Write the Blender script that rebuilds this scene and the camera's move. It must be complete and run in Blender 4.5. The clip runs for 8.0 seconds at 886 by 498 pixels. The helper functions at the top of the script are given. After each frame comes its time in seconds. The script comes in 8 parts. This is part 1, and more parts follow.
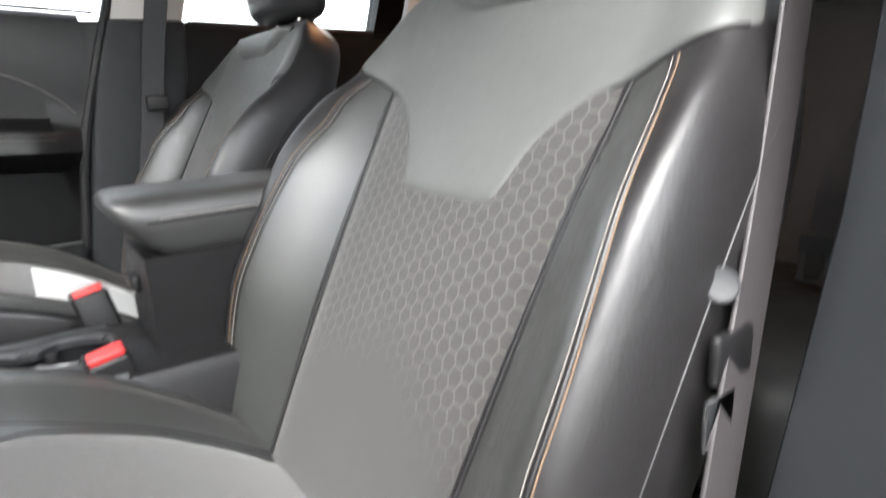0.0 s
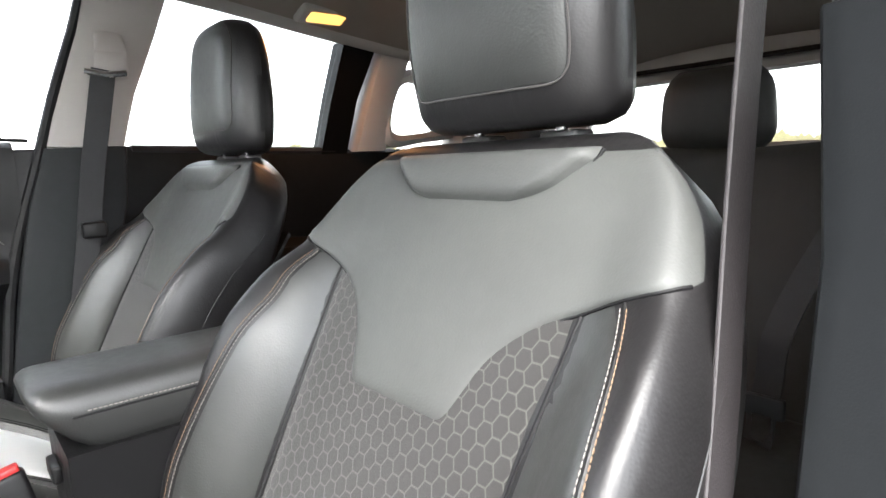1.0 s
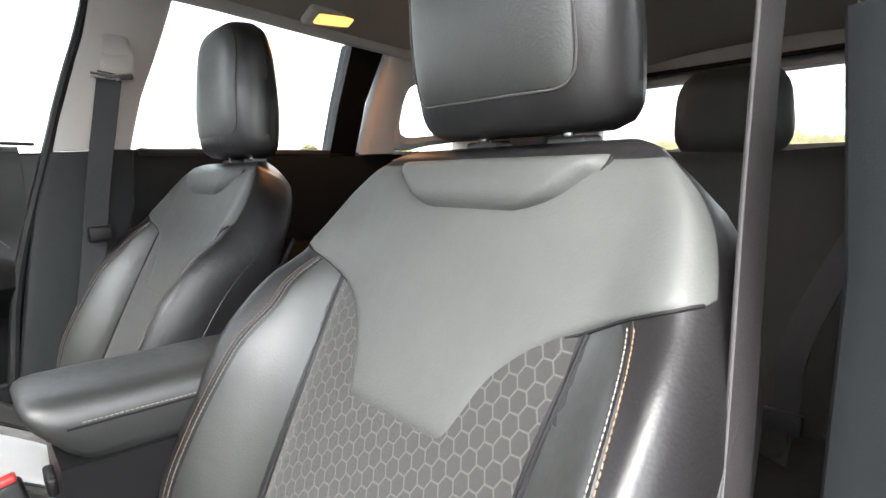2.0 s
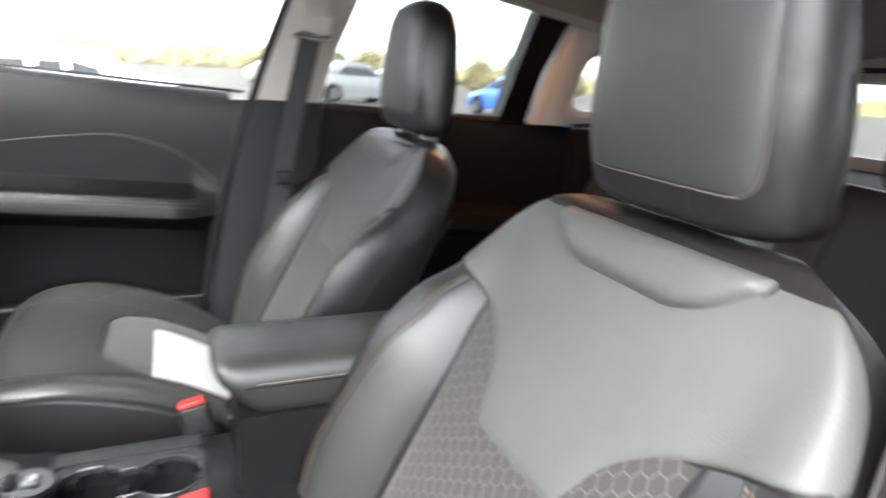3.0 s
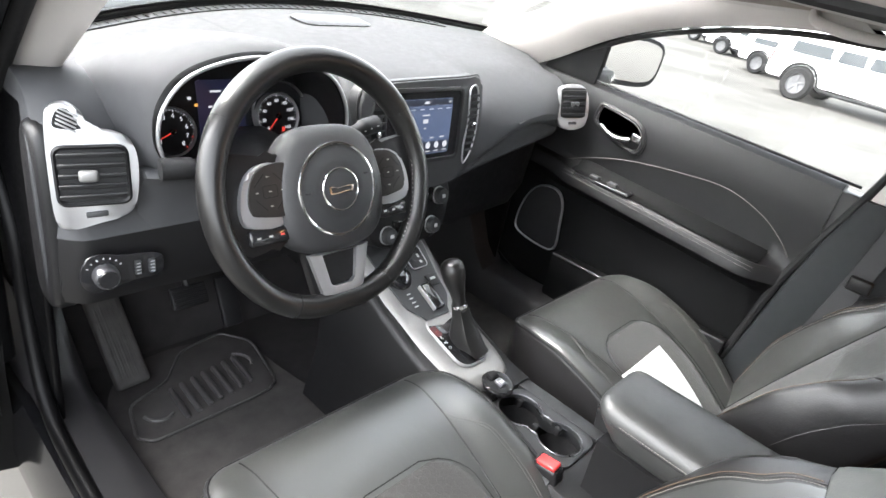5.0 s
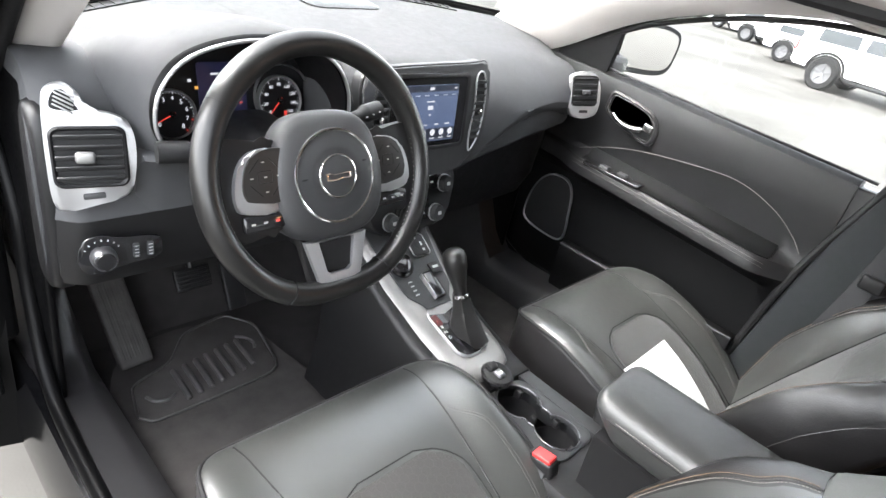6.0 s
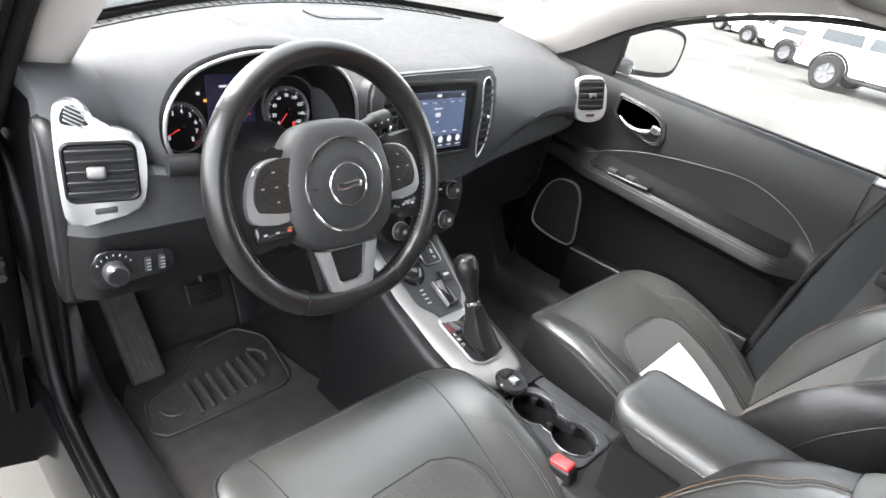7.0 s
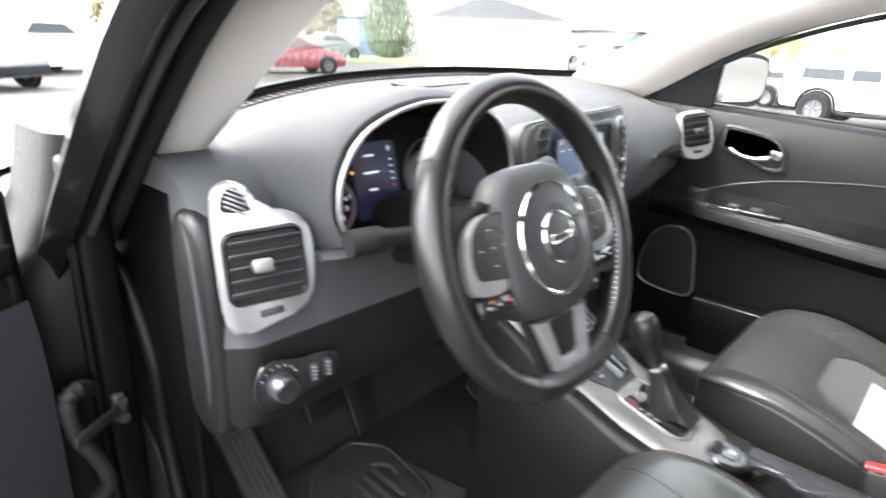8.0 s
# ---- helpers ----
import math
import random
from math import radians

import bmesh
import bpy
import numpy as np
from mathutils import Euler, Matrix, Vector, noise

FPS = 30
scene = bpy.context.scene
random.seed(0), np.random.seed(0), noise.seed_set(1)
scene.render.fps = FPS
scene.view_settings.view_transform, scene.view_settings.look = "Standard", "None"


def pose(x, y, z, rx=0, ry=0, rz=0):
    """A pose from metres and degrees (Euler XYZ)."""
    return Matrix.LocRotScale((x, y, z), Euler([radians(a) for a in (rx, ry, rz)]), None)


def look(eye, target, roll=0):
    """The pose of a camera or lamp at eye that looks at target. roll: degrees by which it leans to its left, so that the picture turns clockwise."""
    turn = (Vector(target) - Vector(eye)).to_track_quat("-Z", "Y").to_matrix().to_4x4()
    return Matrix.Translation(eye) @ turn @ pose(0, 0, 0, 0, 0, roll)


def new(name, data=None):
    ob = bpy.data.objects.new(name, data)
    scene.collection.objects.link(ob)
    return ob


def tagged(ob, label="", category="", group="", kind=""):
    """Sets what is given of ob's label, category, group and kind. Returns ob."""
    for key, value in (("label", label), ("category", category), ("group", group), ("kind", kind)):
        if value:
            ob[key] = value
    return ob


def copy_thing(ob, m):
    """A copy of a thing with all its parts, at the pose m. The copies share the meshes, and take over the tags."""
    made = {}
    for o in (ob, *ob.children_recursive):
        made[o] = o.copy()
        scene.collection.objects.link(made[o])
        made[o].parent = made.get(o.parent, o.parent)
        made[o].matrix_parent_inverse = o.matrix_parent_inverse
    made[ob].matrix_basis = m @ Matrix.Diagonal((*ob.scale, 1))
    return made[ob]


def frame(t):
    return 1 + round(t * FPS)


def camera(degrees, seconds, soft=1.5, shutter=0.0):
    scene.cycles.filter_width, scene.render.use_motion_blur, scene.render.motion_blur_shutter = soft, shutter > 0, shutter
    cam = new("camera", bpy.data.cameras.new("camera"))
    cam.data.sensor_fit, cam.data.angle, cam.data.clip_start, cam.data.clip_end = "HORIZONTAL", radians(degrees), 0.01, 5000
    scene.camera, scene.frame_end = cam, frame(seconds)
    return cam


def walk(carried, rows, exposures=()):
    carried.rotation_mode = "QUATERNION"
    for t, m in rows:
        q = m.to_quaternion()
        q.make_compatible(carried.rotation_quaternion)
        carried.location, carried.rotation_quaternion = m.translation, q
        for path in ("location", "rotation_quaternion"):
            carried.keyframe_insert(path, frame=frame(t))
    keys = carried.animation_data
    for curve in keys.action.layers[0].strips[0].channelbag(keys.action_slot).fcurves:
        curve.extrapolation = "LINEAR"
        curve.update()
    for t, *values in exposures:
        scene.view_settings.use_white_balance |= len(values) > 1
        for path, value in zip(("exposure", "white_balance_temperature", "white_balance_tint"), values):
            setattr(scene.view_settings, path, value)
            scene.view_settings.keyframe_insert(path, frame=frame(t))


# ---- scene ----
cam = camera(72.5, 8.0, soft=1.5, shutter=0.5)
PATH = [
    (0, (-0.868, 0.138, 0.898), (0.724, -0.961, 0.389), -2.8),
    (0.5, (-0.848, 0.120, 0.997), (0.690, -1.105, 0.630), -1.5),
    (1, (-0.840, 0.110, 1.026), (0.680, -1.156, 0.727), -2.5),
    (2.5, (-0.827, 0.082, 1.040), (0.750, -1.108, 0.731), -1.3),
    (3, (-0.832, 0.095, 1.172), (0.919, -0.701, 0.622), 4.3),
    (3.5, (-0.843, 0.010, 1.243), (1.035, -0.088, 0.561), 5.1),
    (4, (-0.918, -0.082, 1.324), (0.81, 0.588, 0.571), 8.0),
    (4.5, (-0.945, -0.193, 1.406), (0.558, 0.836, 0.579), 11.3),
    (6, (-0.906, -0.219, 1.426), (0.454, 0.903, 0.481), 12.9),
    (6.5, (-0.908, -0.212, 1.418), (0.451, 0.922, 0.486), 12.2),
    (7, (-0.909, -0.211, 1.418), (0.442, 0.939, 0.495), 11.1),
    (7.5, (-0.964, -0.12, 1.387), (0.422, 1.056, 0.552), 6.8),
    (8, (-1.003, 0.08, 1.287), (0.399, 1.345, 0.628), 2.0),
]
walk(cam, [(t, look(eye, target, roll)) for t, eye, target, roll in PATH],
     exposures=[(0.0, 3.5), (2.6, 3.56), (3.5, 3.86), (4.5, 3.95), (8.0, 4.08)])

# ---- world, sun, exposure ----
SUN_EL, SUN_AZ = 52.0, -50.0   # degrees up; degrees to the right of the car's nose (minus: left)
world = bpy.data.worlds.new("overcast_sky")
scene.world = world
world.use_nodes = True
wn, wl = world.node_tree.nodes, world.node_tree.links
sky = wn.new("ShaderNodeTexSky")
sky.sky_type = "NISHITA"
sky.sun_disc = False
sky.sun_elevation, sky.sun_rotation = radians(SUN_EL), radians(SUN_AZ)
sky.air_density, sky.dust_density, sky.ozone_density = 1.0, 2.0, 0.6
haze = wn.new("ShaderNodeHueSaturation")
haze.inputs["Saturation"].default_value = 0.22
wl.new(sky.outputs[0], haze.inputs["Color"])
wl.new(haze.outputs[0], wn["Background"].inputs["Color"])
wn["Background"].inputs["Strength"].default_value = 0.15
sun_data = bpy.data.lights.new("sun", "SUN")
sun_data.energy, sun_data.angle, sun_data.color = 0.75, radians(45), (1.0, 0.97, 0.93)
sun = new("sun", sun_data)
sun.matrix_world = look((20 * math.sin(radians(SUN_AZ)), 20 * math.cos(radians(SUN_AZ)), 20 * math.tan(radians(SUN_EL))), (0, 0, 0))

# ---- materials ----
def nodes_of(name):
    m = bpy.data.materials.new(name)
    m.use_nodes = True
    return m, m.node_tree.nodes, m.node_tree.links, m.node_tree.nodes["Principled BSDF"]


def surface(name, colour, rough=0.5, metal=0.0, vary=0.25, scale=6.0, grain=0.0, grain_scale=900.0, coat=0.0, spec=0.5, rough_vary=0.12, kind="noise", crease=0.0):
    """A plain surface with soft large variation, fine grain relief and uneven gloss."""
    m, n, l, b = nodes_of(name)
    tc = n.new("ShaderNodeTexCoord")
    big = n.new("ShaderNodeTexNoise")
    big.inputs["Scale"].default_value, big.inputs["Detail"].default_value = scale, 5.0
    l.new(tc.outputs["Object"], big.inputs["Vector"])
    ramp = n.new("ShaderNodeMapRange")
    ramp.inputs["To Min"].default_value, ramp.inputs["To Max"].default_value = 1 - vary, 1 + vary
    l.new(big.outputs["Fac"], ramp.inputs["Value"])
    mix = n.new("ShaderNodeVectorMath")
    mix.operation = "SCALE"
    mix.inputs[0].default_value = colour
    l.new(ramp.outputs[0], mix.inputs["Scale"])
    l.new(mix.outputs[0], b.inputs["Base Color"])
    fine = n.new("ShaderNodeTexNoise")
    fine.inputs["Scale"].default_value, fine.inputs["Detail"].default_value = scale * 9, 3.0
    l.new(tc.outputs["Object"], fine.inputs["Vector"])
    rr = n.new("ShaderNodeMapRange")
    rr.inputs["To Min"].default_value, rr.inputs["To Max"].default_value = max(0.02, rough - rough_vary), min(1, rough + rough_vary)
    l.new(fine.outputs["Fac"], rr.inputs["Value"])
    l.new(rr.outputs[0], b.inputs["Roughness"])
    b.inputs["Metallic"].default_value = metal
    b.inputs["Specular IOR Level"].default_value = spec
    b.inputs["Coat Weight"].default_value = coat
    if grain > 0:
        if kind == "leather":
            g = n.new("ShaderNodeTexVoronoi")
            g.feature = "SMOOTH_F1"
            out = g.outputs["Distance"]
            l.new(tc.outputs["Object"], g.inputs["Vector"])
        else:
            g = n.new("ShaderNodeTexNoise")
            out = g.outputs["Fac"]
            g.inputs["Detail"].default_value = 2.0
            l.new(tc.outputs["Object"], g.inputs["Vector"])
        g.inputs["Scale"].default_value = grain_scale
        bump = n.new("ShaderNodeBump")
        bump.inputs["Strength"].default_value, bump.inputs["Distance"].default_value = grain, 0.0006
        l.new(out, bump.inputs["Height"])
        if crease > 0:
            soft_n = n.new("ShaderNodeTexNoise")
            soft_n.inputs["Scale"].default_value, soft_n.inputs["Detail"].default_value, soft_n.inputs["Distortion"].default_value = 40.0, 2.0, 0.4
            stretch = n.new("ShaderNodeMapping")
            stretch.inputs["Scale"].default_value = (1.0, 0.45, 0.45)
            l.new(tc.outputs["Object"], stretch.inputs["Vector"])
            l.new(stretch.outputs[0], soft_n.inputs["Vector"])
            fold = n.new("ShaderNodeBump")
            fold.inputs["Strength"].default_value, fold.inputs["Distance"].default_value = crease, 0.004
            l.new(soft_n.outputs["Fac"], fold.inputs["Height"])
            l.new(fold.outputs[0], bump.inputs["Normal"])
        l.new(bump.outputs[0], b.inputs["Normal"])
    return m


def glow(name, colour, strength):
    m, n, l, b = nodes_of(name)
    b.inputs["Base Color"].default_value = (*[0.04 * c for c in colour], 1)
    b.inputs["Roughness"].default_value = 0.3
    b.inputs["Emission Color"].default_value, b.inputs["Emission Strength"].default_value = (*colour, 1), strength
    return m


def glass_of(name, tint=(0.95, 0.97, 0.96), rough=0.0, ior=1.45):
    m, n, l, b = nodes_of(name)
    b.inputs["Base Color"].default_value = (*tint, 1)
    b.inputs["Transmission Weight"].default_value, b.inputs["Roughness"].default_value, b.inputs["IOR"].default_value = 1.0, rough, ior
    return m


def hex_cloth(name, size, base, line, fade):
    """Woven seat cloth with a printed honeycomb. The print thins out towards the lower end when fade is set (UV in metres)."""
    m, n, l, b = nodes_of(name)
    uv = n.new("ShaderNodeUVMap")

    def math_node(op, a, c=None):
        k = n.new("ShaderNodeMath")
        k.operation = op
        for i, v in enumerate((a, c)):
            if v is None:
                continue
            if isinstance(v, (int, float)):
                k.inputs[i].default_value = v
            else:
                l.new(v, k.inputs[i])
        return k.outputs[0]

    sep = n.new("ShaderNodeSeparateXYZ")
    l.new(uv.outputs[0], sep.inputs[0])
    px, py = math_node("DIVIDE", sep.outputs[1], size), math_node("DIVIDE", sep.outputs[0], size)

    def cell(ox, oy):
        ax = math_node("SUBTRACT", math_node("FLOORED_MODULO", math_node("ADD", px, ox), 1.0), 0.5)
        ay = math_node("SUBTRACT", math_node("FLOORED_MODULO", math_node("ADD", py, oy), 1.7320508), 0.8660254)
        ax, ay = math_node("ABSOLUTE", ax), math_node("ABSOLUTE", ay)
        return math_node("MAXIMUM", ax, math_node("ADD", math_node("MULTIPLY", ax, 0.5), math_node("MULTIPLY", ay, 0.8660254)))

    dist = math_node("MINIMUM", cell(0, 0), cell(0.5, 0.8660254))
    mask = n.new("ShaderNodeMapRange")
    mask.interpolation_type = "SMOOTHSTEP"
    mask.inputs["From Min"].default_value, mask.inputs["From Max"].default_value = 0.43, 0.475
    l.new(dist, mask.inputs["Value"])
    fac = mask.outputs[0]
    noise_t = n.new("ShaderNodeTexNoise")
    noise_t.inputs["Scale"].default_value = 55.0
    l.new(uv.outputs[0], noise_t.inputs["Vector"])
    if fade:
        f = n.new("ShaderNodeMapRange")
        f.interpolation_type = "SMOOTHSTEP"
        f.inputs["From Min"].default_value, f.inputs["From Max"].default_value = fade
        # the print dissolves along a slanted border, with a ragged edge
        slant = math_node("ADD", sep.outputs[1], math_node("MULTIPLY", math_node("ABSOLUTE", sep.outputs[0]), 0.35))
        ragged = math_node("ADD", slant, math_node("MULTIPLY", math_node("SUBTRACT", noise_t.outputs["Fac"], 0.5), 0.10))
        l.new(ragged, f.inputs["Value"])
        fac = math_node("MULTIPLY", fac, f.outputs[0])
    weave = n.new("ShaderNodeTexNoise")
    weave.inputs["Scale"].default_value = 1400.0
    l.new(uv.outputs[0], weave.inputs["Vector"])
    mixc = n.new("ShaderNodeMix")
    mixc.data_type = "RGBA"
    l.new(fac, mixc.inputs["Factor"])
    mixc.inputs["A"].default_value, mixc.inputs["B"].default_value = (*base, 1), (*line, 1)
    dark = n.new("ShaderNodeMapRange")
    dark.inputs["To Min"].default_value, dark.inputs["To Max"].default_value = 0.6, 1.4
    l.new(weave.outputs["Fac"], dark.inputs["Value"])
    sc = n.new("ShaderNodeVectorMath")
    sc.operation = "SCALE"
    l.new(mixc.outputs["Result"], sc.inputs[0])
    l.new(dark.outputs[0], sc.inputs["Scale"])
    l.new(sc.outputs[0], b.inputs["Base Color"])
    b.inputs["Roughness"].default_value = 0.85
    b.inputs["Sheen Weight"].default_value = 0.25
    bump = n.new("ShaderNodeBump")
    bump.inputs["Strength"].default_value, bump.inputs["Distance"].default_value = 0.35, 0.0008
    hsum = math_node("ADD", math_node("MULTIPLY", fac, -0.6), weave.outputs["Fac"])
    l.new(hsum, bump.inputs["Height"])
    l.new(bump.outputs[0], b.inputs["Normal"])
    return m


# Two tones of one black leather: skylight is put into the paler one.
LEATHER = surface("lit_black_leather", (0.0255, 0.0266, 0.0254), 0.38, vary=0.18, grain=0.17, grain_scale=520, kind="leather", rough_vary=0.08, scale=9, spec=1.0, crease=0.10)
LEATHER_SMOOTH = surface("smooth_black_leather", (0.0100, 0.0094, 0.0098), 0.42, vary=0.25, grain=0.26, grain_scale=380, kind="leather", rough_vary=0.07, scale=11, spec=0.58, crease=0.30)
WHEEL_LEATHER = surface("worn_wheel_leather", (0.0070, 0.0068, 0.0067), 0.33, vary=0.30, rough_vary=0.015, scale=10, spec=0.45)
CLOTH = hex_cloth("honeycomb_seat_cloth", 0.0165, (0.0190, 0.0184, 0.0172), (0.055, 0.0532, 0.049), (0.05, 0.15))
CLOTH_PLAIN = hex_cloth("faint_honeycomb_cloth", 0.0165, (0.0088, 0.0083, 0.0077), (0.0145, 0.0137, 0.0127), None)
DASH = surface("soft_dash_plastic", (0.056, 0.057, 0.0595), 0.68, vary=0.12, grain=0.42, grain_scale=650, spec=0.12)
PLASTIC = surface("dark_grained_plastic", (0.0068, 0.0067, 0.0072), 0.42, vary=0.14, grain=0.3, grain_scale=800, spec=0.30)
PLASTIC_MID = surface("charcoal_trim_plastic", (0.025, 0.026, 0.0275), 0.52, vary=0.1, grain=0.25, grain_scale=900, spec=0.35)
# Black trim darkened so its colour carries the rear cabin's shade.
REAR_TRIM = surface("darkened_black_trim", (0.0045, 0.0045, 0.0049), 0.7, vary=0.2, grain=0.3, grain_scale=700, spec=0.15)
PILLAR_TRIM = surface("slate_grey_trim_plastic", (0.012, 0.0135, 0.0148), 0.6, vary=0.08, grain=0.25, grain_scale=800, spec=0.22)
DOOR_TRIM = surface("grained_door_plastic", (0.0085, 0.0085, 0.0092), 0.44, vary=0.16, grain=0.34, grain_scale=700, spec=0.32)
REAR_LEATHER = surface("dark_rear_leather", (0.028, 0.0283, 0.0275), 0.48, vary=0.2, grain=0.08, grain_scale=450, kind="leather", spec=0.22, crease=0.3)
GLOSS_BLACK = surface("piano_black", (0.012, 0.012, 0.013), 0.12, vary=0.1, rough_vary=0.04)
LIGHT_TRIM = surface("pale_grey_pillar_trim", (0.375, 0.355, 0.338), 0.6, vary=0.05, grain=0.2, grain_scale=600)
HEADLINER = surface("headliner_cloth", (0.24, 0.208, 0.183), 0.95, vary=0.06, grain=0.4, grain_scale=500)
SILVER = surface("satin_silver_trim", (0.38, 0.38, 0.385), 0.43, metal=0.85, vary=0.07, rough_vary=0.07, scale=20)
CHROME = surface("chrome", (0.82, 0.82, 0.83), 0.08, metal=1.0, vary=0.02, rough_vary=0.04)
STEEL = surface("zinc_steel", (0.060, 0.056, 0.052), 0.5, metal=0.8, vary=0.35, scale=40)
CARPET = surface("black_carpet", (0.024, 0.0228, 0.0228), 0.95, vary=0.45, scale=25, grain=0.9, grain_scale=900, spec=0.1)
RUBBER = surface("black_rubber", (0.008, 0.008, 0.0086), 0.6, vary=0.2, scale=20, spec=0.28)
HEEL = surface("scuffed_grey_rubber", (0.040, 0.038, 0.0375), 0.45, vary=0.5, scale=25, spec=0.6)
FOOT_PAD = surface("worn_footrest_carpet", (0.052, 0.050, 0.048), 0.85, vary=0.5, scale=30, grain=0.7, grain_scale=500, spec=0.2)
MAT = surface("floor_mat_pile", (0.036, 0.0335, 0.0325), 0.9, vary=0.7, scale=22, grain=0.9, grain_scale=700, spec=0.3)
WEB_DARK = surface("black_webbing", (0.02, 0.02, 0.022), 0.7, vary=0.15, scale=60)
WEB_GREY = surface("grey_webbing", (0.027, 0.0235, 0.025), 0.6, vary=0.2, scale=80, grain=0.5, grain_scale=500)
JAMB = surface("matt_black_jamb_paint", (0.0022, 0.0022, 0.0024), 0.4, vary=0.3, scale=12, spec=0.1)
DOOR_BLACK = surface("black_open_door_trim", (0.022, 0.0212, 0.024), 0.5, vary=0.2, scale=10, grain=0.3, grain_scale=700, spec=0.15)
SILL = surface("scuffed_sill_plastic", (0.0200, 0.0195, 0.0208), 0.34, vary=0.3, scale=18, grain=0.15, grain_scale=300, spec=0.9, rough_vary=0.05)
KNOB = surface("smoked_silver_knob", (0.13, 0.13, 0.137), 0.3, metal=0.8, vary=0.05)
RED = surface("red_plastic", (0.42, 0.022, 0.022), 0.4, vary=0.1)
PAPER = surface("white_paper", (0.86, 0.87, 0.88), 0.8, vary=0.02)
THREAD_PALE = surface("pale_thread", (0.20, 0.185, 0.17), 0.8, vary=0.15)
GUIDE = surface("grey_post_guide", (0.11, 0.11, 0.11), 0.5, vary=0.08)
THREAD_GREY = surface("grey_piping", (0.075, 0.070, 0.068), 0.7, vary=0.1)
THREAD_ORANGE = surface("tan_thread", (0.165, 0.110, 0.070), 0.8, vary=0.1)
BLACK_PAINT = surface("black_car_paint", (0.004, 0.004, 0.0045), 0.18, vary=0.1, coat=0.12, rough_vary=0.05, spec=0.35)
DIAL_BLACK = surface("matt_dial_black", (0.010, 0.010, 0.011), 0.55, vary=0.1, spec=0.15)
PULL = surface("satin_chrome_pull", (0.34, 0.34, 0.345), 0.24, metal=0.95, vary=0.08, rough_vary=0.06, scale=20)
AIRBAG = surface("charcoal_airbag_plastic", (0.025, 0.0252, 0.0265), 0.5, vary=0.08, grain=0.3, grain_scale=700, spec=0.35)
CONSOLE_TRIM = surface("satin_console_trim", (0.22, 0.217, 0.213), 0.48, metal=0.7, vary=0.1, rough_vary=0.08, scale=20)
# Darker copy of DOOR_TRIM: shade under the armrest is put into its colour.
LOWER_TRIM = surface("darkened_lower_door_plastic", (0.003, 0.003, 0.0033), 0.5, vary=0.2, grain=0.3, grain_scale=700, spec=0.14)
# Yoke and headrest front: leather greys raised to hold the light they catch.
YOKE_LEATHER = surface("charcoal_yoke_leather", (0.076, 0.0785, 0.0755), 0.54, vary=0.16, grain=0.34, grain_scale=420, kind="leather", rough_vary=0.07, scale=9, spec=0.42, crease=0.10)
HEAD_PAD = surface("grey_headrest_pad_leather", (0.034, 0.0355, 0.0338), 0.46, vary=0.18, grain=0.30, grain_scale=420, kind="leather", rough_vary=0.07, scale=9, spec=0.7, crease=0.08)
HEAD_LEATHER = surface("grained_headrest_leather", (0.019, 0.0195, 0.0189), 0.47, vary=0.18, grain=0.26, grain_scale=420, kind="leather", rough_vary=0.07, scale=9, spec=0.72, crease=0.07)
BEZEL = surface("charcoal_stack_plastic", (0.036, 0.0365, 0.038), 0.55, vary=0.10, grain=0.3, grain_scale=700, spec=0.25)
GLASS = glass_of("clear_glass")
# Rear glass: tint added to keep daylight out of the rear cabin.
TINT = glass_of("tinted_rear_glass", (0.62, 0.65, 0.64))
MIRROR = surface("mirror_glass", (0.9, 0.9, 0.9), 0.01, metal=1.0, vary=0.0, rough_vary=0.0)
WHITE_MARK = glow("lit_white_markings", (0.9, 0.92, 1.0), 0.055)
RED_LIGHT = glow("lit_red", (1.0, 0.07, 0.05), 0.06)
AMBER_LIGHT = glow("lit_amber", (1.0, 0.5, 0.12), 0.06)
BLUE_SCREEN = glow("lit_blue_screen", (0.34, 0.46, 0.80), 0.019)
DARK_SCREEN = glow("lit_dark_screen", (0.30, 0.36, 0.6), 0.003)
DISPLAY = glow("dim_driver_display", (0.20, 0.22, 0.62), 0.0026)
ICON = surface("printed_grey_icon", (0.42, 0.42, 0.42), 0.5, vary=0.05)
PRINT = surface("dim_key_print", (0.30, 0.29, 0.28), 0.5, vary=0.05)
BUTTON = surface("dark_brown_buttons", (0.0100, 0.0088, 0.0082), 0.42, vary=0.1)
ICON_RED = surface("printed_red_icon", (0.6, 0.05, 0.04), 0.5, vary=0.05)
ASPHALT = surface("worn_asphalt", (0.066, 0.064, 0.059), 0.9, vary=0.75, scale=0.55, grain=0.8, grain_scale=120, spec=0.1)
WHITE_PAINT = surface("white_car_paint", (0.80, 0.80, 0.80), 0.25, vary=0.03, coat=0.4, scale=2)
RED_PAINT = surface("red_car_paint", (0.16, 0.008, 0.012), 0.25, vary=0.06, coat=0.4, scale=2)
BLUE_PAINT = surface("blue_car_paint", (0.03, 0.10, 0.40), 0.25, vary=0.06, coat=0.4, scale=2)
GREY_PAINT = surface("grey_car_paint", (0.12, 0.125, 0.13), 0.3, vary=0.06, coat=0.4, scale=2)
DARK_GLASS = surface("dark_vehicle_glass", (0.03, 0.034, 0.037), 0.12, vary=0.1, rough_vary=0.03, spec=0.12)
TYRE = surface("tyre_rubber", (0.010, 0.010, 0.0105), 0.85, vary=0.2, scale=10, spec=0.2)
ALLOY = surface("dull_alloy", (0.10, 0.10, 0.105), 0.4, vary=0.2, metal=0.3)
TAIL = surface("red_tail_lens", (0.5, 0.03, 0.03), 0.2, vary=0.1)
BARK = surface("bark", (0.13, 0.10, 0.075), 0.9, vary=0.35, scale=8)
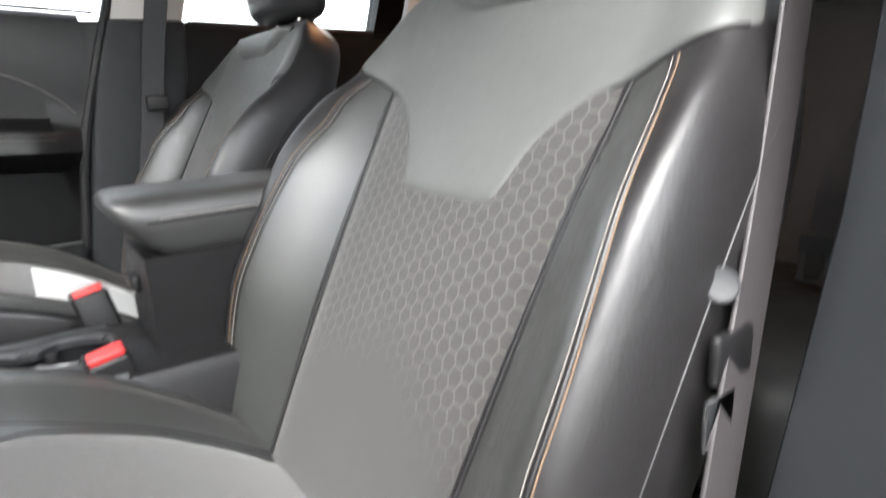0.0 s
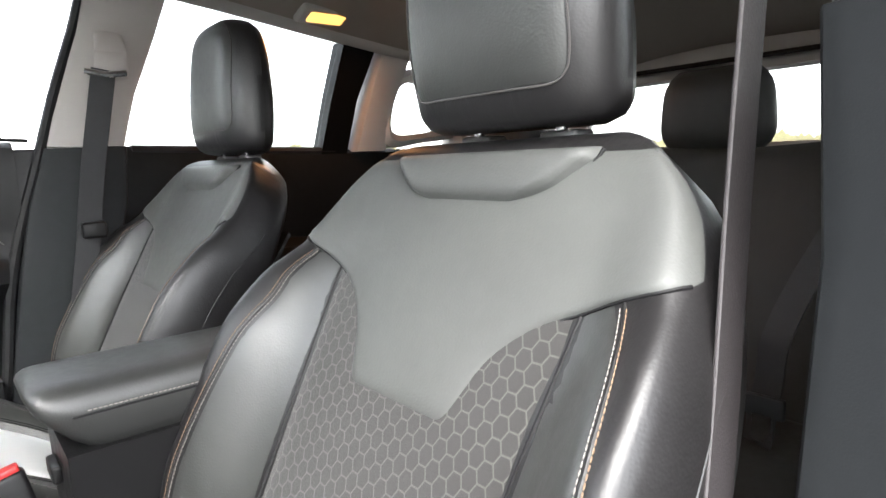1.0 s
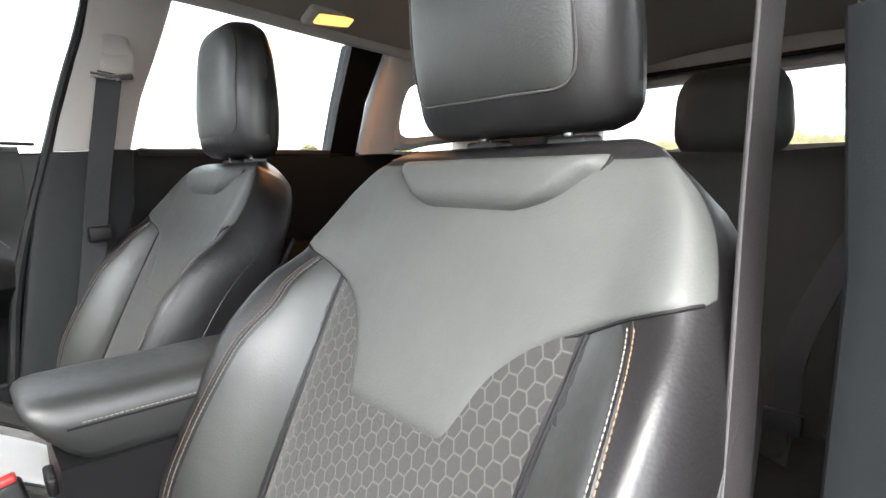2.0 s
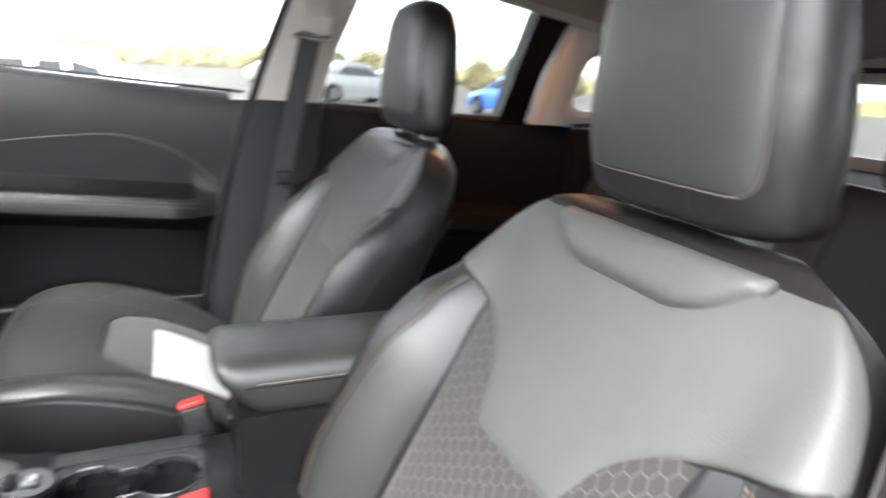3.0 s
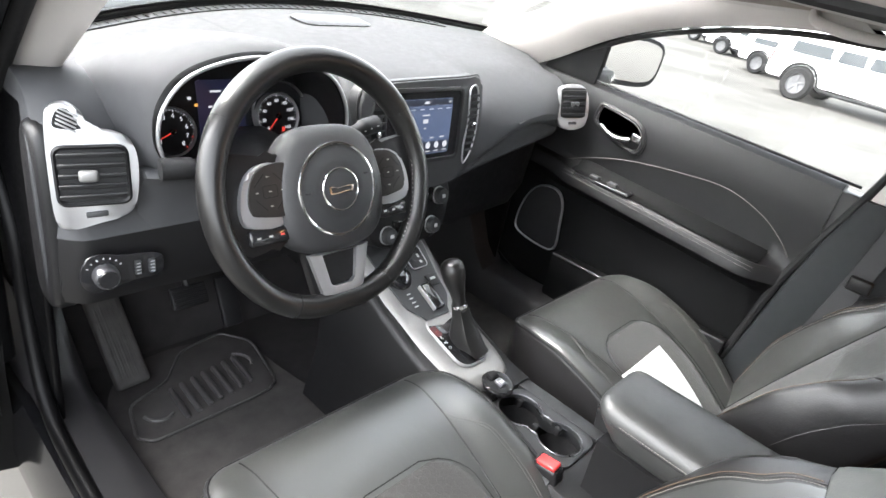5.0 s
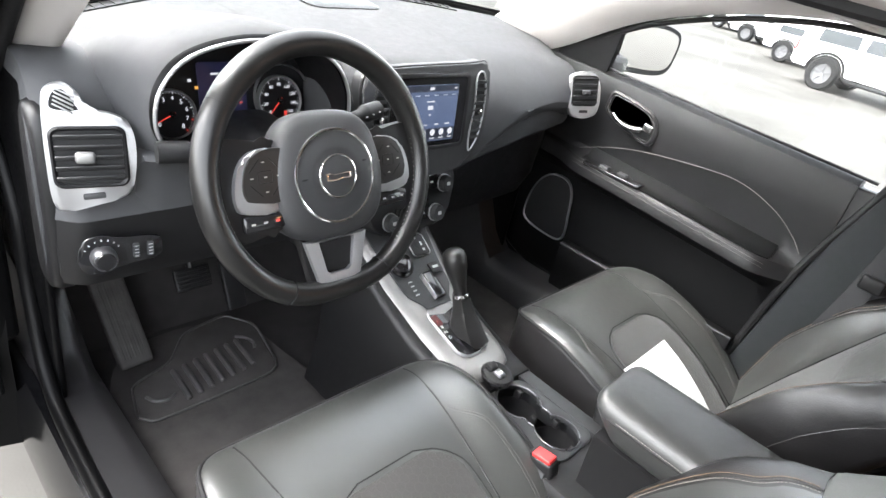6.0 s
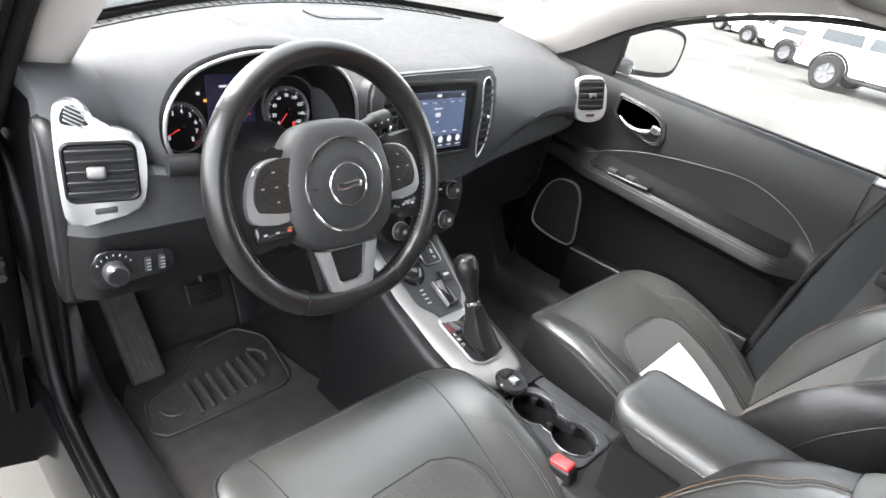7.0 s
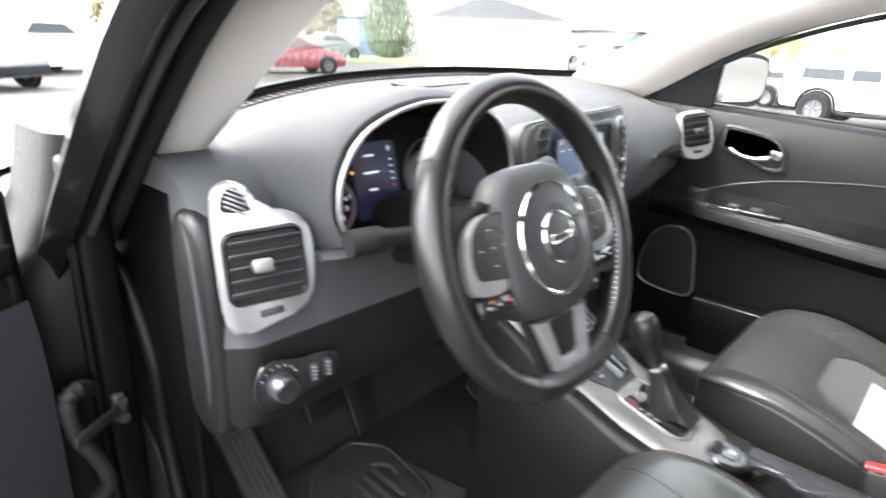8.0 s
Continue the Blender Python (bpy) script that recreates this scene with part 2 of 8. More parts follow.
LEAF = surface("green_foliage", (0.10, 0.14, 0.055), 0.8, vary=0.5, scale=1.5)
LEAF_YELLOW = surface("yellowing_foliage", (0.21, 0.19, 0.10), 0.8, vary=0.4, scale=1.5)
GRASS = surface("grass", (0.10, 0.15, 0.045), 0.95, vary=0.4, scale=2)
SIDING = surface("white_siding", (0.78, 0.78, 0.76), 0.7, vary=0.04, scale=1)
SHINGLE = surface("charcoal_shingle", (0.032, 0.032, 0.034), 0.9, vary=0.3, scale=3, spec=0.2)
SLATE_BLUE = surface("blue_grey_cladding", (0.16, 0.22, 0.30), 0.8, vary=0.1, scale=2)


# ---- mesh helpers ----
def mesh_of(name, bm, sharp=40):
    me = bpy.data.meshes.new(name)
    bmesh.ops.recalc_face_normals(bm, faces=bm.faces)
    bm.to_mesh(me)
    bm.free()
    me.polygons.foreach_set("use_smooth", [True] * len(me.polygons))
    if sharp:
        me.set_sharp_from_angle(angle=radians(sharp))
    return me


def part(name, bm, material, parent=None, label="", sharp=40):
    """Links a bmesh as one mesh object under a thing or a part; with no parent it is a thing itself."""
    me = mesh_of(name, bm, sharp) if isinstance(bm, bmesh.types.BMesh) else bm
    if not me.materials:
        me.materials.append(material)
    ob = new(name, me)
    ob.parent = parent
    if label:
        ob["label"] = label
    return ob


def thing(name, label, category, group="", kind="", at=(0, 0, 0)):
    ob = new(name)
    ob.location = at
    ob.empty_display_size = 0.05
    return tagged(ob, label, category, group, kind)


def rbox(size, at=(0, 0, 0), r=0.006, seg=3, m=None):
    bm = bmesh.new()
    bmesh.ops.create_cube(bm, size=1)
    bmesh.ops.scale(bm, vec=size, verts=bm.verts)
    if r > 0:
        bmesh.ops.bevel(bm, geom=bm.edges[:], offset=min(r, min(size) * 0.49), segments=seg, profile=0.5, affect="EDGES")
    if m is not None:
        bmesh.ops.transform(bm, matrix=m, verts=bm.verts)
    bmesh.ops.translate(bm, vec=at, verts=bm.verts)
    return bm


def join(*bms):
    out = bms[0]
    for b in bms[1:]:
        me = bpy.data.meshes.new("tmp")
        b.to_mesh(me)
        b.free()
        out.from_mesh(me)
        bpy.data.meshes.remove(me)
    return out


def loft(rings, closed=True, caps=True):
    """Skins rings of equal length."""
    bm = bmesh.new()
    rows = [[bm.verts.new(p) for p in ring] for ring in rings]
    n = len(rows[0])
    for a, b in zip(rows, rows[1:]):
        for i in range(n if closed else n - 1):
            j = (i + 1) % n
            bm.faces.new((a[i], a[j], b[j], b[i]))
    if caps and closed:
        bm.faces.new(rows[0])
        bm.faces.new(rows[-1])
    return bm


def tube(path, radius, n=8, closed=False):
    pts = [Vector(p) for p in path]
    rings, side = [], None
    for i, p in enumerate(pts):
        a = pts[(i - 1) % len(pts)] if closed or i else p
        b = pts[(i + 1) % len(pts)] if closed or i < len(pts) - 1 else p
        t = (b - a).normalized()
        if side is None:
            side = t.orthogonal().normalized()
        side = (side - t * side.dot(t)).normalized()
        up = t.cross(side)
        r = radius[i] if isinstance(radius, (list, tuple)) else radius
        rings.append([p + r * (math.cos(2 * math.pi * k / n) * side + math.sin(2 * math.pi * k / n) * up) for k in range(n)])
    if closed:
        rings.append(rings[0])
    bm = loft(rings, True, not closed)
    if closed:
        bmesh.ops.remove_doubles(bm, verts=bm.verts, dist=1e-6)
    return bm


def spline(points, steps=8, closed=False):
    """A Catmull-Rom curve through the points."""
    p = [Vector(q) for q in points]
    n, out = len(p), []
    for i in range(n if closed else n - 1):
        a, b, c, d = (p[(i + k) % n] if closed else p[min(max(i + k, 0), n - 1)] for k in (-1, 0, 1, 2))
        for s in range(steps):
            t = s / steps
            out.append(0.5 * ((2 * b) + (c - a) * t + (2 * a - 5 * b + 4 * c - d) * t * t + (3 * b - a - 3 * c + d) * t**3))
    if not closed:
        out.append(p[-1])
    return out


def plate(outline, depth, m=None, bevel=0.0, seg=2):
    """A flat prism: outline in x and y, front at z = 0, back at z = -depth, placed by m."""
    bm = bmesh.new()
    front = [bm.verts.new((p[0], p[1], 0)) for p in outline]
    back = [bm.verts.new((p[0], p[1], -depth)) for p in outline]
    f = bm.faces.new(front)
    bm.faces.new(back[::-1])
    n = len(front)
    for i in range(n):
        bm.faces.new((front[i], back[i], back[(i + 1) % n], front[(i + 1) % n]))
    if bevel > 0:
        bmesh.ops.bevel(bm, geom=list(f.edges), offset=bevel, segments=seg, profile=0.5, affect="EDGES")
    if m is not None:
        bmesh.ops.transform(bm, matrix=m, verts=bm.verts)
    return bm


def ring_plate(outer, inner, depth, m=None):
    """A frame between two outlines of equal length."""
    bm = bmesh.new()
    n = len(outer)
    mid = [(Vector(a) + Vector(b)) / 2 for a, b in zip(outer, inner)]
    rows = [[(p[0], p[1], z) for p in o] for o, z in ((outer, -depth), (outer, -0.25 * depth), (mid, 0.0), (inner, -0.25 * depth), (inner, -depth))]
    vs = [[bm.verts.new(p) for p in row] for row in rows]
    for a, b in zip(vs, vs[1:] + vs[:1]):
        for i in range(n):
            j = (i + 1) % n
            bm.faces.new((a[i], a[j], b[j], b[i]))
    if m is not None:
        bmesh.ops.transform(bm, matrix=m, verts=bm.verts)
    return bm


def rrect(w, h, r, n=5, cx=0, cy=0):
    out = []
    for sx, sy, a0 in ((1, 1, 0), (-1, 1, 90), (-1, -1, 180), (1, -1, 270)):
        for k in range(n + 1):
            a = radians(a0 + 90 * k / n)
            out.append((cx + sx * (w / 2 - r) + r * math.cos(a), cy + sy * (h / 2 - r) + r * math.sin(a)))
    return out


def circle(r, n=32, cx=0, cy=0, ry=None):
    return [(cx + r * math.cos(2 * math.pi * k / n), cy + (ry or r) * math.sin(2 * math.pi * k / n)) for k in range(n)]


def turned(profile, n=32, m=None, caps=True):
    """A lathe: profile of (radius, height) round the z axis."""
    rings = [[(r * math.cos(2 * math.pi * k / n), r * math.sin(2 * math.pi * k / n), z) for k in range(n)] for r, z in profile]
    bm = loft(rings, True, caps)
    if m is not None:
        bmesh.ops.transform(bm, matrix=m, verts=bm.verts)
    return bm


def lerp_table(table, x):
    return float(np.interp(x, [a for a, _ in table], [b for _, b in table]))


def soft_table(table, x):
    """Like lerp_table, but with no corners."""
    xs, ys = [a for a, _ in table], [b for _, b in table]
    if x <= xs[0] or x >= xs[-1]:
        return ys[0] if x <= xs[0] else ys[-1]
    k = max(i for i in range(len(xs) - 1) if xs[i] <= x)
    gap = lambda i: (ys[i + 1] - ys[i]) / (xs[i + 1] - xs[i])

    def tangent(i):
        if i == 0 or i == len(xs) - 1:
            return gap(0 if i == 0 else i - 1)
        a, b = gap(i - 1), gap(i)
        return 0.0 if a * b <= 0 else 2 * a * b / (a + b)

    h, t = xs[k + 1] - xs[k], (x - xs[k]) / (xs[k + 1] - xs[k])
    return (2 * t**3 - 3 * t * t + 1) * ys[k] + (t**3 - 2 * t * t + t) * h * tangent(k) + (3 * t * t - 2 * t**3) * ys[k + 1] + (t**3 - t * t) * h * tangent(k + 1)


def smooth(a, b, x):
    t = min(max((x - a) / (b - a), 0), 1)
    return t * t * (3 - 2 * t)


def dashes(path, radius, length=0.0042, gap=0.0011):
    """Thread stitches along a path."""
    pts = [Vector(p) for p in path]
    bm, run, out = bmesh.new(), 0.0, []
    dist = [0.0]
    for a, b in zip(pts, pts[1:]):
        dist.append(dist[-1] + (b - a).length)

    def at(s):
        k = min(max(int(np.searchsorted(dist, s)) - 1, 0), len(pts) - 2)
        return pts[k].lerp(pts[k + 1], (s - dist[k]) / max(dist[k + 1] - dist[k], 1e-9))

    s = 0.0
    while s + length < dist[-1]:
        a, b = at(s), at(s + length)
        t = (b - a).normalized()
        u = t.orthogonal().normalized()
        w = t.cross(u)
        ends = [[bm.verts.new(p + r * (math.cos(k * math.pi / 2) * u + math.sin(k * math.pi / 2) * w)) for k in range(4)] for p, r in ((a, radius * 0.6), ((a + b) / 2, radius), (b, radius * 0.6))]
        for e, f in zip(ends, ends[1:]):
            for k in range(4):
                bm.faces.new((e[k], e[(k + 1) % 4], f[(k + 1) % 4], f[k]))
        bm.faces.new(ends[0])
        bm.faces.new(ends[-1])
        s += length + gap
    return bm


def lettering(name, text, size, m, material, parent, align="CENTER", extrude=0.0003):
    cu = bpy.data.curves.new(name, "FONT")
    cu.body, cu.size, cu.align_x, cu.align_y, cu.extrude = text, size, align, "CENTER", extrude
    tmp = bpy.data.objects.new("tmp", cu)
    scene.collection.objects.link(tmp)
    me = bpy.data.meshes.new_from_object(tmp.evaluated_get(bpy.context.evaluated_depsgraph_get()))
    bpy.data.objects.remove(tmp)
    me.transform(m)
    me.materials.clear()
    me.materials.append(material)
    ob = new(name, me)
    ob.parent = parent
    return ob





# ---- the cabin's shell ----
def skin(name, fn, us, vs, material, parent=None, thick=0.012, label=""):
    """A curved sheet of some thickness: fn(u, v) gives a point."""
    bm = bmesh.new()
    grid = [[bm.verts.new(fn(u, v)) for u in us] for v in vs]
    for a, b in zip(grid, grid[1:]):
        for i in range(len(us) - 1):
            bm.faces.new((a[i], a[i + 1], b[i + 1], b[i]))
    bmesh.ops.recalc_face_normals(bm, faces=bm.faces)
    bmesh.ops.solidify(bm, geom=bm.faces[:], thickness=thick)
    return part(name, bm, material, parent, label)


def skin_mesh(fn, us, vs, thick):
    bm = bmesh.new()
    grid = [[bm.verts.new(fn(u, v)) for u in us] for v in vs]
    for a, b in zip(grid, grid[1:]):
        for i in range(len(us) - 1):
            bm.faces.new((a[i], a[i + 1], b[i + 1], b[i]))
    bmesh.ops.recalc_face_normals(bm, faces=bm.faces)
    bmesh.ops.solidify(bm, geom=bm.faces[:], thickness=thick)
    return bm


def span(a, b, n):
    return [a + (b - a) * i / (n - 1) for i in range(n)]


# floor with raised tunnel sides
tagged(part("floor", rbox((1.30, 2.9, 0.03), (0, -0.25, 0.315), 0.004), CARPET), "black loop carpet over the whole cabin floor", "floor", kind="structure")
tagged(part("wall_front", loft([[(x, 1.10, 0.33), (x, 1.22, 0.52), (x, 1.26, 0.80), (x, 1.29, 0.80), (x, 1.27, 0.50), (x, 1.14, 0.30)] for x in span(-0.72, 0.72, 5)]), CARPET), "black carpeted toe board and bulkhead under the dashboard", "bulkhead", kind="structure")


def roof_point(x, y):
    drop = lerp_table([(-1.8, 0.20), (-1.3, 0.15), (-0.8, 0.085), (-0.36, 0.02), (0.0, 0.0), (0.42, 0.03)], y)
    return Vector((x, y, 1.545 - 0.085 * abs(x / 0.62) ** 2.6 - drop))


headliner = tagged(skin("ceiling", lambda x, y: roof_point(x, y), span(-0.62, 0.62, 25), span(0.36, -1.80, 30), HEADLINER), "pale grey woven headliner", "ceiling", kind="structure")
tagged(skin("roof", lambda x, y: roof_point(x * 0.62 / 0.68, y) + Vector((0, 0, 0.055)), span(-0.68, 0.68, 17), span(0.42, -1.86, 20), BLACK_PAINT), "black painted car roof", "roof", kind="structure")


def pillar(name, rings, material, label, parent=None):
    """A trim piece lofted through rings of (front, rear, x inside, x outside, z), with rounded inner edges."""
    loops = []
    for yf, yr, xi, xo, z in rings:
        s = 1 if xo > xi else -1
        r = min(0.018, abs(yf - yr) * 0.3)
        loops.append([(xo, yf, z), (xi + s * r, yf, z), (xi + s * r * 0.3, yf - r * 0.3, z), (xi, yf - r, z), (xi, yr + r, z), (xi + s * r * 0.3, yr + r * 0.3, z), (xi + s * r, yr, z), (xo, yr, z)])
    ob = part(name, loft(loops), material, parent)
    return tagged(ob, label, "pillar trim", kind="structure") if parent is None else ob


for s, side in ((1, "right"), (-1, "left")):
    dy, xo = (0.0, 0.80) if s > 0 else (-0.215, 0.93)
    fwd = 0.0 if s > 0 else 0.05
    out, cap = (0.0, 1.085) if s > 0 else (0.006, 1.098)
    pillar(f"b_pillar_upper_{side}", [(-0.085 + dy + fwd, -0.245 + dy, s * (0.712 + out), s * 0.79, cap), (-0.115 + dy + fwd * 0.8, -0.275 + dy, s * (0.692 + out), s * 0.77, 1.20), (-0.16 + dy, -0.32 + dy, s * 0.660, s * 0.73, 1.32), (-0.19 + dy, -0.36 + dy, s * 0.630, s * 0.71, 1.44)], LIGHT_TRIM, "pale grey upper centre pillar trim")
    pillar(f"b_pillar_lower_{side}", [(0.075 + dy * 0.8, -0.16 + dy, s * 0.70, s * xo, 0.36), (0.035 + dy, -0.17 + dy, s * (0.705 + 0.5 * out), s * xo, 0.58), (-0.01 + dy * 1.2 + fwd * 0.5, -0.20 + dy, s * (0.708 + out), s * xo, 0.82), (-0.04 + dy * 1.28 + fwd, -0.24 + dy, s * (0.708 + out), s * xo, 0.96), (-0.08 + dy + fwd, -0.25 + dy, s * (0.708 + out), s * xo, cap - 0.003)], PILLAR_TRIM, "charcoal plastic lower centre pillar trim")

# front pillars: pale trim inside, rubber seal, black sheet outside
DOOR_EDGE = {"right": [(0.728, 0.90, 1.135), (0.725, 0.825, 1.170), (0.715, 0.63, 1.280), (0.695, 0.42, 1.352), (0.668, 0.20, 1.395), (0.650, 0.02, 1.405)], "left": [(-0.690, 1.06, 0.97), (-0.682, 1.02, 1.02), (-0.664, 0.75, 1.28), (-0.655, 0.60, 1.37), (-0.640, 0.40, 1.435), (-0.630, 0.20, 1.45)]}
GLASS_EDGE = {"right": [(0.665, 1.10, 1.15), (0.655, 1.03, 1.19), (0.645, 0.80, 1.297), (0.620, 0.585, 1.393), (0.600, 0.36, 1.47), (0.585, 0.16, 1.49)], "left": [(-0.618, 1.02, 1.01), (-0.612, 0.98, 1.06), (-0.618, 0.63, 1.29), (-0.612, 0.47, 1.38), (-0.595, 0.32, 1.455), (-0.585, 0.16, 1.49)]}
for s, side in ((1, "right"), (-1, "left")):
    outer_e, inner_e = spline(DOOR_EDGE[side], 5), spline(GLASS_EDGE[side], 5)
    rings = []
    for o, i in zip(outer_e, inner_e):
        mid = (o + i) / 2 + Vector((-s * 0.012, -0.012, -0.004))
        rings.append([i + Vector((s * 0.03, 0.05, 0.02)), i + Vector((0, 0.012, 0.008)), i, i.lerp(mid, 0.5) + Vector((-s * 0.004, -0.004, 0)), mid, o.lerp(mid, 0.5) + Vector((-s * 0.004, -0.004, 0)), o, o + Vector((s * 0.006, 0.012, 0.006)), o + Vector((s * 0.02, 0.05, 0.02))])
    tagged(part(f"a_pillar_{side}", loft(rings), LIGHT_TRIM, sharp=60), "pale grey front pillar trim", "pillar trim", kind="structure")
    tagged(part(f"pillar_seal_{side}", tube([o + Vector((s * 0.016, -0.006, -0.008)) for o in outer_e], 0.014 if s < 0 else 0.007, 10), RUBBER), "thick black rubber seal along the front pillar", "weatherstrip", kind="structure")
    rings = []
    for o in [outer_e[0] + (outer_e[0] - outer_e[3]) * 0.5] + outer_e:
        w = 0.55 if s > 0 else 1.2   # the open side shows the whole width of its sheet metal
        rings.append([o + Vector((s * 0.022, 0.06, 0.03)), o + Vector((s * 0.07 * w, 0.05, 0.02)), o + Vector((s * 0.09 * w, 0.0, -0.01)), o + Vector((s * 0.072 * w, -0.03, -0.03)), o + Vector((s * 0.050 * w, -0.020, -0.022)), o + Vector((s * 0.046 * w, -0.006, -0.014)), o + Vector((s * 0.022, -0.004, -0.012))])
        if s > 0:   # tucked up behind the trim on the closed side
            rings[-1] = [v + Vector((0, 0.02, 0.034)) for v in rings[-1]]
    tagged(part(f"a_pillar_outer_{side}", loft(rings), BLACK_PAINT), "black painted outer windscreen pillar", "pillar", kind="structure")
    if s < 0:   # the open side shows a second, thinner strip along its sheet metal
        tagged(part("pillar_strip_left", tube([o + Vector((-0.060, -0.022, -0.026)) for o in outer_e], 0.006, 8), PLASTIC_MID), "thin grey rubber strip along the outer pillar", "weatherstrip", kind="structure")
    # roof side rail
    rail = []
    for y in span(0.40, -1.75, 16):
        z = roof_point(0.62, y).z
        rail.append([(s * 0.60, y, z + 0.015), (s * 0.615, y, z - 0.012), (s * 0.645, y, z - 0.028), (s * 0.685, y, z - 0.02), (s * 0.71, y, z + 0.03), (s * 0.67, y, z + 0.07)])
    tagged(part(f"roof_rail_{side}", loft(rail), LIGHT_TRIM), "pale grey cloth-covered roof side rail", "roof rail", kind="structure")

# header over the windscreen
header = [[(x, y + 0.06 * (1 - (x / 0.62) ** 2), z - 0.02 * (x / 0.62) ** 2) for y, z in ((0.22, 1.49), (0.28, 1.48), (0.36, 1.48), (0.40, 1.505), (0.36, 1.545), (0.25, 1.54))] for x in span(-0.62, 0.62, 13)]
tagged(part("trim", loft(header), HEADLINER), "pale grey windscreen header trim", "trim", kind="structure")


BASE_Z = [(-0.72, 1.105), (-0.45, 1.138), (-0.2, 1.168), (0.0, 1.185), (0.35, 1.198), (0.72, 1.192)]


def windscreen_point(x, t):
    base = Vector((x, 1.36 - 0.27 * (x / 0.72) ** 2, soft_table(BASE_Z, x) - 0.006))
    top = Vector((x * 0.90, 0.37 + 0.05 * (1 - (x / 0.72) ** 2), 1.515 - 0.03 * (x / 0.72) ** 2))
    return base.lerp(top, t) + Vector((0, 0.01, 0.045)) * math.sin(math.pi * t)


windscreen = tagged(skin("window_1", windscreen_point, span(-0.72, 0.72, 17), span(0, 1, 9), GLASS, None, 0.004), "clear curved windscreen", "window", kind="structure")
windscreen.visible_shadow = False
edge = [windscreen_point(x, 0.02) + Vector((0, -0.012, 0.0)) for x in span(-0.72, 0.72, 25)]
part("rubber_seal", tube(edge, 0.010, 8), RUBBER, windscreen)
part("frit_band", skin_mesh(lambda x, t: windscreen_point(x, t) + Vector((0, -0.006, -0.003)), span(-0.71, 0.71, 25), span(0.0, 0.055, 4), 0.002), RUBBER, windscreen, "black printed glass border")
cowl = [[(x, y - 0.27 * (x / 0.75) ** 2, soft_table(BASE_Z, x) + z) for y, z in ((1.375, -0.10), (1.385, -0.018), (1.42, -0.008), (1.50, -0.006), (1.58, -0.05), (1.50, -0.10))] for x in span(-0.75, 0.75, 17)]
tagged(part("cowl", loft(cowl), JAMB), "black plastic cowl below the windscreen", "cowl", kind="structure")
bonnet = tagged(skin("bonnet", lambda x, y: Vector((x, y - 0.25 * (x / 0.85) ** 2, 1.085 - 0.05 * (x / 0.85) ** 4 - 0.20 * ((y - 1.5) / 0.95) ** 2)), span(-0.85, 0.85, 17), span(1.52, 2.45, 13), BLACK_PAINT), "black painted car bonnet", "bonnet", kind="structure")

# ---- seats ----
SEAT_X = 0.37


def spine(h):
    """Front face of the backrest on its centre line, and the way it faces."""
    y, slope = -0.085 - 0.50 * h - 0.15 * h * h, 0.50 + 0.30 * h
    n = Vector((0, 1, slope)).normalized()
    return Vector((0, y, 0.56 + h)), n


BACK_W = [(-0.10, 0.272), (0.0, 0.295), (0.10, 0.301), (0.22, 0.302), (0.31, 0.293), (0.36, 0.280), (0.41, 0.260), (0.44, 0.238), (0.465, 0.206), (0.485, 0.166), (0.505, 0.115)]
INSERT_W = [(-0.10, 0.150), (0.05, 0.160), (0.20, 0.168), (0.34, 0.182), (0.40, 0.185)]
BOLSTER = [(-0.10, 0.016), (0.0, 0.044), (0.10, 0.066), (0.22, 0.066), (0.30, 0.048), (0.35, 0.022), (0.41, 0.007), (0.48, 0.0)]


def back_depth(u, h):
    a, w, wi, hb = abs(u), soft_table(BACK_W, h), soft_table(INSERT_W, h), soft_table(BOLSTER, h)
    ridge = wi + (0.84 - 0.14 * smooth(0.29, 0.38, h)) * (w - wi)
    d = 0.012 * (a / 0.2) ** 2 * smooth(0.5, 0.2, h) * 0.3
    if a <= ridge:
        return d + hb * smooth(wi - 0.006, ridge, a)
    t = min((a - ridge) / max(w - ridge, 1e-4), 1.0)
    return d + hb - (hb * 0.35 + 0.055) * (1 - math.sqrt(max(1 - t * t, 0)))


def back_point(u, h, lift=0.0):
    p, n = spine(h)
    return p + Vector((u, 0, 0)) + n * (back_depth(u, h) + lift)


def panel(fn, rows, left, right, cols, lift, parent, name, material, label="", soft=0.010):
    """An upholstery panel that lies on a surface fn(u, v, lift), its edges tucked into the seam; UV in metres."""
    bm = bmesh.new()
    uvl = bm.loops.layers.uv.new("UVMap")
    grid, n = [], len(rows)
    for j, v in enumerate(rows):
        a, b = left(v), right(v)
        line = []
        for i in range(cols + 1):
            t = 0.5 - 0.5 * math.cos(math.pi * i / cols)
            t = 0.5 * t + 0.5 * i / cols
            u = a + (b - a) * t
            edge_d = min(u - a, b - u, abs(v - rows[0]), abs(v - rows[-1]))
            line.append((bm.verts.new(fn(u, v, lift * (1 - math.exp(-max(edge_d, 0) / soft)) * 1.4 - 0.4 * lift)), (u, v)))
        grid.append(line)
    for p, q in zip(grid, grid[1:]):
        for i in range(cols):
            quad = (p[i], p[i + 1], q[i + 1], q[i])
            f = bm.faces.new([c[0] for c in quad])
            for lp, c in zip(f.loops, quad):
                lp[uvl].uv = c[1]
    return part(name, bm, material, parent, label, sharp=0)


CUSH_Z = [(-0.12, 0.434), (-0.05, 0.482), (0.02, 0.533), (0.1, 0.579), (0.2, 0.616), (0.3, 0.637), (0.36, 0.642)]
CUSH_W = [(-0.12, 0.235), (0.0, 0.262), (0.15, 0.275), (0.30, 0.272), (0.37, 0.258), (0.405, 0.235), (0.43, 0.190)]


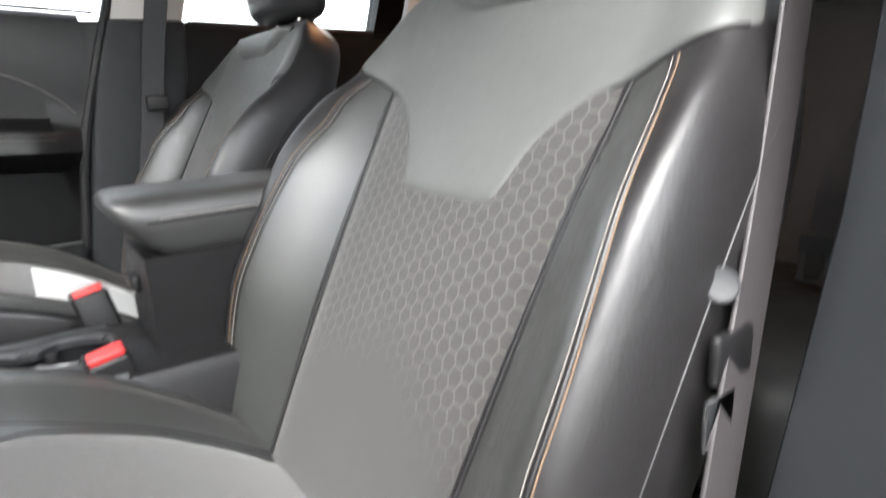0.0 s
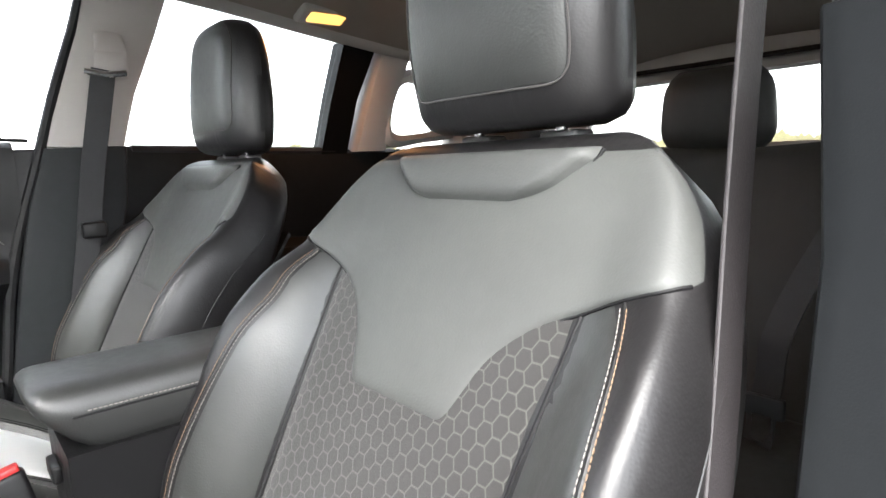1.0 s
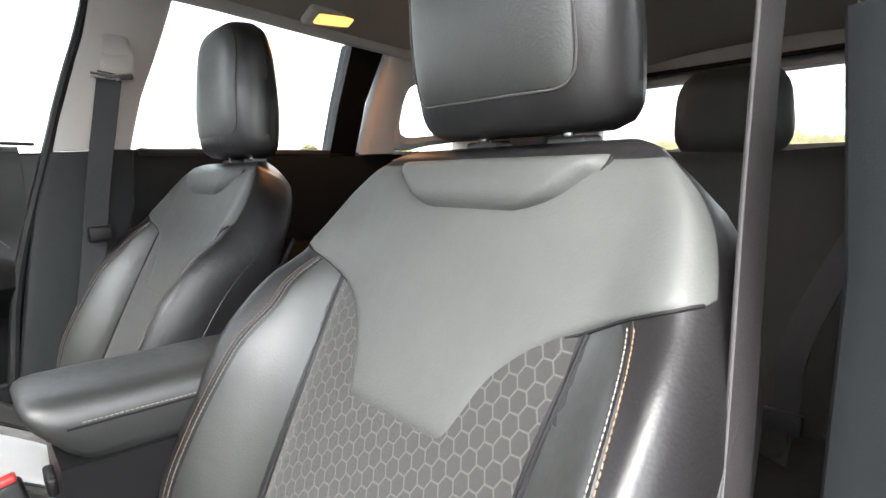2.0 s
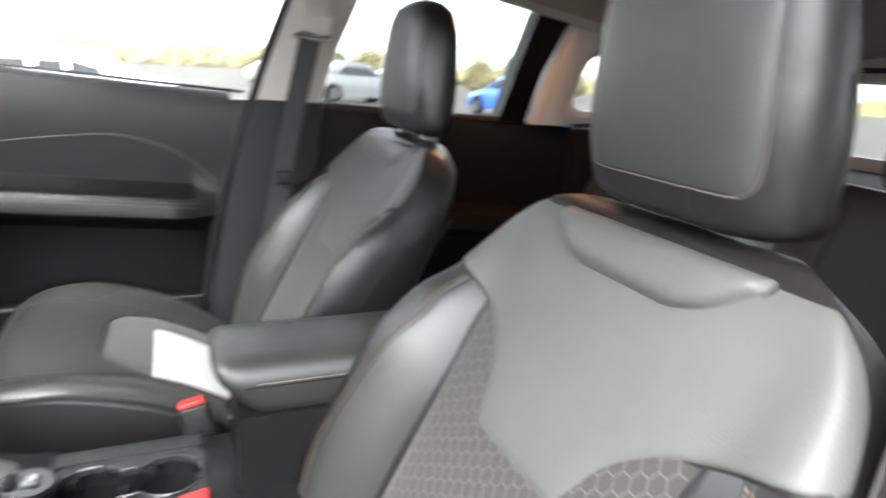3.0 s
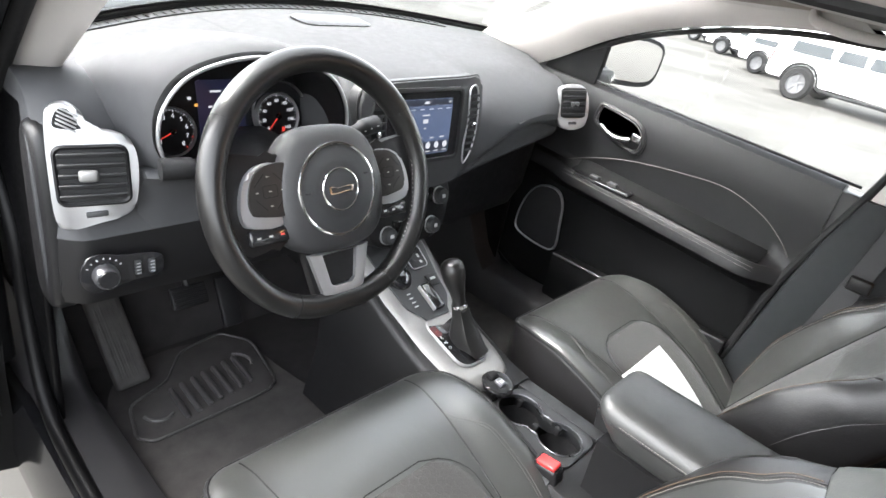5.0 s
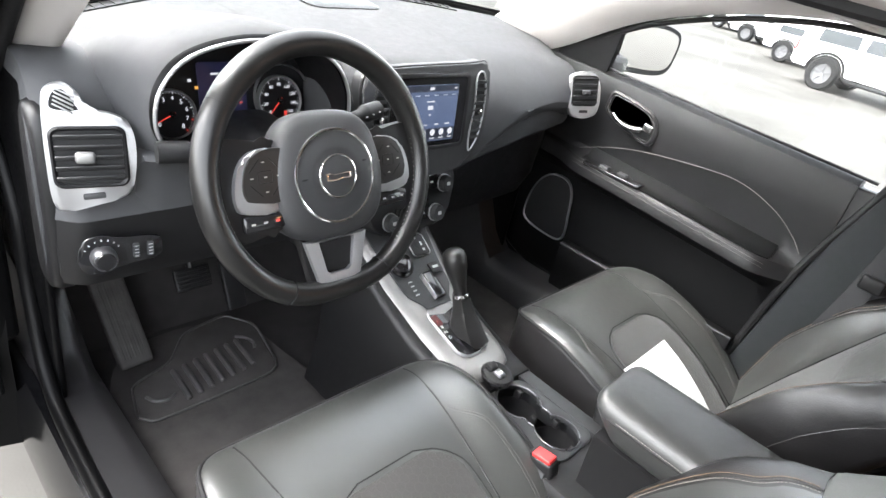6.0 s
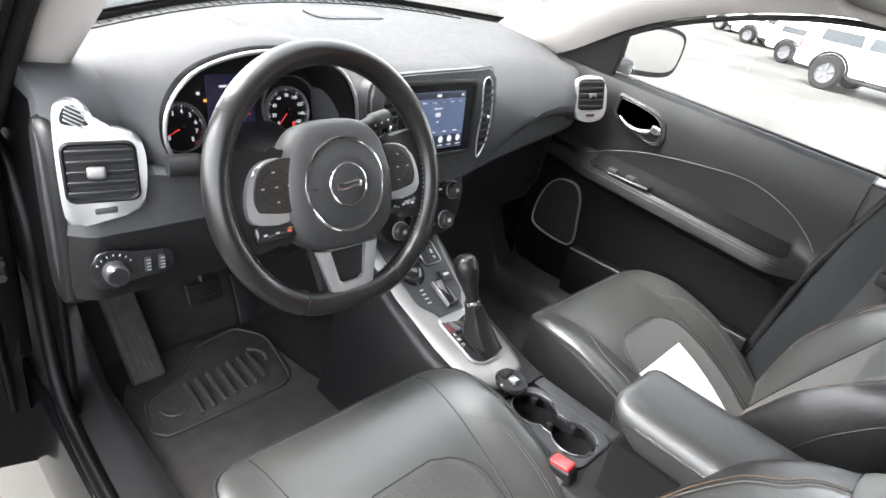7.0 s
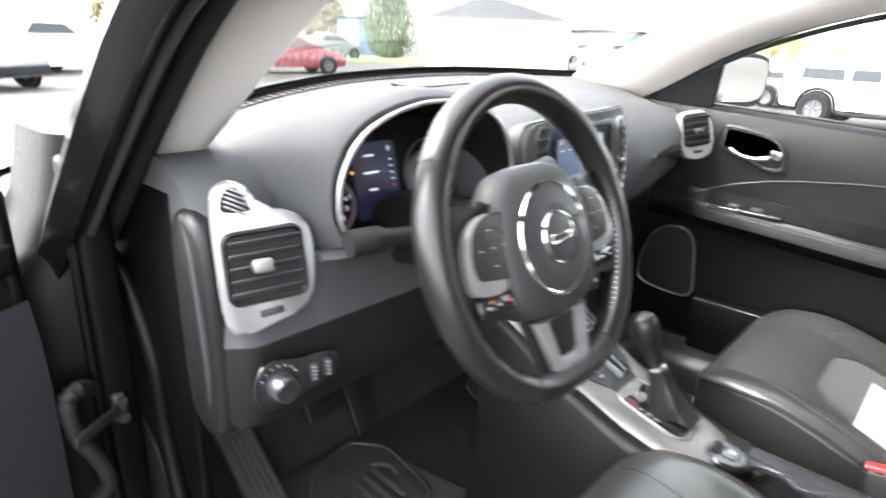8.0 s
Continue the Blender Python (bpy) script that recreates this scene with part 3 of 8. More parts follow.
def cush_top(u, y, lift=0.0):
    a, w = abs(u), soft_table(CUSH_W, y)
    wi = 0.150 + 0.03 * smooth(0.1, 0.4, y)
    hb = 0.023 * smooth(0.44, 0.24, y) * (0.3 + 0.7 * smooth(-0.12, 0.14, y))
    ridge = wi + 0.72 * (w - wi)
    z = soft_table(CUSH_Z, y)
    if a <= ridge:
        z += hb * smooth(wi - 0.01, ridge, a)
    else:
        t = min((a - ridge) / max(w - ridge, 1e-4), 1.0)
        z += hb - (hb * 0.3 + 0.014) * (1 - math.sqrt(max(1 - t * t, 0)))
    roll = max(y - 0.345, 0) / 0.085
    z -= 0.046 * (1 - math.sqrt(max(1 - min(roll, 1) ** 2, 0)))
    return Vector((u, y, z + lift))


def front_seat(name, label, x, y, reach):
    """A bucket seat; reach is how far round its sides the shoulder yoke goes."""
    seat = thing(name, label, "car seat", "front seats", at=(x, y, 0))
    # backrest body
    rings = []
    for h in span(-0.10, 0.465, 35):
        w = soft_table(BACK_W, h)
        p, n = spine(h)
        us = [w * math.sin(math.pi / 2 * t) for t in span(-1, 1, 45)]
        ring = [back_point(u, h) for u in us]
        thick = 0.135 - 0.03 * smooth(0.1, 0.48, h)
        for t in span(1, -1, 13):
            a = math.pi / 2 * t
            ring.append(p + Vector((w * 0.99 * math.sin(a), 0, 0)) + n * (-0.05 - (thick - 0.05) * math.cos(a) ** 0.5 if abs(t) < 1 else -0.07))
        rings.append(ring)
    for e in span(0, 1, 8)[1:]:
        a = math.pi / 2 * e
        h = 0.465 + 0.036 * math.sin(a)
        w = soft_table(BACK_W, h) * (1 - 0.05 * (1 - math.cos(a)))
        p, n = spine(h)
        ring = [p + Vector((u, 0, 0)) + n * ((back_depth(u, 0.465) + 0.052) * math.cos(a) - 0.052) for u in [w * math.sin(math.pi / 2 * t) for t in span(-1, 1, 45)]]
        for t in span(1, -1, 13):
            b = math.pi / 2 * t
            ring.append(p + Vector((w * 0.99 * math.sin(b), 0, 0)) + n * ((-(0.105 - 0.05) * math.cos(b) ** 0.5 if abs(t) < 1 else -0.02) * math.cos(a) - 0.052))
        rings.append(ring)
    back = part("backrest", loft(rings), LEATHER_SMOOTH, seat, "black leather bolsters with contrast stitching", sharp=60)
    wi = lambda h: soft_table(INSERT_W, h)
    panel(back_point, span(-0.09, 0.40, 44), lambda h: -wi(h), wi, 24, 0.003, back, "insert", CLOTH, "grey cloth with honeycomb print")
    BIB = [(0.226, 0.046), (0.2268, 0.060), (0.230, 0.071), (0.237, 0.080), (0.255, 0.090), (0.285, 0.106), (0.310, 0.132), (0.330, 0.165), (0.345, 0.205 + 0.1 * (reach - 0.938)), (0.357, 0.244 + 0.35 * (reach - 0.938)), (0.368, 0.2757 * reach)]
    bw = lambda h: soft_table(BIB, h) if h < 0.368 else soft_table(BACK_W, h) * reach
    rows = [0.226, 0.2263, 0.2268, 0.2278, 0.2295, 0.232, 0.236, 0.242, 0.248] + span(0.254, 0.465, 31)

    def yoke(u, h, lift):
        w = soft_table(BACK_W, h)
        return back_point(u, h, (lift + 0.002 * smooth(0.226, 0.24, h)) * (1 - 0.30 * smooth(0.86 * w, 0.97 * w, abs(u))))

    panel(yoke, rows, lambda h: -bw(h), bw, 48, 0.0038, back, "yoke", YOKE_LEATHER, "smooth charcoal leather shoulder yoke, brightened for the light it catches", soft=0.006)
    NOTCH = [(0.4150, 0.020), (0.4168, 0.052), (0.4215, 0.082), (0.431, 0.110), (0.445, 0.131), (0.458, 0.146), (0.474, 0.150)]
    nw = lambda h: soft_table(NOTCH, h)
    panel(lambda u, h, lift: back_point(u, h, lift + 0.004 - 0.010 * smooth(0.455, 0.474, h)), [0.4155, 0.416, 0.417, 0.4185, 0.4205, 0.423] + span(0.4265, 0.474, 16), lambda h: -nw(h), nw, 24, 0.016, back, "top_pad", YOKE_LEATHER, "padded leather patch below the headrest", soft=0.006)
    edge_h = [0.226, 0.2263, 0.2268, 0.2278, 0.2295, 0.232, 0.236, 0.242, 0.248] + span(0.254, 0.366, 34)
    part("yoke_seam", tube([back_point(-bw(h), h, 0.0005) for h in edge_h[::-1]] + [back_point(bw(h), h, 0.0005) for h in edge_h], 0.0018, 6), RUBBER, back)
    part("pad_seam", tube([back_point(-nw(h), h, 0.003) for h in span(0.466, 0.428, 12) + [0.4245, 0.421, 0.4185, 0.417, 0.416]] + [back_point(nw(h), h, 0.003) for h in [0.416, 0.417, 0.4185, 0.421, 0.4245] + span(0.428, 0.466, 12)], 0.0020, 6), RUBBER, back)
    # seams and thread along the bolsters
    ST = [(0.348, 0.226), (0.30, 0.251), (0.22, 0.271), (0.12, 0.279), (0.04, 0.278), (-0.06, 0.264)]
    for s in (1, -1):
        st = lambda h, e=0.017 if s > 0 else 0.0: soft_table(ST[::-1], h) - e * smooth(0.34, 0.27, h)
        for off, mat_t in ((-0.0036, THREAD_PALE), (0.0036, THREAD_ORANGE)):
            path = [back_point(s * (st(h) + off), h, 0.0014) for h in span(-0.06, 0.345, 80)]
            part("stitching", dashes(path, 0.0007), mat_t, back)
        face = [lambda h: soft_table(INSERT_W, h) + 0.002, lambda h: st(h) - 0.0055]
        # Paler copy of the bolster leather where the face catches skylight.
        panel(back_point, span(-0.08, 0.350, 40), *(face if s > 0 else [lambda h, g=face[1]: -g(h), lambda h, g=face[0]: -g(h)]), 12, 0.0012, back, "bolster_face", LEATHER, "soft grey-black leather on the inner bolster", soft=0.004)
        part("piping", tube([back_point(s * st(h), h, 0.0002) for h in span(-0.06, 0.347, 60)], 0.0016, 6), LEATHER_SMOOTH, back)
        part("seam", tube([back_point(s * (wi(h) + 0.001), h, 0.0) for h in span(-0.09, 0.36, 50)], 0.0022, 6), RUBBER, back)
        part("side_piping", tube([back_point(s * soft_table(BACK_W, h) * 0.999, h, -0.012) for h in span(-0.06, 0.37, 60)], 0.0011, 6), LEATHER_SMOOTH, back)
    # back shell
    shell = part("back_shell", skin_mesh(lambda u, h: spine(h)[0] + Vector((u, 0, 0)) + spine(h)[1] * (-0.140 + 0.018 * (u / 0.2) ** 2), span(-0.19, 0.19, 9), span(0.02, 0.40, 12), 0.006), PLASTIC, seat)
    # headrest
    hr = []
    tilt = Vector((0, 0.10, 1)).normalized()
    base = Vector((0, -0.392, 1.052))
    HW = [(0.0, 0.118), (0.008, 0.139), (0.028, 0.149), (0.09, 0.152), (0.16, 0.146), (0.207, 0.137), (0.24, 0.118), (0.257, 0.09), (0.264, 0.055)]
    HD = [(0.0, 0.034), (0.008, 0.043), (0.028, 0.050), (0.09, 0.053), (0.16, 0.050), (0.207, 0.046), (0.24, 0.040), (0.257, 0.028), (0.264, 0.014)]

    def head_ring(s, n=40):
        w, d = 0.96 * soft_table(HW, s), soft_table(HD, s)
        out = []
        for k in range(n):
            a = 2 * math.pi * k / n
            c, q = math.cos(a), math.sin(a)
            e = 0.44
            out.append(base + tilt * s + Vector((w * math.copysign(abs(c) ** e, c), d * math.copysign(abs(q) ** 0.75, q) - 0.012 * (c * c) * (1 if q > 0 else 0), 0)))
        return out

    head = part("headrest", loft([head_ring(s) for s in span(0, 0.264, 36)]), LEATHER_SMOOTH, seat, "black leather headrest", sharp=50)

    def head_front(u, s, lift):
        w, d = soft_table(HW, s), soft_table(HD, s)
        c = min(abs(u) / w, 0.999)
        cosang = min(c / 0.96, 0.999) ** (1 / 0.44)
        q = math.sqrt(1 - cosang**2)
        return base + tilt * s + Vector((u, d * q**0.75 - 0.012 * cosang**2 + lift, 0))

    PW = [(0.037, 0.088), (0.0385, 0.098), (0.043, 0.106), (0.054, 0.113), (0.08, 0.116), (0.19, 0.112), (0.225, 0.10), (0.246, 0.075)]
    pw = lambda s: soft_table(PW, s)
    sl = [0.037 + 0.209 * t**2.2 for t in span(0, 1, 34)]
    panel(head_front, sl, lambda s: -pw(s), pw, 22, 0.003, head, "front_pad", HEAD_PAD, "grained grey leather front pad")
    loop = [head_front(-pw(s), s, 0.001) for s in sl[::-1]] + [head_front(u, 0.037, 0.001) for u in span(-0.088, 0.088, 14)[1:-1]] + [head_front(pw(s), s, 0.001) for s in sl]
    part("piping", tube(loop, 0.0011, 6), THREAD_GREY, head)
    for s in (1, -1):
        part("headrest_post", tube([(s * 0.062, -0.41, 1.00), (s * 0.062, -0.392, 1.075)], 0.0065, 10), CHROME, head)
        part("post_guide", rbox((0.05, 0.032, 0.014), (s * 0.062, -0.405, 1.042), 0.005), GUIDE, seat)
    # cushion
    rings = []
    for y in span(-0.12, 0.31, 22) + [0.31 + 0.119 * math.sin(math.pi / 2 * e) for e in span(0, 1, 14)[1:]]:
        w = soft_table(CUSH_W, y)
        ring = [cush_top(u, y) for u in [w * math.sin(math.pi / 2 * t) for t in span(-1, 1, 41)]]
        zl = 0.39 + 0.11 * smooth(0.30, 0.43, y)
        ring += [Vector((w * 1.0, y, min(ring[-1].z - 0.008, zl + 0.02))), Vector((w * 0.97, y, zl)), Vector((0, y, zl)), Vector((-w * 0.97, y, zl)), Vector((-w * 1.0, y, min(ring[0].z - 0.008, zl + 0.02)))]
        rings.append(ring)
    cushion = part("cushion", loft(rings), LEATHER_SMOOTH, seat, "black leather seat cushion with padded side bolsters", sharp=60)
    ew = lambda y: soft_table(CUSH_W, y) * 0.985
    # Paler leather on top stands in for light from above.
    panel(cush_top, span(-0.10, 0.31, 24) + [0.31 + 0.115 * math.sin(math.pi / 2 * e) for e in span(0, 1, 12)[1:]], lambda y: -ew(y), ew, 40, 0.0012, cushion, "cover", LEATHER, "black leather cover with piped edge, paler for light from above", soft=0.004)
    CW = [(-0.08, 0.135), (0.08, 0.140), (0.17, 0.138), (0.20, 0.124), (0.225, 0.095), (0.238, 0.06)]
    cw = lambda y: soft_table(CW, y)
    panel(cush_top, span(-0.08, 0.238, 26), lambda y: -cw(y), cw, 22, 0.003, cushion, "insert", CLOTH_PLAIN, "dark cloth centre panel with faint honeycomb weave")
    part("insert_seam", tube([cush_top(-cw(y), y, 0) for y in span(-0.08, 0.238, 24)] + [cush_top(cw(y), y, 0) for y in span(0.238, -0.08, 24)], 0.002, 6), RUBBER, cushion)
    for s in (1, -1):
        sw = lambda y: 0.152 + 0.03 * smooth(0.1, 0.4, y)
        part("bolster_seam", tube([cush_top(s * sw(y), y, 0.0) for y in span(-0.10, 0.405, 40)], 0.0022, 6), RUBBER, cushion)
        tw = lambda y: soft_table(CUSH_W, y) * (0.80 if y < 0.2 else 0.80 - 0.16 * smooth(0.2, 0.29, y))
        for off, mat_t in ((-0.003, THREAD_GREY), (0.003, THREAD_GREY)):
            part("stitching", dashes([cush_top(s * (tw(y) + off), y, 0.0022) for y in span(-0.10, 0.29, 50)], 0.0008), mat_t, cushion)
    rim_l = [cush_top(soft_table(CUSH_W, y) * 0.988, y, 0.001) for y in span(-0.10, 0.40, 34) + [0.41, 0.418, 0.4235]]
    rim_f = [cush_top(u, 0.4275, 0.001) for u in span(0.178, -0.178, 20)]
    part("edge_piping", tube(rim_l + rim_f + [Vector((-p.x, p.y, p.z)) for p in rim_l[::-1]], 0.0042, 8), RUBBER, cushion)
    skirt = []
    for y in span(-0.12, 0.37, 9):
        w = soft_table(CUSH_W, y) * 0.84
        skirt.append([(w, y, 0.44), (w, y, 0.40), (w - 0.02, y, 0.375), (-w + 0.02, y, 0.375), (-w, y, 0.40), (-w, y, 0.44)])
    part("base_cover", loft(skirt), PLASTIC, seat)
    for s in (1, -1):
        part("seat_rail", rbox((0.04, 0.52, 0.07), (s * 0.19, 0.10, 0.365), 0.006), STEEL, seat)
    return seat


driver_seat = front_seat("bucket_seat", "black leather driver seat with honeycomb cloth insert and tan stitching", -SEAT_X, 0.0, 0.974)
# seat side: recliner knob and lever on the driver's outer side
part("recliner_cover", rbox((0.02, 0.26, 0.10), (-0.272, -0.03, 0.45), 0.012), PLASTIC, driver_seat)
part("lumbar_knob", turned([(0.0, 0.0), (0.022, 0.0), (0.024, 0.006), (0.021, 0.016), (0.0, 0.018)], 24, pose(-0.282, -0.10, 0.48, 0, -90, 0)), PLASTIC_MID, driver_seat)
passenger_seat = front_seat("bucket_seat", "black leather passenger seat with a sheet of paper on it", 0.437, 0.008, 0.938)
for ob in passenger_seat.children:
    if ob.name.startswith("headrest"):   # this headrest leans further back and is pulled up a little
        ob.matrix_local = Matrix.Translation((0, -0.392, 1.053)) @ pose(0, 0, 0, 8.5, 0, 0) @ Matrix.Translation((0, 0.392, -1.052))

# rear bench
bench = thing("rear_bench", "dark leather rear bench seat in deep shade", "rear seat")


def bench_point(u, h, lift=0.0):
    n = Vector((0, 1, 0.42)).normalized()
    dip = 0.035 * (0.5 + 0.5 * math.cos(2 * math.pi * (abs(u) - 0.30) / 0.5)) * smooth(0.0, 0.1, h) * smooth(0.52, 0.4, h) * (abs(u) > 0.05)
    edge_r = 0.05 * (1 - math.sqrt(max(1 - max((abs(u) - 0.56) / 0.09, 0) ** 2, 0)))
    return Vector((u, -0.86 - 0.42 * h, 0.56 + h)) + n * (-dip - edge_r + lift)


rings = []
for u in span(-0.65, 0.65, 53):
    ring = [bench_point(u, h) for h in span(-0.04, 0.44, 12)]
    top = bench_point(u, 0.45)
    ring += [top + Vector((0, -0.02, 0.018)), top + Vector((0, -0.06, 0.018)), top + Vector((0, -0.10, -0.01)), Vector((u, -1.02, 0.52))]
    rings.append(ring)
rear_back = part("backrest", loft(rings), REAR_LEATHER, bench, sharp=60)
for u in (-0.12, 0.12):
    part("seam", tube([bench_point(u, h, 0.001) for h in span(-0.02, 0.44, 16)], 0.003, 6), RUBBER, rear_back)
for u in (-0.52, 0.52):
    part("bolster_seam", tube([bench_point(u, h, 0.001) for h in span(0.0, 0.40, 20)], 0.0022, 6), RUBBER, rear_back)
part("cushion", rbox((1.28, 0.48, 0.17), (0, -0.66, 0.515), 0.05, 4), REAR_LEATHER, bench)
for cx in (-0.24, 0.34):
    hb = []
    for s in span(0, 1, 12):
        w = 0.118 * (1 - 0.25 * (2 * s - 1) ** 4) * (1 - 0.12 * s)
        d = 0.05 * (1 - 0.5 * (2 * s - 1) ** 4)
        hb.append([(cx + w * math.copysign(abs(math.cos(a)) ** 0.5, math.cos(a)), -1.13 + d * math.copysign(abs(math.sin(a)) ** 0.7, math.sin(a)), 1.015 + 0.165 * s) for a in [2 * math.pi * k / 28 for k in range(28)]])
    rear_head = part("headrest", loft(hb), REAR_LEATHER, bench, "black leather rear headrest", sharp=50)
    for s in (1, -1):
        part("headrest_post", tube([(cx + s * 0.05, -1.14, 0.97), (cx + s * 0.05, -1.13, 1.04)], 0.006, 8), CHROME, rear_head)

# ---- door panels and windows ----
BELT = [(-1.0, 1.062), (-0.75, 1.062), (-0.25, 1.085), (0.0, 1.098), (0.45, 1.125), (0.86, 1.15)]


def belt(y):
    return lerp_table(BELT, y)


def door_profile(y, front, s=1):
    """Inner face of a door from the belt down, with the armrest ledge."""
    z0, k = belt(y), smooth(front[1] - 0.16, front[1] - 0.27, y) * smooth(front[0], front[0] + 0.15, y)
    arm, k2 = 0.030 * k, smooth(front[0] + 0.01, front[0] + 0.12, y)
    za = 0.835 + 0.04 * (y - 0.05) / 0.6
    pts = [(0.79, z0 - 0.004), (0.745, z0), (0.726, z0 - 0.012), (0.718, z0 - 0.045), (0.718, z0 - 0.11), (0.726, za + 0.085), (0.730, za + 0.034), (0.726 - 0.004 * k2 - 0.4 * arm, za + 0.018), (0.729 - 0.029 * k2 - arm, za + 0.012), (0.730 - 0.040 * k2 - arm, za - 0.004), (0.730 - 0.040 * k2 - arm, za - 0.030), (0.731 - 0.026 * k2 - 0.8 * arm, za - 0.05), (0.732, za - 0.075), (0.738, 0.66), (0.730, 0.52), (0.735, 0.42), (0.79, 0.40)]
    return [(s * a, y, z) for a, z in pts]


def door(name, label, y0, y1, s, material):
    d = thing(name, label, "car door", at=(0, 0, 0))
    part("door_panel", loft([door_profile(y, (y0, y1), s)[:11] + [(s * 0.79, y, 0.80)] for y in span(y1, y0, 40)]), material, d)
    part("lower_door_panel", loft([[(p[0] + s * 0.001, p[1], p[2]) for p in door_profile(y, (y0, y1), s)[10:]] + [(s * 0.79, y, 0.80)] for y in span(y1, y0, 40)]), LOWER_TRIM if material is DOOR_TRIM else material, d, "lower door panel, colour darkened for shade")
    return d


passenger_door = door("passenger_door", "closed front passenger door with dark grained panel and silver handle", -0.03, 0.90, 1, DOOR_TRIM)
rear_door_right = door("rear_door", "closed rear door, panel colour darkened for shade", -1.02, -0.20, 1, REAR_TRIM)
rear_door_left = door("rear_door", "closed rear door behind the driver, panel darkened for shade", -1.02, -0.50, -1, REAR_TRIM)
tagged(rear_door_right, group="rear doors"), tagged(rear_door_left, group="rear doors")

part("door_edge", rbox((0.060, 0.09, 0.66), (0.757, -0.07, 0.752), 0.006), DOOR_TRIM, passenger_door)
# passenger door fittings; a frame on its inner face: x along the car to the rear, y up, z into the cabin
DOOR_M = Matrix(((0, 0, -1, 0.722), (-1, 0, 0, 0), (0, 1, 0, 0), (0, 0, 0, 1)))


def on_door(y, z, inset=0.0, tilt=0.0):
    return Matrix.Translation((-inset, y, z)) @ DOOR_M @ pose(0, 0, 0, 0, 0, tilt)


cup_o = [(p[0], p[1]) for p in spline([(-0.090, 0.010), (-0.086, 0.042), (-0.060, 0.047), (0.0, 0.047), (0.048, 0.042), (0.078, 0.022), (0.092, -0.012), (0.084, -0.042), (0.052, -0.047), (0.0, -0.040), (-0.056, -0.028), (-0.084, -0.014)], 5, True)]
cup_i = [(p[0] * 0.84, p[1] * 0.78) for p in cup_o]
handle_frame = part("handle_surround", ring_plate(cup_o, cup_i, 0.016, on_door(0.550, 1.040, 0.013, -8)), DOOR_TRIM, passenger_door, "black plastic handle surround")
part("handle_recess", plate(cup_i, 0.004, on_door(0.550, 1.040, 0.0040, -8)), PLASTIC, handle_frame)
part("bright_edge", tube([on_door(0.550, 1.040, 0.0135, -8) @ Vector((p[0] * 0.86, p[1] * 0.80, 0)) for p in cup_o], 0.0013, 6, True), PULL, handle_frame, "thin chrome edge")
lever = []
for t in span(0, 1, 14):
    a = 0.055 - 0.10 * t
    lever.append(on_door(0.548, 1.036, 0.012, -8) @ Vector((-a, -0.020 + 0.012 * (2 * t - 1) ** 2, 0.004 + 0.006 * math.sin(math.pi * t))))
part("handle", tube(lever, [0.0045 + 0.0045 * t for t in span(0, 1, 14)], 10), PULL, passenger_door, "satin pull handle")
part("lock_tab", rbox((0.030, 0.024, 0.010), (0, 0, 0), 0.004, 3, on_door(0.490, 1.030, 0.011, -8)), PULL, passenger_door, "satin lock tab")
# speaker surround
spk = spline([(-0.041, 0.094), (0.022, 0.104), (0.056, 0.070), (0.068, 0.0), (0.074, -0.085), (0.030, -0.106), (-0.080, -0.092), (-0.100, -0.046), (-0.082, 0.040)], 5, True)
spk_o = [(p.x, p.y) for p in spk]
spk_i = [(p.x * 0.95, p.y * 0.95) for p in spk]
speaker = part("speaker_surround", ring_plate(spk_o, spk_i, 0.012, on_door(0.715, 0.685, 0.006)), SILVER, passenger_door, "thin satin silver speaker ring")
part("speaker_grille", plate(spk_i, 0.006, on_door(0.715, 0.685, 0.0)), RUBBER, speaker)
# armrest switch and trim seam
tray = []
for y in span(0.64, 0.06, 24):
    p = door_profile(y, (-0.03, 0.90), 1)
    a, b, c = p[6], p[7], p[8]
    tray.append([(a[0] + 0.004, y, a[2] + 0.010), (a[0] - 0.003, y, a[2] + 0.008), (b[0] - 0.001, y, b[2] + 0.004), (c[0] + 0.004, y, c[2] + 0.003), (c[0] + 0.004, y, c[2] - 0.004), (a[0] + 0.004, y, c[2] - 0.004)])
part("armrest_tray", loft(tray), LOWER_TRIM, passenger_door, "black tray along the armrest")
part("switch_plate", rbox((0.044, 0.19, 0.012), (0.682, 0.53, 0.880), 0.004), GLOSS_BLACK, passenger_door)
part("window_switch", rbox((0.018, 0.03, 0.012), (0.681, 0.50, 0.889), 0.004), PLASTIC_MID, passenger_door)
part("lock_switch", rbox((0.018, 0.03, 0.012), (0.681, 0.56, 0.889), 0.004), PLASTIC_MID, passenger_door)
crease = spline([(0.7205, 0.69, 0.895), (0.717, 0.60, 0.932), (0.715, 0.487, 0.964), (0.714, 0.326, 0.987), (0.714, 0.207, 0.992), (0.715, 0.107, 0.962), (0.717, 0.043, 0.920), (0.719, 0.01, 0.885)], 8)
part("trim_seam", tube(crease, 0.0014, 6), THREAD_GREY, passenger_door)
for off in (0.0, 0.010):
    part("armrest_stitching", dashes([(0.652 + 0.004, y, 0.835 + 0.04 * (y - 0.05) / 0.6 + 0.008 - off) for y in span(0.06, 0.66, 40)], 0.0009), THREAD_GREY, passenger_door)
pocket = [[(0.728, y, 0.60), (0.690, y, 0.605), (0.683, y, 0.59), (0.683, y, 0.46), (0.70, y, 0.43), (0.735, y, 0.43)] for y in span(0.62, 0.05, 14)]
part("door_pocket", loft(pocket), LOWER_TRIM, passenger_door)
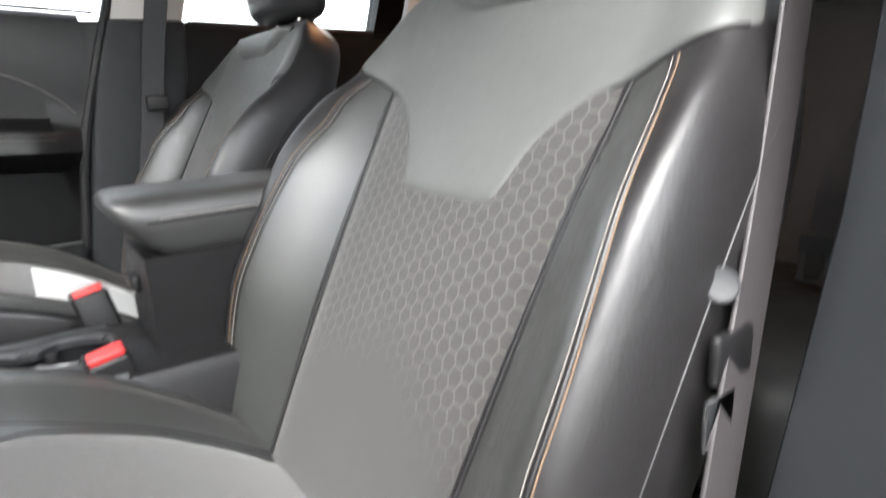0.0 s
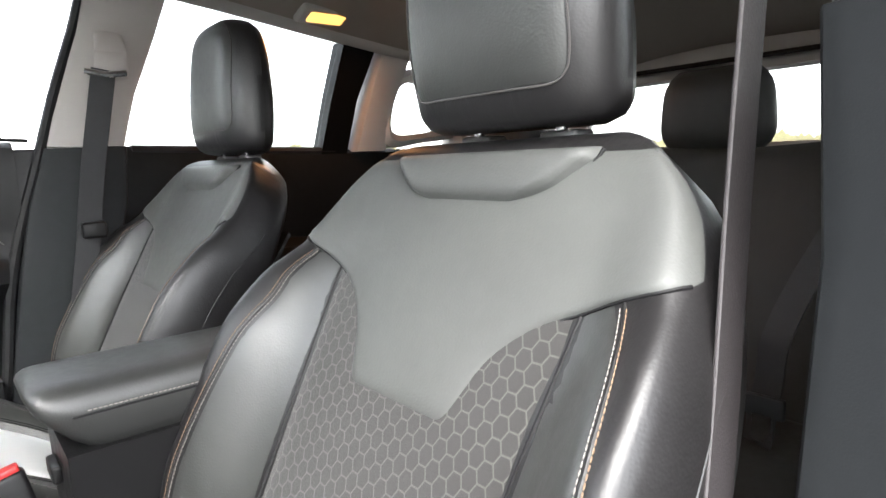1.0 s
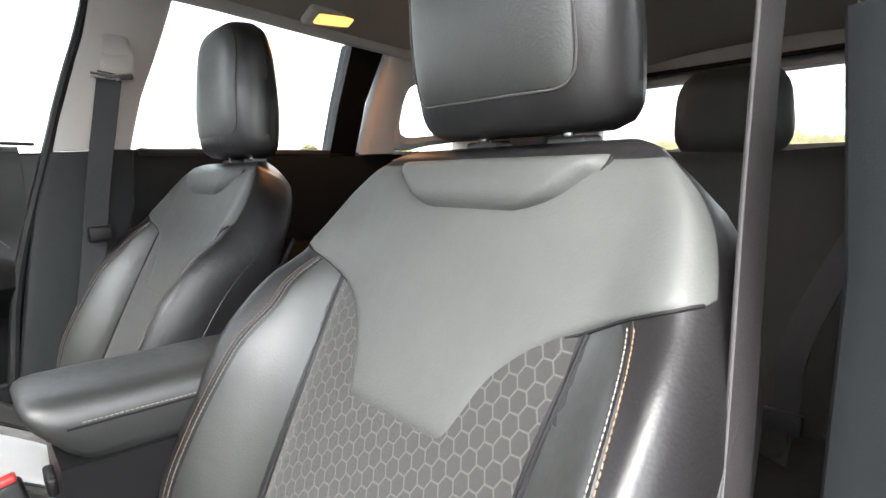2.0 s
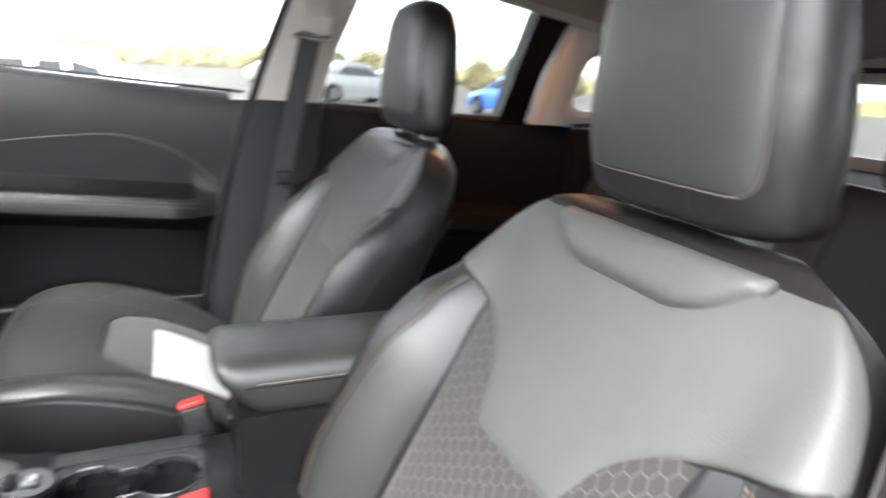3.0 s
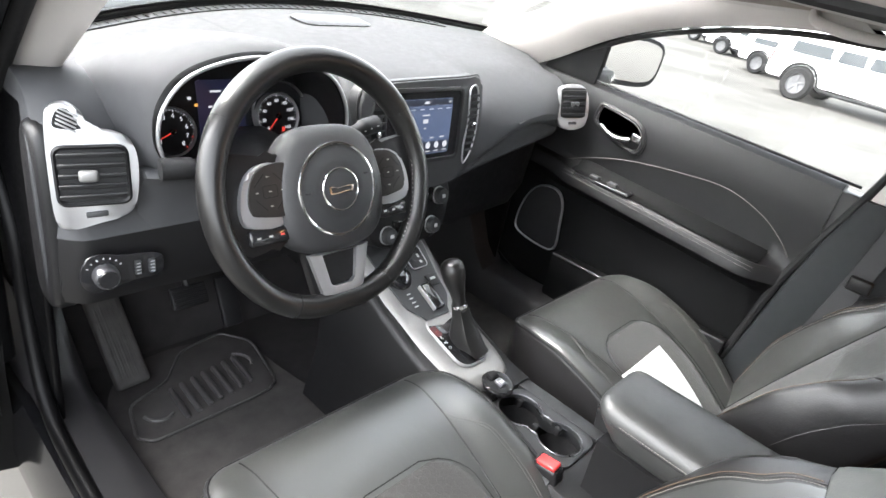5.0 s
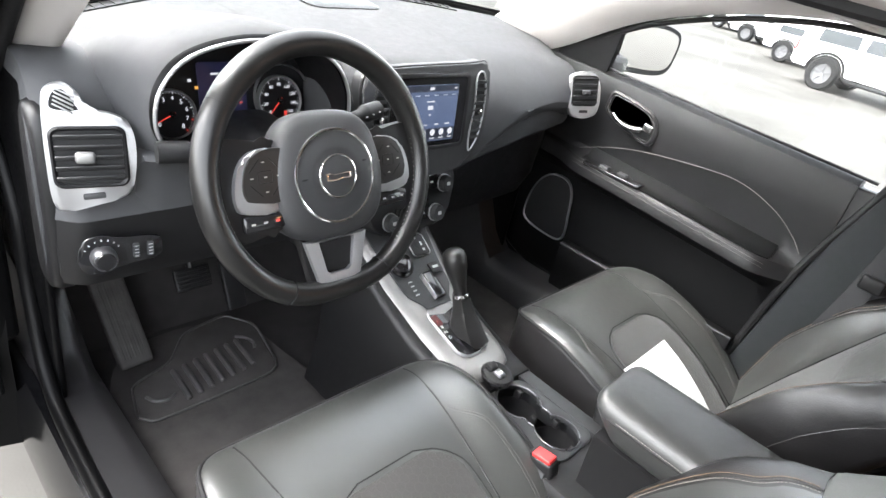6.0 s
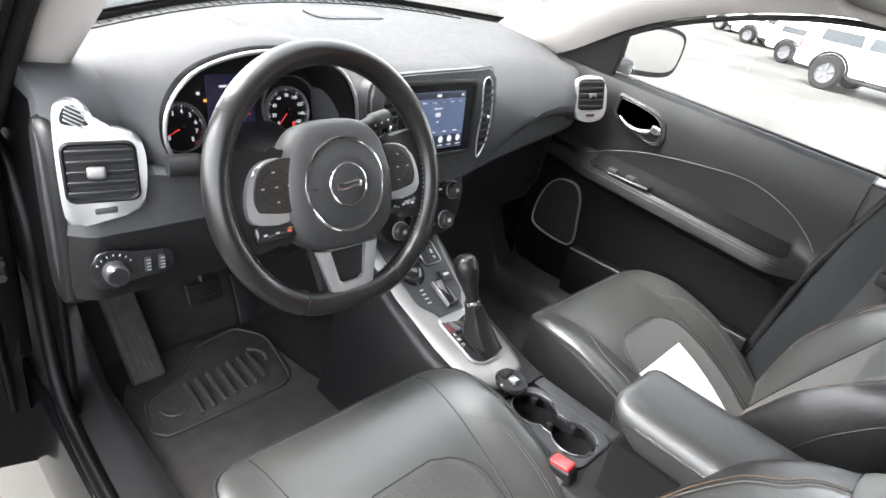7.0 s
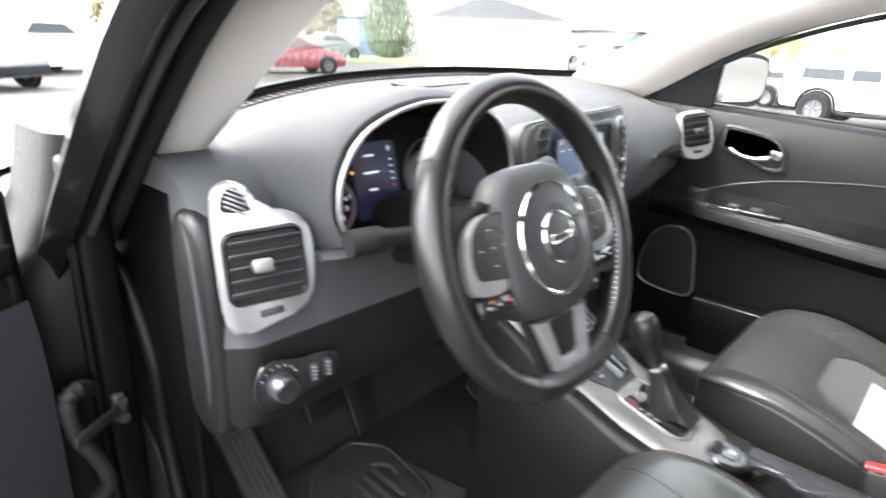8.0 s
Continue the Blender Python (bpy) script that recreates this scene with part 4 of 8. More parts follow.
part("pocket_edge", tube(spline([(0.682, 0.62, 0.60), (0.682, 0.45, 0.602), (0.682, 0.30, 0.604), (0.683, 0.05, 0.606)], 6), 0.004, 6), PLASTIC_MID, passenger_door)
# window panes
def pane(name, corners, parent, label):
    a = [Vector(c) for c in corners]
    rings = []
    for t in span(0, 1, 5):
        lo = [a[0].lerp(a[3], t), a[1].lerp(a[2], t)]
        bulge = Vector((math.copysign(0.012, a[0].x) * math.sin(math.pi * t), 0, 0))
        out = Vector((math.copysign(0.004, a[0].x), 0, 0))
        rings.append([lo[0] + bulge, lo[1] + bulge, lo[1] + bulge + out, lo[0] + bulge + out])
    ob = part(name, loft(rings), GLASS if parent is passenger_door else TINT, parent, label)
    # Rear panes cast shadows, which holds the rear cabin dark.
    ob.visible_shadow = parent is not passenger_door
    return ob


pane("window_pane", [(0.755, 0.90, 1.12), (0.755, -0.09, 1.06), (0.685, -0.20, 1.44), (0.69, 0.40, 1.45)], passenger_door, "clear side glass")
pane("window_pane", [(0.755, -0.24, 1.05), (0.755, -0.80, 1.04), (0.685, -0.86, 1.38), (0.685, -0.36, 1.44)], rear_door_right, "clear side glass")
pane("window_pane", [(-0.755, -0.43, 1.05), (-0.755, -0.80, 1.04), (-0.685, -0.86, 1.38), (-0.685, -0.54, 1.44)], rear_door_left, "clear side glass")
for dr, s in ((rear_door_right, 1), (rear_door_left, -1)):
    loops = [[(s * 0.725, -0.755, 1.05), (s * 0.725, -0.84, 1.05), (s * 0.78, -0.84, 1.05), (s * 0.78, -0.755, 1.05)], [(s * 0.70, -0.785, 1.20), (s * 0.70, -0.87, 1.20), (s * 0.76, -0.87, 1.20), (s * 0.76, -0.785, 1.20)], [(s * 0.665, -0.82, 1.36), (s * 0.665, -0.93, 1.36), (s * 0.73, -0.93, 1.36), (s * 0.73, -0.82, 1.36)]]
    part("window_frame", loft(loops), JAMB, dr, "black rear window post")
    part("window_channel", tube([(s * 0.735, -0.26 if s > 0 else -0.44, 1.075), (s * 0.735, -0.80, 1.058)], 0.012, 8), RUBBER, dr)
part("window_channel", tube([(0.742, 0.86, 1.152), (0.742, 0.45, 1.13), (0.742, -0.06, 1.10)], 0.004, 8), DOOR_TRIM, passenger_door)
# black sail panel ahead of the side glass
sail = plate([(0.0, -0.01), (0.19, -0.01), (0.17, 0.04), (0.05, 0.112), (0.0, 0.135), (-0.012, 0.12)], 0.02, Matrix(((0, 0, -1, 0.730), (1, 0, 0, 0.68), (0, 1, 0, 1.13), (0, 0, 0, 1))), 0.004)
part("sail_panel", sail, REAR_TRIM, passenger_door, "black triangular mirror sail")
# door aperture weatherstrips
for s, side, dy in ((1, "right", 0.0), (-1, "left", -0.215)):
    path = spline([(s * 0.722, 0.075 + dy, 0.40), (s * 0.722, 0.038 + dy, 0.60), (s * 0.727, 0.0 + dy, 0.83), (s * 0.724, -0.08 + dy, 1.085), (s * 0.70, -0.118 + dy, 1.21), (s * 0.675, -0.16 + dy, 1.33), (s * 0.655, -0.185 + dy, 1.42)], 6)
    if s > 0:
        tagged(part(f"weatherstrip_{side}", tube(path, 0.011, 8), RUBBER), "black rubber door weatherstrip on the centre pillar", "weatherstrip", kind="structure")
    roofline = spline([(s * 0.668, -0.185 + dy, 1.42), (s * 0.668, 0.05, 1.435), (s * 0.676, 0.20, 1.41), (s * 0.688, 0.34, 1.385 if s > 0 else 1.43)], 8)
    tagged(part(f"window_seal_{side}", tube(roofline, 0.006, 8), RUBBER), "black rubber seal along the roof rail and front pillar", "weatherstrip", kind="structure")

# rear quarter: pale trim with a small window each side, hatch behind
for s, side in ((1, "right"), (-1, "left")):
    o = [(-0.96, 1.075), (-1.10, 1.075), (-1.24, 1.09), (-1.30, 1.12), (-1.26, 1.20), (-1.16, 1.285), (-1.06, 1.30), (-0.985, 1.25)]
    i = [(-0.99, 1.11), (-1.10, 1.105), (-1.17, 1.115), (-1.20, 1.135), (-1.17, 1.20), (-1.12, 1.255), (-1.06, 1.262), (-1.01, 1.22)]
    outer_l = spline([(a, b, 0) for a, b in o], 4, True)
    inner_l = spline([(a, b, 0) for a, b in i], 4, True)
    q = Matrix(((0, 0, -s, s * 0.685), (1, 0, 0, 0), (0, 1, 0, 0), (0, 0, 0, 1)))
    tagged(part(f"quarter_trim_{side}", ring_plate([(p.x, p.y) for p in outer_l], [(p.x, p.y) for p in inner_l], 0.05, q), LIGHT_TRIM), "pale grey trim round the small rear quarter window", "trim", kind="structure")
    gl = tagged(part(f"window_quarter_{side}", plate([(p.x * 1.0, p.y) for p in inner_l], 0.004, Matrix(((0, 0, -s, s * 0.725), (1, 0, 0, 0), (0, 1, 0, 0), (0, 0, 0, 1)))), TINT), "small clear rear quarter window", "window", kind="structure")
    pillar(f"c_pillar_{side}", [(-0.86, -0.97, s * 0.70, s * 0.78, 1.055), (-0.90, -1.0, s * 0.68, s * 0.75, 1.20), (-0.95, -1.07, s * 0.655, s * 0.72, 1.37)], LIGHT_TRIM, "pale grey rear pillar trim")
    pillar(f"d_pillar_{side}", [(-1.24, -1.72, s * 0.66, s * 0.76, 1.05), (-1.22, -1.72, s * 0.64, s * 0.73, 1.20), (-1.08, -1.70, s * 0.61, s * 0.70, 1.38)], LIGHT_TRIM, "pale grey rearmost pillar trim")
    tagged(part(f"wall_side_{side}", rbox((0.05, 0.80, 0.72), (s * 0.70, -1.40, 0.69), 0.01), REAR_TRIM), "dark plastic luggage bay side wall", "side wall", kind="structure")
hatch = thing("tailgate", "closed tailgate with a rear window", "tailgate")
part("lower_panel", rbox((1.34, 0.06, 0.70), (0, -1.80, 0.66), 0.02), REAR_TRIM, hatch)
hw = [rrect(1.36, 0.40, 0.06, 5, 0, 0), rrect(1.10, 0.22, 0.06, 5, 0, -0.03)]
part("window_surround", ring_plate(hw[0], hw[1], 0.05, pose(0, -1.76, 1.17, 78, 0, 180)), LIGHT_TRIM, hatch)
part("window_pane", plate(hw[1], 0.004, pose(0, -1.79, 1.17, 78, 0, 180)), TINT, hatch)
part("window_lip", tube([Vector((x, -1.74, 1.275)) for x in span(-0.56, 0.56, 3)], 0.008, 6), RUBBER, hatch)
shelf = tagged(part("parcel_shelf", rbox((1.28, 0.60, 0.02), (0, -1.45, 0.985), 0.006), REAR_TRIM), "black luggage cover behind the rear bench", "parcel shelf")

# ---- dashboard ----
dash = thing("dashboard", "charcoal soft-touch dashboard with silver vents", "dashboard")
# front edge of the upper pad across the car, and the crease below it
EDGE_Y = [(-0.70, 0.78), (-0.68, 0.755), (-0.62, 0.745), (-0.562, 0.75), (-0.550, 0.86), (-0.236, 0.86), (-0.224, 0.70), (-0.18, 0.665), (0.17, 0.665), (0.22, 0.67), (0.50, 0.685), (0.66, 0.70), (0.72, 0.76)]
FACE_Z = [(-0.72, 1.095), (-0.2, 1.095), (0.2, 1.105), (0.72, 1.085)]
CREASE_Z = [(-0.72, 0.90), (-0.2, 0.90), (0.16, 0.90), (0.22, 0.925), (0.29, 0.962), (0.36, 0.994), (0.44, 1.014), (0.52, 1.022), (0.58, 1.016), (0.63, 1.000), (0.72, 0.985)]
BAND_Z = [(0.19, 0.893), (0.315, 0.915), (0.44, 0.934), (0.57, 0.950), (0.70, 0.966)]   # lower edge of the band under the crease


def dash_profile(x):
    ye, zt, zc = lerp_table(EDGE_Y, x), lerp_table(FACE_Z, x), lerp_table(CREASE_Z, x)
    crown = 0.030 * (1 - (x / 0.75) ** 2)
    yb = 1.34 - 0.27 * (x / 0.72) ** 2
    zb = soft_table(BASE_Z, x)
    pts = [(yb, zb - 0.012), (yb - 0.05, zb - 0.003), (yb * 0.5 + ye * 0.5, 0.5 * zb + 0.564 + crown * 0.6), (ye + 0.10, 1.128 + crown * 0.9), (ye + 0.05, 1.122 + crown * 0.7), (ye + 0.018, zt + 0.012), (ye + 0.002, zt - 0.02), (ye - 0.004, zt - 0.06)]
    roll = smooth(0.17, 0.24, x) * (1 - smooth(0.52, 0.60, x))
    soft_edge = [(ye + 0.155, 1.136 + crown * 0.9), (ye + 0.092, 1.126 + crown * 0.75), (ye + 0.046, zt + 0.009), (ye + 0.016, zt - 0.022), (ye + 0.001, zt - 0.06)]
    pts[3:] = [(a[0] * (1 - roll) + b[0] * roll, a[1] * (1 - roll) + b[1] * roll) for a, b in zip(pts[3:], soft_edge)]
    if x < -0.19:
        yk = 0.735 if x < -0.553 else 0.75
        if -0.553 < x < -0.233:
            pts = pts[:5] + [(ye + 0.02, zt + 0.0), (ye, zt - 0.04), (ye, zt - 0.06)]
            pts += [(ye, 1.0), (0.729, 0.985), (0.723, 0.955), (0.712, 0.905), (0.702, 0.82), (0.716, 0.785), (0.78, 0.775), (1.05, 0.80)]
        else:
            pts += [(yk - 0.002, 1.0), (yk - 0.006, 0.975), (yk - 0.012, 0.955), (0.712, 0.905), (0.702, 0.82), (0.716, 0.785), (0.78, 0.775), (1.05, 0.80)]
    else:
        pts += [(ye - 0.003, zc + 0.03), (ye + 0.004, zc + 0.008), (ye + 0.02, zc - 0.004), (ye + 0.055, zc - 0.015), (ye + 0.075, zc - 0.05), (ye + 0.085, 0.78), (ye + 0.12, 0.70), (1.05, 0.70)]
    end = 0.030 * smooth(-0.635, -0.690, x) ** 2   # the outer end turns away towards the door
    return [(x, y + (end if k > 2 else 0), z) for k, (y, z) in enumerate(pts)], (x, yb, 0.95)


xs = sorted(set(span(-0.684, -0.575, 8) + [-0.564, -0.556, -0.550] + span(-0.54, -0.25, 9) + [-0.236, -0.231, -0.226, -0.215, -0.20, -0.192, -0.188] + span(-0.17, 0.72, 34)))
part("dash_pad", loft([dash_profile(x)[0][:12] + [dash_profile(x)[1]] for x in xs]), DASH, dash, sharp=50)
part("lower_panel", loft([[(p[0], p[1] + 0.0015, p[2]) for p in dash_profile(x)[0][11:]] + [(x, 1.05, 0.90)] for x in xs]), PLASTIC, dash, "black lower dash panel", sharp=35)

band = []
for x in span(0.20, 0.70, 26):
    ye, zc, zl = lerp_table(EDGE_Y, x), lerp_table(CREASE_Z, x), lerp_table(BAND_Z, x)
    band.append([(x, ye + a, z) for a, z in ((0.095, zc - 0.004), (0.024, zc - 0.002), (0.020, zc - 0.008), (0.024, zl + 0.014), (0.030, zl + 0.004), (0.042, zl), (0.095, zl + 0.002))])
part("lower_band", loft(band), DASH, dash, "charcoal band under the crease", sharp=50)

# defroster slots and centre speaker on the dash top
def on_top(x, y):
    ye = lerp_table(EDGE_Y, x)
    yb = 1.34 - 0.27 * (x / 0.72) ** 2
    zb = soft_table(BASE_Z, x)
    crown = 0.030 * (1 - (x / 0.75) ** 2)
    return float(np.interp(y, [ye + 0.10, yb * 0.5 + ye * 0.5, yb - 0.05], [1.128 + crown * 0.9, 0.5 * zb + 0.564 + crown * 0.6, zb - 0.003]))


vent = part("defroster_tray", skin_mesh(lambda u, v: Vector((u, 1.275 - 0.27 * (u / 0.72) ** 2 + v, on_top(u, 1.275 - 0.27 * (u / 0.72) ** 2 + v) + 0.003)), span(-0.52, 0.52, 27), span(-0.022, 0.022, 3), 0.004), PLASTIC, dash, "slotted black defroster strip")
for k in range(44):
    x = -0.50 + k * 1.0 / 43
    y = 1.275 - 0.27 * (x / 0.72) ** 2
    part("slat", rbox((0.0026, 0.034, 0.003), (x, y, on_top(x, y) + 0.0036), 0.0), PLASTIC, vent)
grille = part("top_speaker", plate(rrect(0.22, 0.10, 0.035, 5), 0.006, Matrix.Translation((0.10, 1.13, on_top(0.10, 1.13) + 0.004)) @ pose(0, 0, 0, 3.5, -1.5, 0), 0.002), PLASTIC, dash, "black dash speaker grille")

# left vent with silver surround; a frame on the dash face: x to the right, y up, z towards the driver

def face_mat(x, y, z, lean=6, turn=0):
    """Facing the rear of the car, leaning back and turned a little."""
    return Matrix.Translation((x, y, z)) @ pose(0, 0, 0, 90 - lean, 0, turn)


VL = face_mat(-0.634, 0.716, 1.020, 9, -16)
so = spline([(-0.053, 0.072, 0), (-0.046, 0.094, 0), (-0.026, 0.101, 0), (-0.008, 0.088, 0), (0.004, 0.066, 0), (0.034, 0.060, 0), (0.056, 0.046, 0), (0.064, 0.012, 0), (0.060, -0.040, 0), (0.048, -0.066, 0), (0.010, -0.078, 0), (-0.034, -0.088, 0), (-0.050, -0.072, 0), (-0.054, 0.0, 0)], 4, True)
outline = [(p.x, p.y) for p in so]
vent_l = part("side_vent", plate(outline, 0.016, VL @ Matrix.Translation((0, 0, 0.012)), 0.005, 3), SILVER, dash, "satin silver air vent surround")
part("vent_cavity", plate(rrect(0.092, 0.084, 0.010, 4, 0.002, -0.004), 0.004, VL @ Matrix.Translation((0, 0, 0.0145)) @ pose(0, 0, 0, 0, 0, 2)), RUBBER, vent_l)
part("vent_frame", ring_plate(rrect(0.100, 0.092, 0.014, 4, 0.002, -0.004), rrect(0.088, 0.080, 0.010, 4, 0.002, -0.004), 0.010, VL @ Matrix.Translation((0, 0, 0.019)) @ pose(0, 0, 0, 0, 0, 2)), PLASTIC, vent_l)
for k in range(5):
    part("vane", rbox((0.088, 0.0092, 0.0030), (0, 0, 0), 0.001, 2, VL @ Matrix.Translation((0.002, 0.0275 - 0.0155 * k, 0.0195)) @ pose(0, 0, 0, 40, 0, 2)), AIRBAG, vent_l)
part("vane_tab", rbox((0.026, 0.018, 0.012), (0, 0, 0), 0.005, 3, VL @ Matrix.Translation((-0.004, -0.002, 0.026))), CONSOLE_TRIM, vent_l, "silver vent tab")
part("vent_wheel", rbox((0.030, 0.009, 0.006), (0, 0, 0), 0.002, 2, VL @ Matrix.Translation((0.004, -0.064, 0.013)) @ pose(0, 0, 0, 0, 0, 5)), PLASTIC_MID, vent_l)
corner = spline([(-0.042, 0.066, 0), (-0.038, 0.088, 0), (-0.024, 0.092, 0), (-0.012, 0.072, 0), (-0.010, 0.064, 0)], 4, True)
part("demist_opening", plate([(p.x, p.y) for p in corner], 0.003, VL @ Matrix.Translation((0, 0, 0.0135))), RUBBER, vent_l)
for k in range(5):
    part("demist_slat", rbox((0.028, 0.0026, 0.003), (0, 0, 0), 0.001, 1, VL @ Matrix.Translation((-0.027 + 0.001 * k, 0.066 + 0.0055 * k, 0.014)) @ pose(0, 0, 0, 0, 0, -28)), SILVER, vent_l)

# right vent
VR = face_mat(0.646, 0.684, 1.066, 12, -36) @ pose(0, 0, 0, 0, 0, 8) @ Matrix.Diagonal((1.12, 0.90, 1, 1))
ro = spline([(-0.040, 0.056, 0), (0.0, 0.072, 0), (0.034, 0.056, 0), (0.043, 0.0, 0), (0.037, -0.058, 0), (0.0, -0.072, 0), (-0.034, -0.058, 0), (-0.043, 0.0, 0)], 4, True)
vent_r = part("side_vent", plate([(p.x, p.y) for p in ro], 0.02, VR @ Matrix.Translation((0, 0, 0.014)), 0.005, 3), SILVER, dash, "satin silver air vent surround")
part("vent_cavity", plate(rrect(0.068, 0.094, 0.012, 4, 0, 0.013), 0.003, VR @ Matrix.Translation((0, 0, 0.0165))), RUBBER, vent_r)
for k in range(5):
    part("vane", rbox((0.064, 0.010, 0.0028), (0, 0, 0), 0.001, 2, VR @ Matrix.Translation((0, 0.049 - 0.018 * k, 0.021)) @ pose(0, 0, 0, 34, 0, 0)), AIRBAG, vent_r)
part("vane_tab", rbox((0.020, 0.014, 0.010), (0, 0, 0), 0.003, 3, VR @ Matrix.Translation((0.0, 0.010, 0.027))), KNOB, vent_r)
part("vent_wheel", rbox((0.022, 0.009, 0.006), (0, 0, 0), 0.002, 2, VR @ Matrix.Translation((0, -0.050, 0.016))), PLASTIC_MID, vent_r)

# headlamp knob and dimmer on the lower panel
KN = face_mat(-0.632, 0.700, 0.850, 3, -4)
knob_plate = part("light_switch", plate(spline([(-0.036, 0.0, 0), (-0.024, 0.030, 0), (0.0, 0.036, 0), (0.030, 0.028, 0), (0.085, 0.022, 0), (0.092, 0.0, 0), (0.085, -0.018, 0), (0.03, -0.022, 0), (0.0, -0.034, 0), (-0.026, -0.026, 0)], 4, True), 0.004, KN @ Matrix.Translation((0, 0, 0.006)), 0.002), GLOSS_BLACK, dash, "round headlamp switch on a black plate")
part("knob", turned([(0.0, 0.0), (0.019, 0.0), (0.0192, 0.010), (0.0178, 0.020), (0.0165, 0.022), (0.0, 0.022)], 28, KN @ Matrix.Translation((0, 0, 0.006))), KNOB, knob_plate, "smoked silver rotary knob")
part("knob_face", turned([(0.0, 0.0), (0.0150, 0.0), (0.014, 0.002), (0.0, 0.0015)], 24, KN @ Matrix.Translation((0, 0, 0.0275))), GLOSS_BLACK, knob_plate)
for k in range(7):
    a = radians(30 + 20 * k)
    part("mark", rbox((0.0028, 0.0016, 0.0008), (0, 0, 0), 0, 1, KN @ Matrix.Translation((0.028 * math.cos(a), 0.028 * math.sin(a), 0.0066)) @ pose(0, 0, 0, 0, 0, math.degrees(a))), ICON, knob_plate)
for k in range(2):
    part("dimmer_wheel", rbox((0.010, 0.026, 0.007), (0, 0, 0), 0.002, 2, KN @ Matrix.Translation((0.050 + 0.022 * k, 0.002, 0.008))), PLASTIC_MID, knob_plate)
    for j in range(4):
        part("mark", rbox((0.006, 0.0010, 0.001), (0, 0, 0), 0, 1, KN @ Matrix.Translation((0.050 + 0.022 * k, -0.007 + 0.006 * j, 0.0120))), ICON, knob_plate)
# end cap of the dash beside the door
cap_o = spline([(0.752, 1.04, 0), (0.775, 1.075, 0), (0.81, 1.08, 0), (0.83, 1.04, 0), (0.83, 0.85, 0), (0.82, 0.77, 0), (0.78, 0.752, 0), (0.738, 0.79, 0), (0.738, 0.92, 0)], 4, True)
part("end_cap", loft([[(x, 0.79 + (p.x - 0.79) * k, 0.92 + (p.y - 0.92) * k) for p in cap_o] for x, k in ((-0.660, 0.985), (-0.680, 0.985), (-0.690, 0.95), (-0.694, 0.88))]), PLASTIC, dash, sharp=50)
part("end_cap_ridge", tube(spline([(-0.688, 0.80, 1.07), (-0.692, 0.778, 1.02), (-0.694, 0.766, 0.94), (-0.693, 0.762, 0.86), (-0.688, 0.775, 0.79)], 6), 0.005, 8), PLASTIC_MID, dash)

# ---- instrument binnacle ----
cluster = thing("instrument_cluster", "hooded instrument cluster with two lit dials", "instrument cluster")
hood_in = spline([(-0.535, 1.030, 0), (-0.556, 1.075, 0), (-0.548, 1.130, 0), (-0.505, 1.176, 0), (-0.42, 1.200, 0), (-0.33, 1.196, 0), (-0.26, 1.170, 0), (-0.222, 1.120, 0), (-0.214, 1.06, 0), (-0.225, 1.02, 0)], 5)
cx, cz = -0.388, 1.05


def hood_ring(y, grow, lower=0.0, flank=1.0):
    out = []
    for p in hood_in:
        k = grow * (flank + (1 - flank) * smooth(1.07, 1.17, p.y))
        out.append((cx + (p.x - cx) * (1 + k), y, cz + (p.y - cz) * (1 + k) - lower))
    return out


rows = [hood_ring(0.80, -0.05, 0.01), hood_ring(0.72, -0.02), hood_ring(0.668, 0.0), hood_ring(0.660, 0.010)]
part("hood_lining", loft(rows, closed=False), PLASTIC, cluster, "black hood lining", sharp=60)
# Lip colour is its own black, deepened to carry the hood's shade.
rows = [hood_ring(0.660, 0.010), hood_ring(0.653, 0.036, 0, 0.9), hood_ring(0.655, 0.058, 0, 0.75), hood_ring(0.661, 0.076, 0, 0.65)]
part("hood_lip", loft(rows, closed=False), JAMB, cluster, "black hood lip", sharp=60)
rows = [hood_ring(0.661, 0.076, 0, 0.65), hood_ring(0.669, 0.115, 0.001, 0.5), hood_ring(0.684, 0.165, 0.006, 0.4), hood_ring(0.700, 0.22, 0.014, 0.35), hood_ring(0.735, 0.32, 0.030, 0.3), hood_ring(0.79, 0.41, 0.050, 0.4), hood_ring(0.88, 0.48, 0.078, 0.6), hood_ring(0.97, 0.50, 0.112), hood_ring(1.12, 0.50, 0.165)]
part("hood", loft(rows, closed=False), DASH, cluster, sharp=60)
part("rim_strip", tube(hood_ring(0.6515, 0.028, 0, 0.9), 0.0033, 8), SILVER, cluster, "thin silver hood strip")
CL = face_mat(-0.388, 0.775, 1.085, 14, 0)
part("face_plate", plate(rrect(0.325, 0.19, 0.06, 6, 0, -0.012), 0.01, CL), DIAL_BLACK, cluster)
front = [(0.712, 0.906), (0.705, 0.95), (0.695, 0.985), (0.676, 1.008), (0.664, 1.014), (0.672, 1.021), (0.70, 1.020), (0.77, 1.0), (0.77, 0.906)]
part("cluster_apron", loft([[(x, y + 0.012 * smooth(-0.545, -0.568, x) + 0.02 * smooth(-0.225, -0.20, x), z) for y, z in front] for x in span(-0.568, -0.20, 20)]), DASH, cluster, "charcoal panel under the dials", sharp=60)


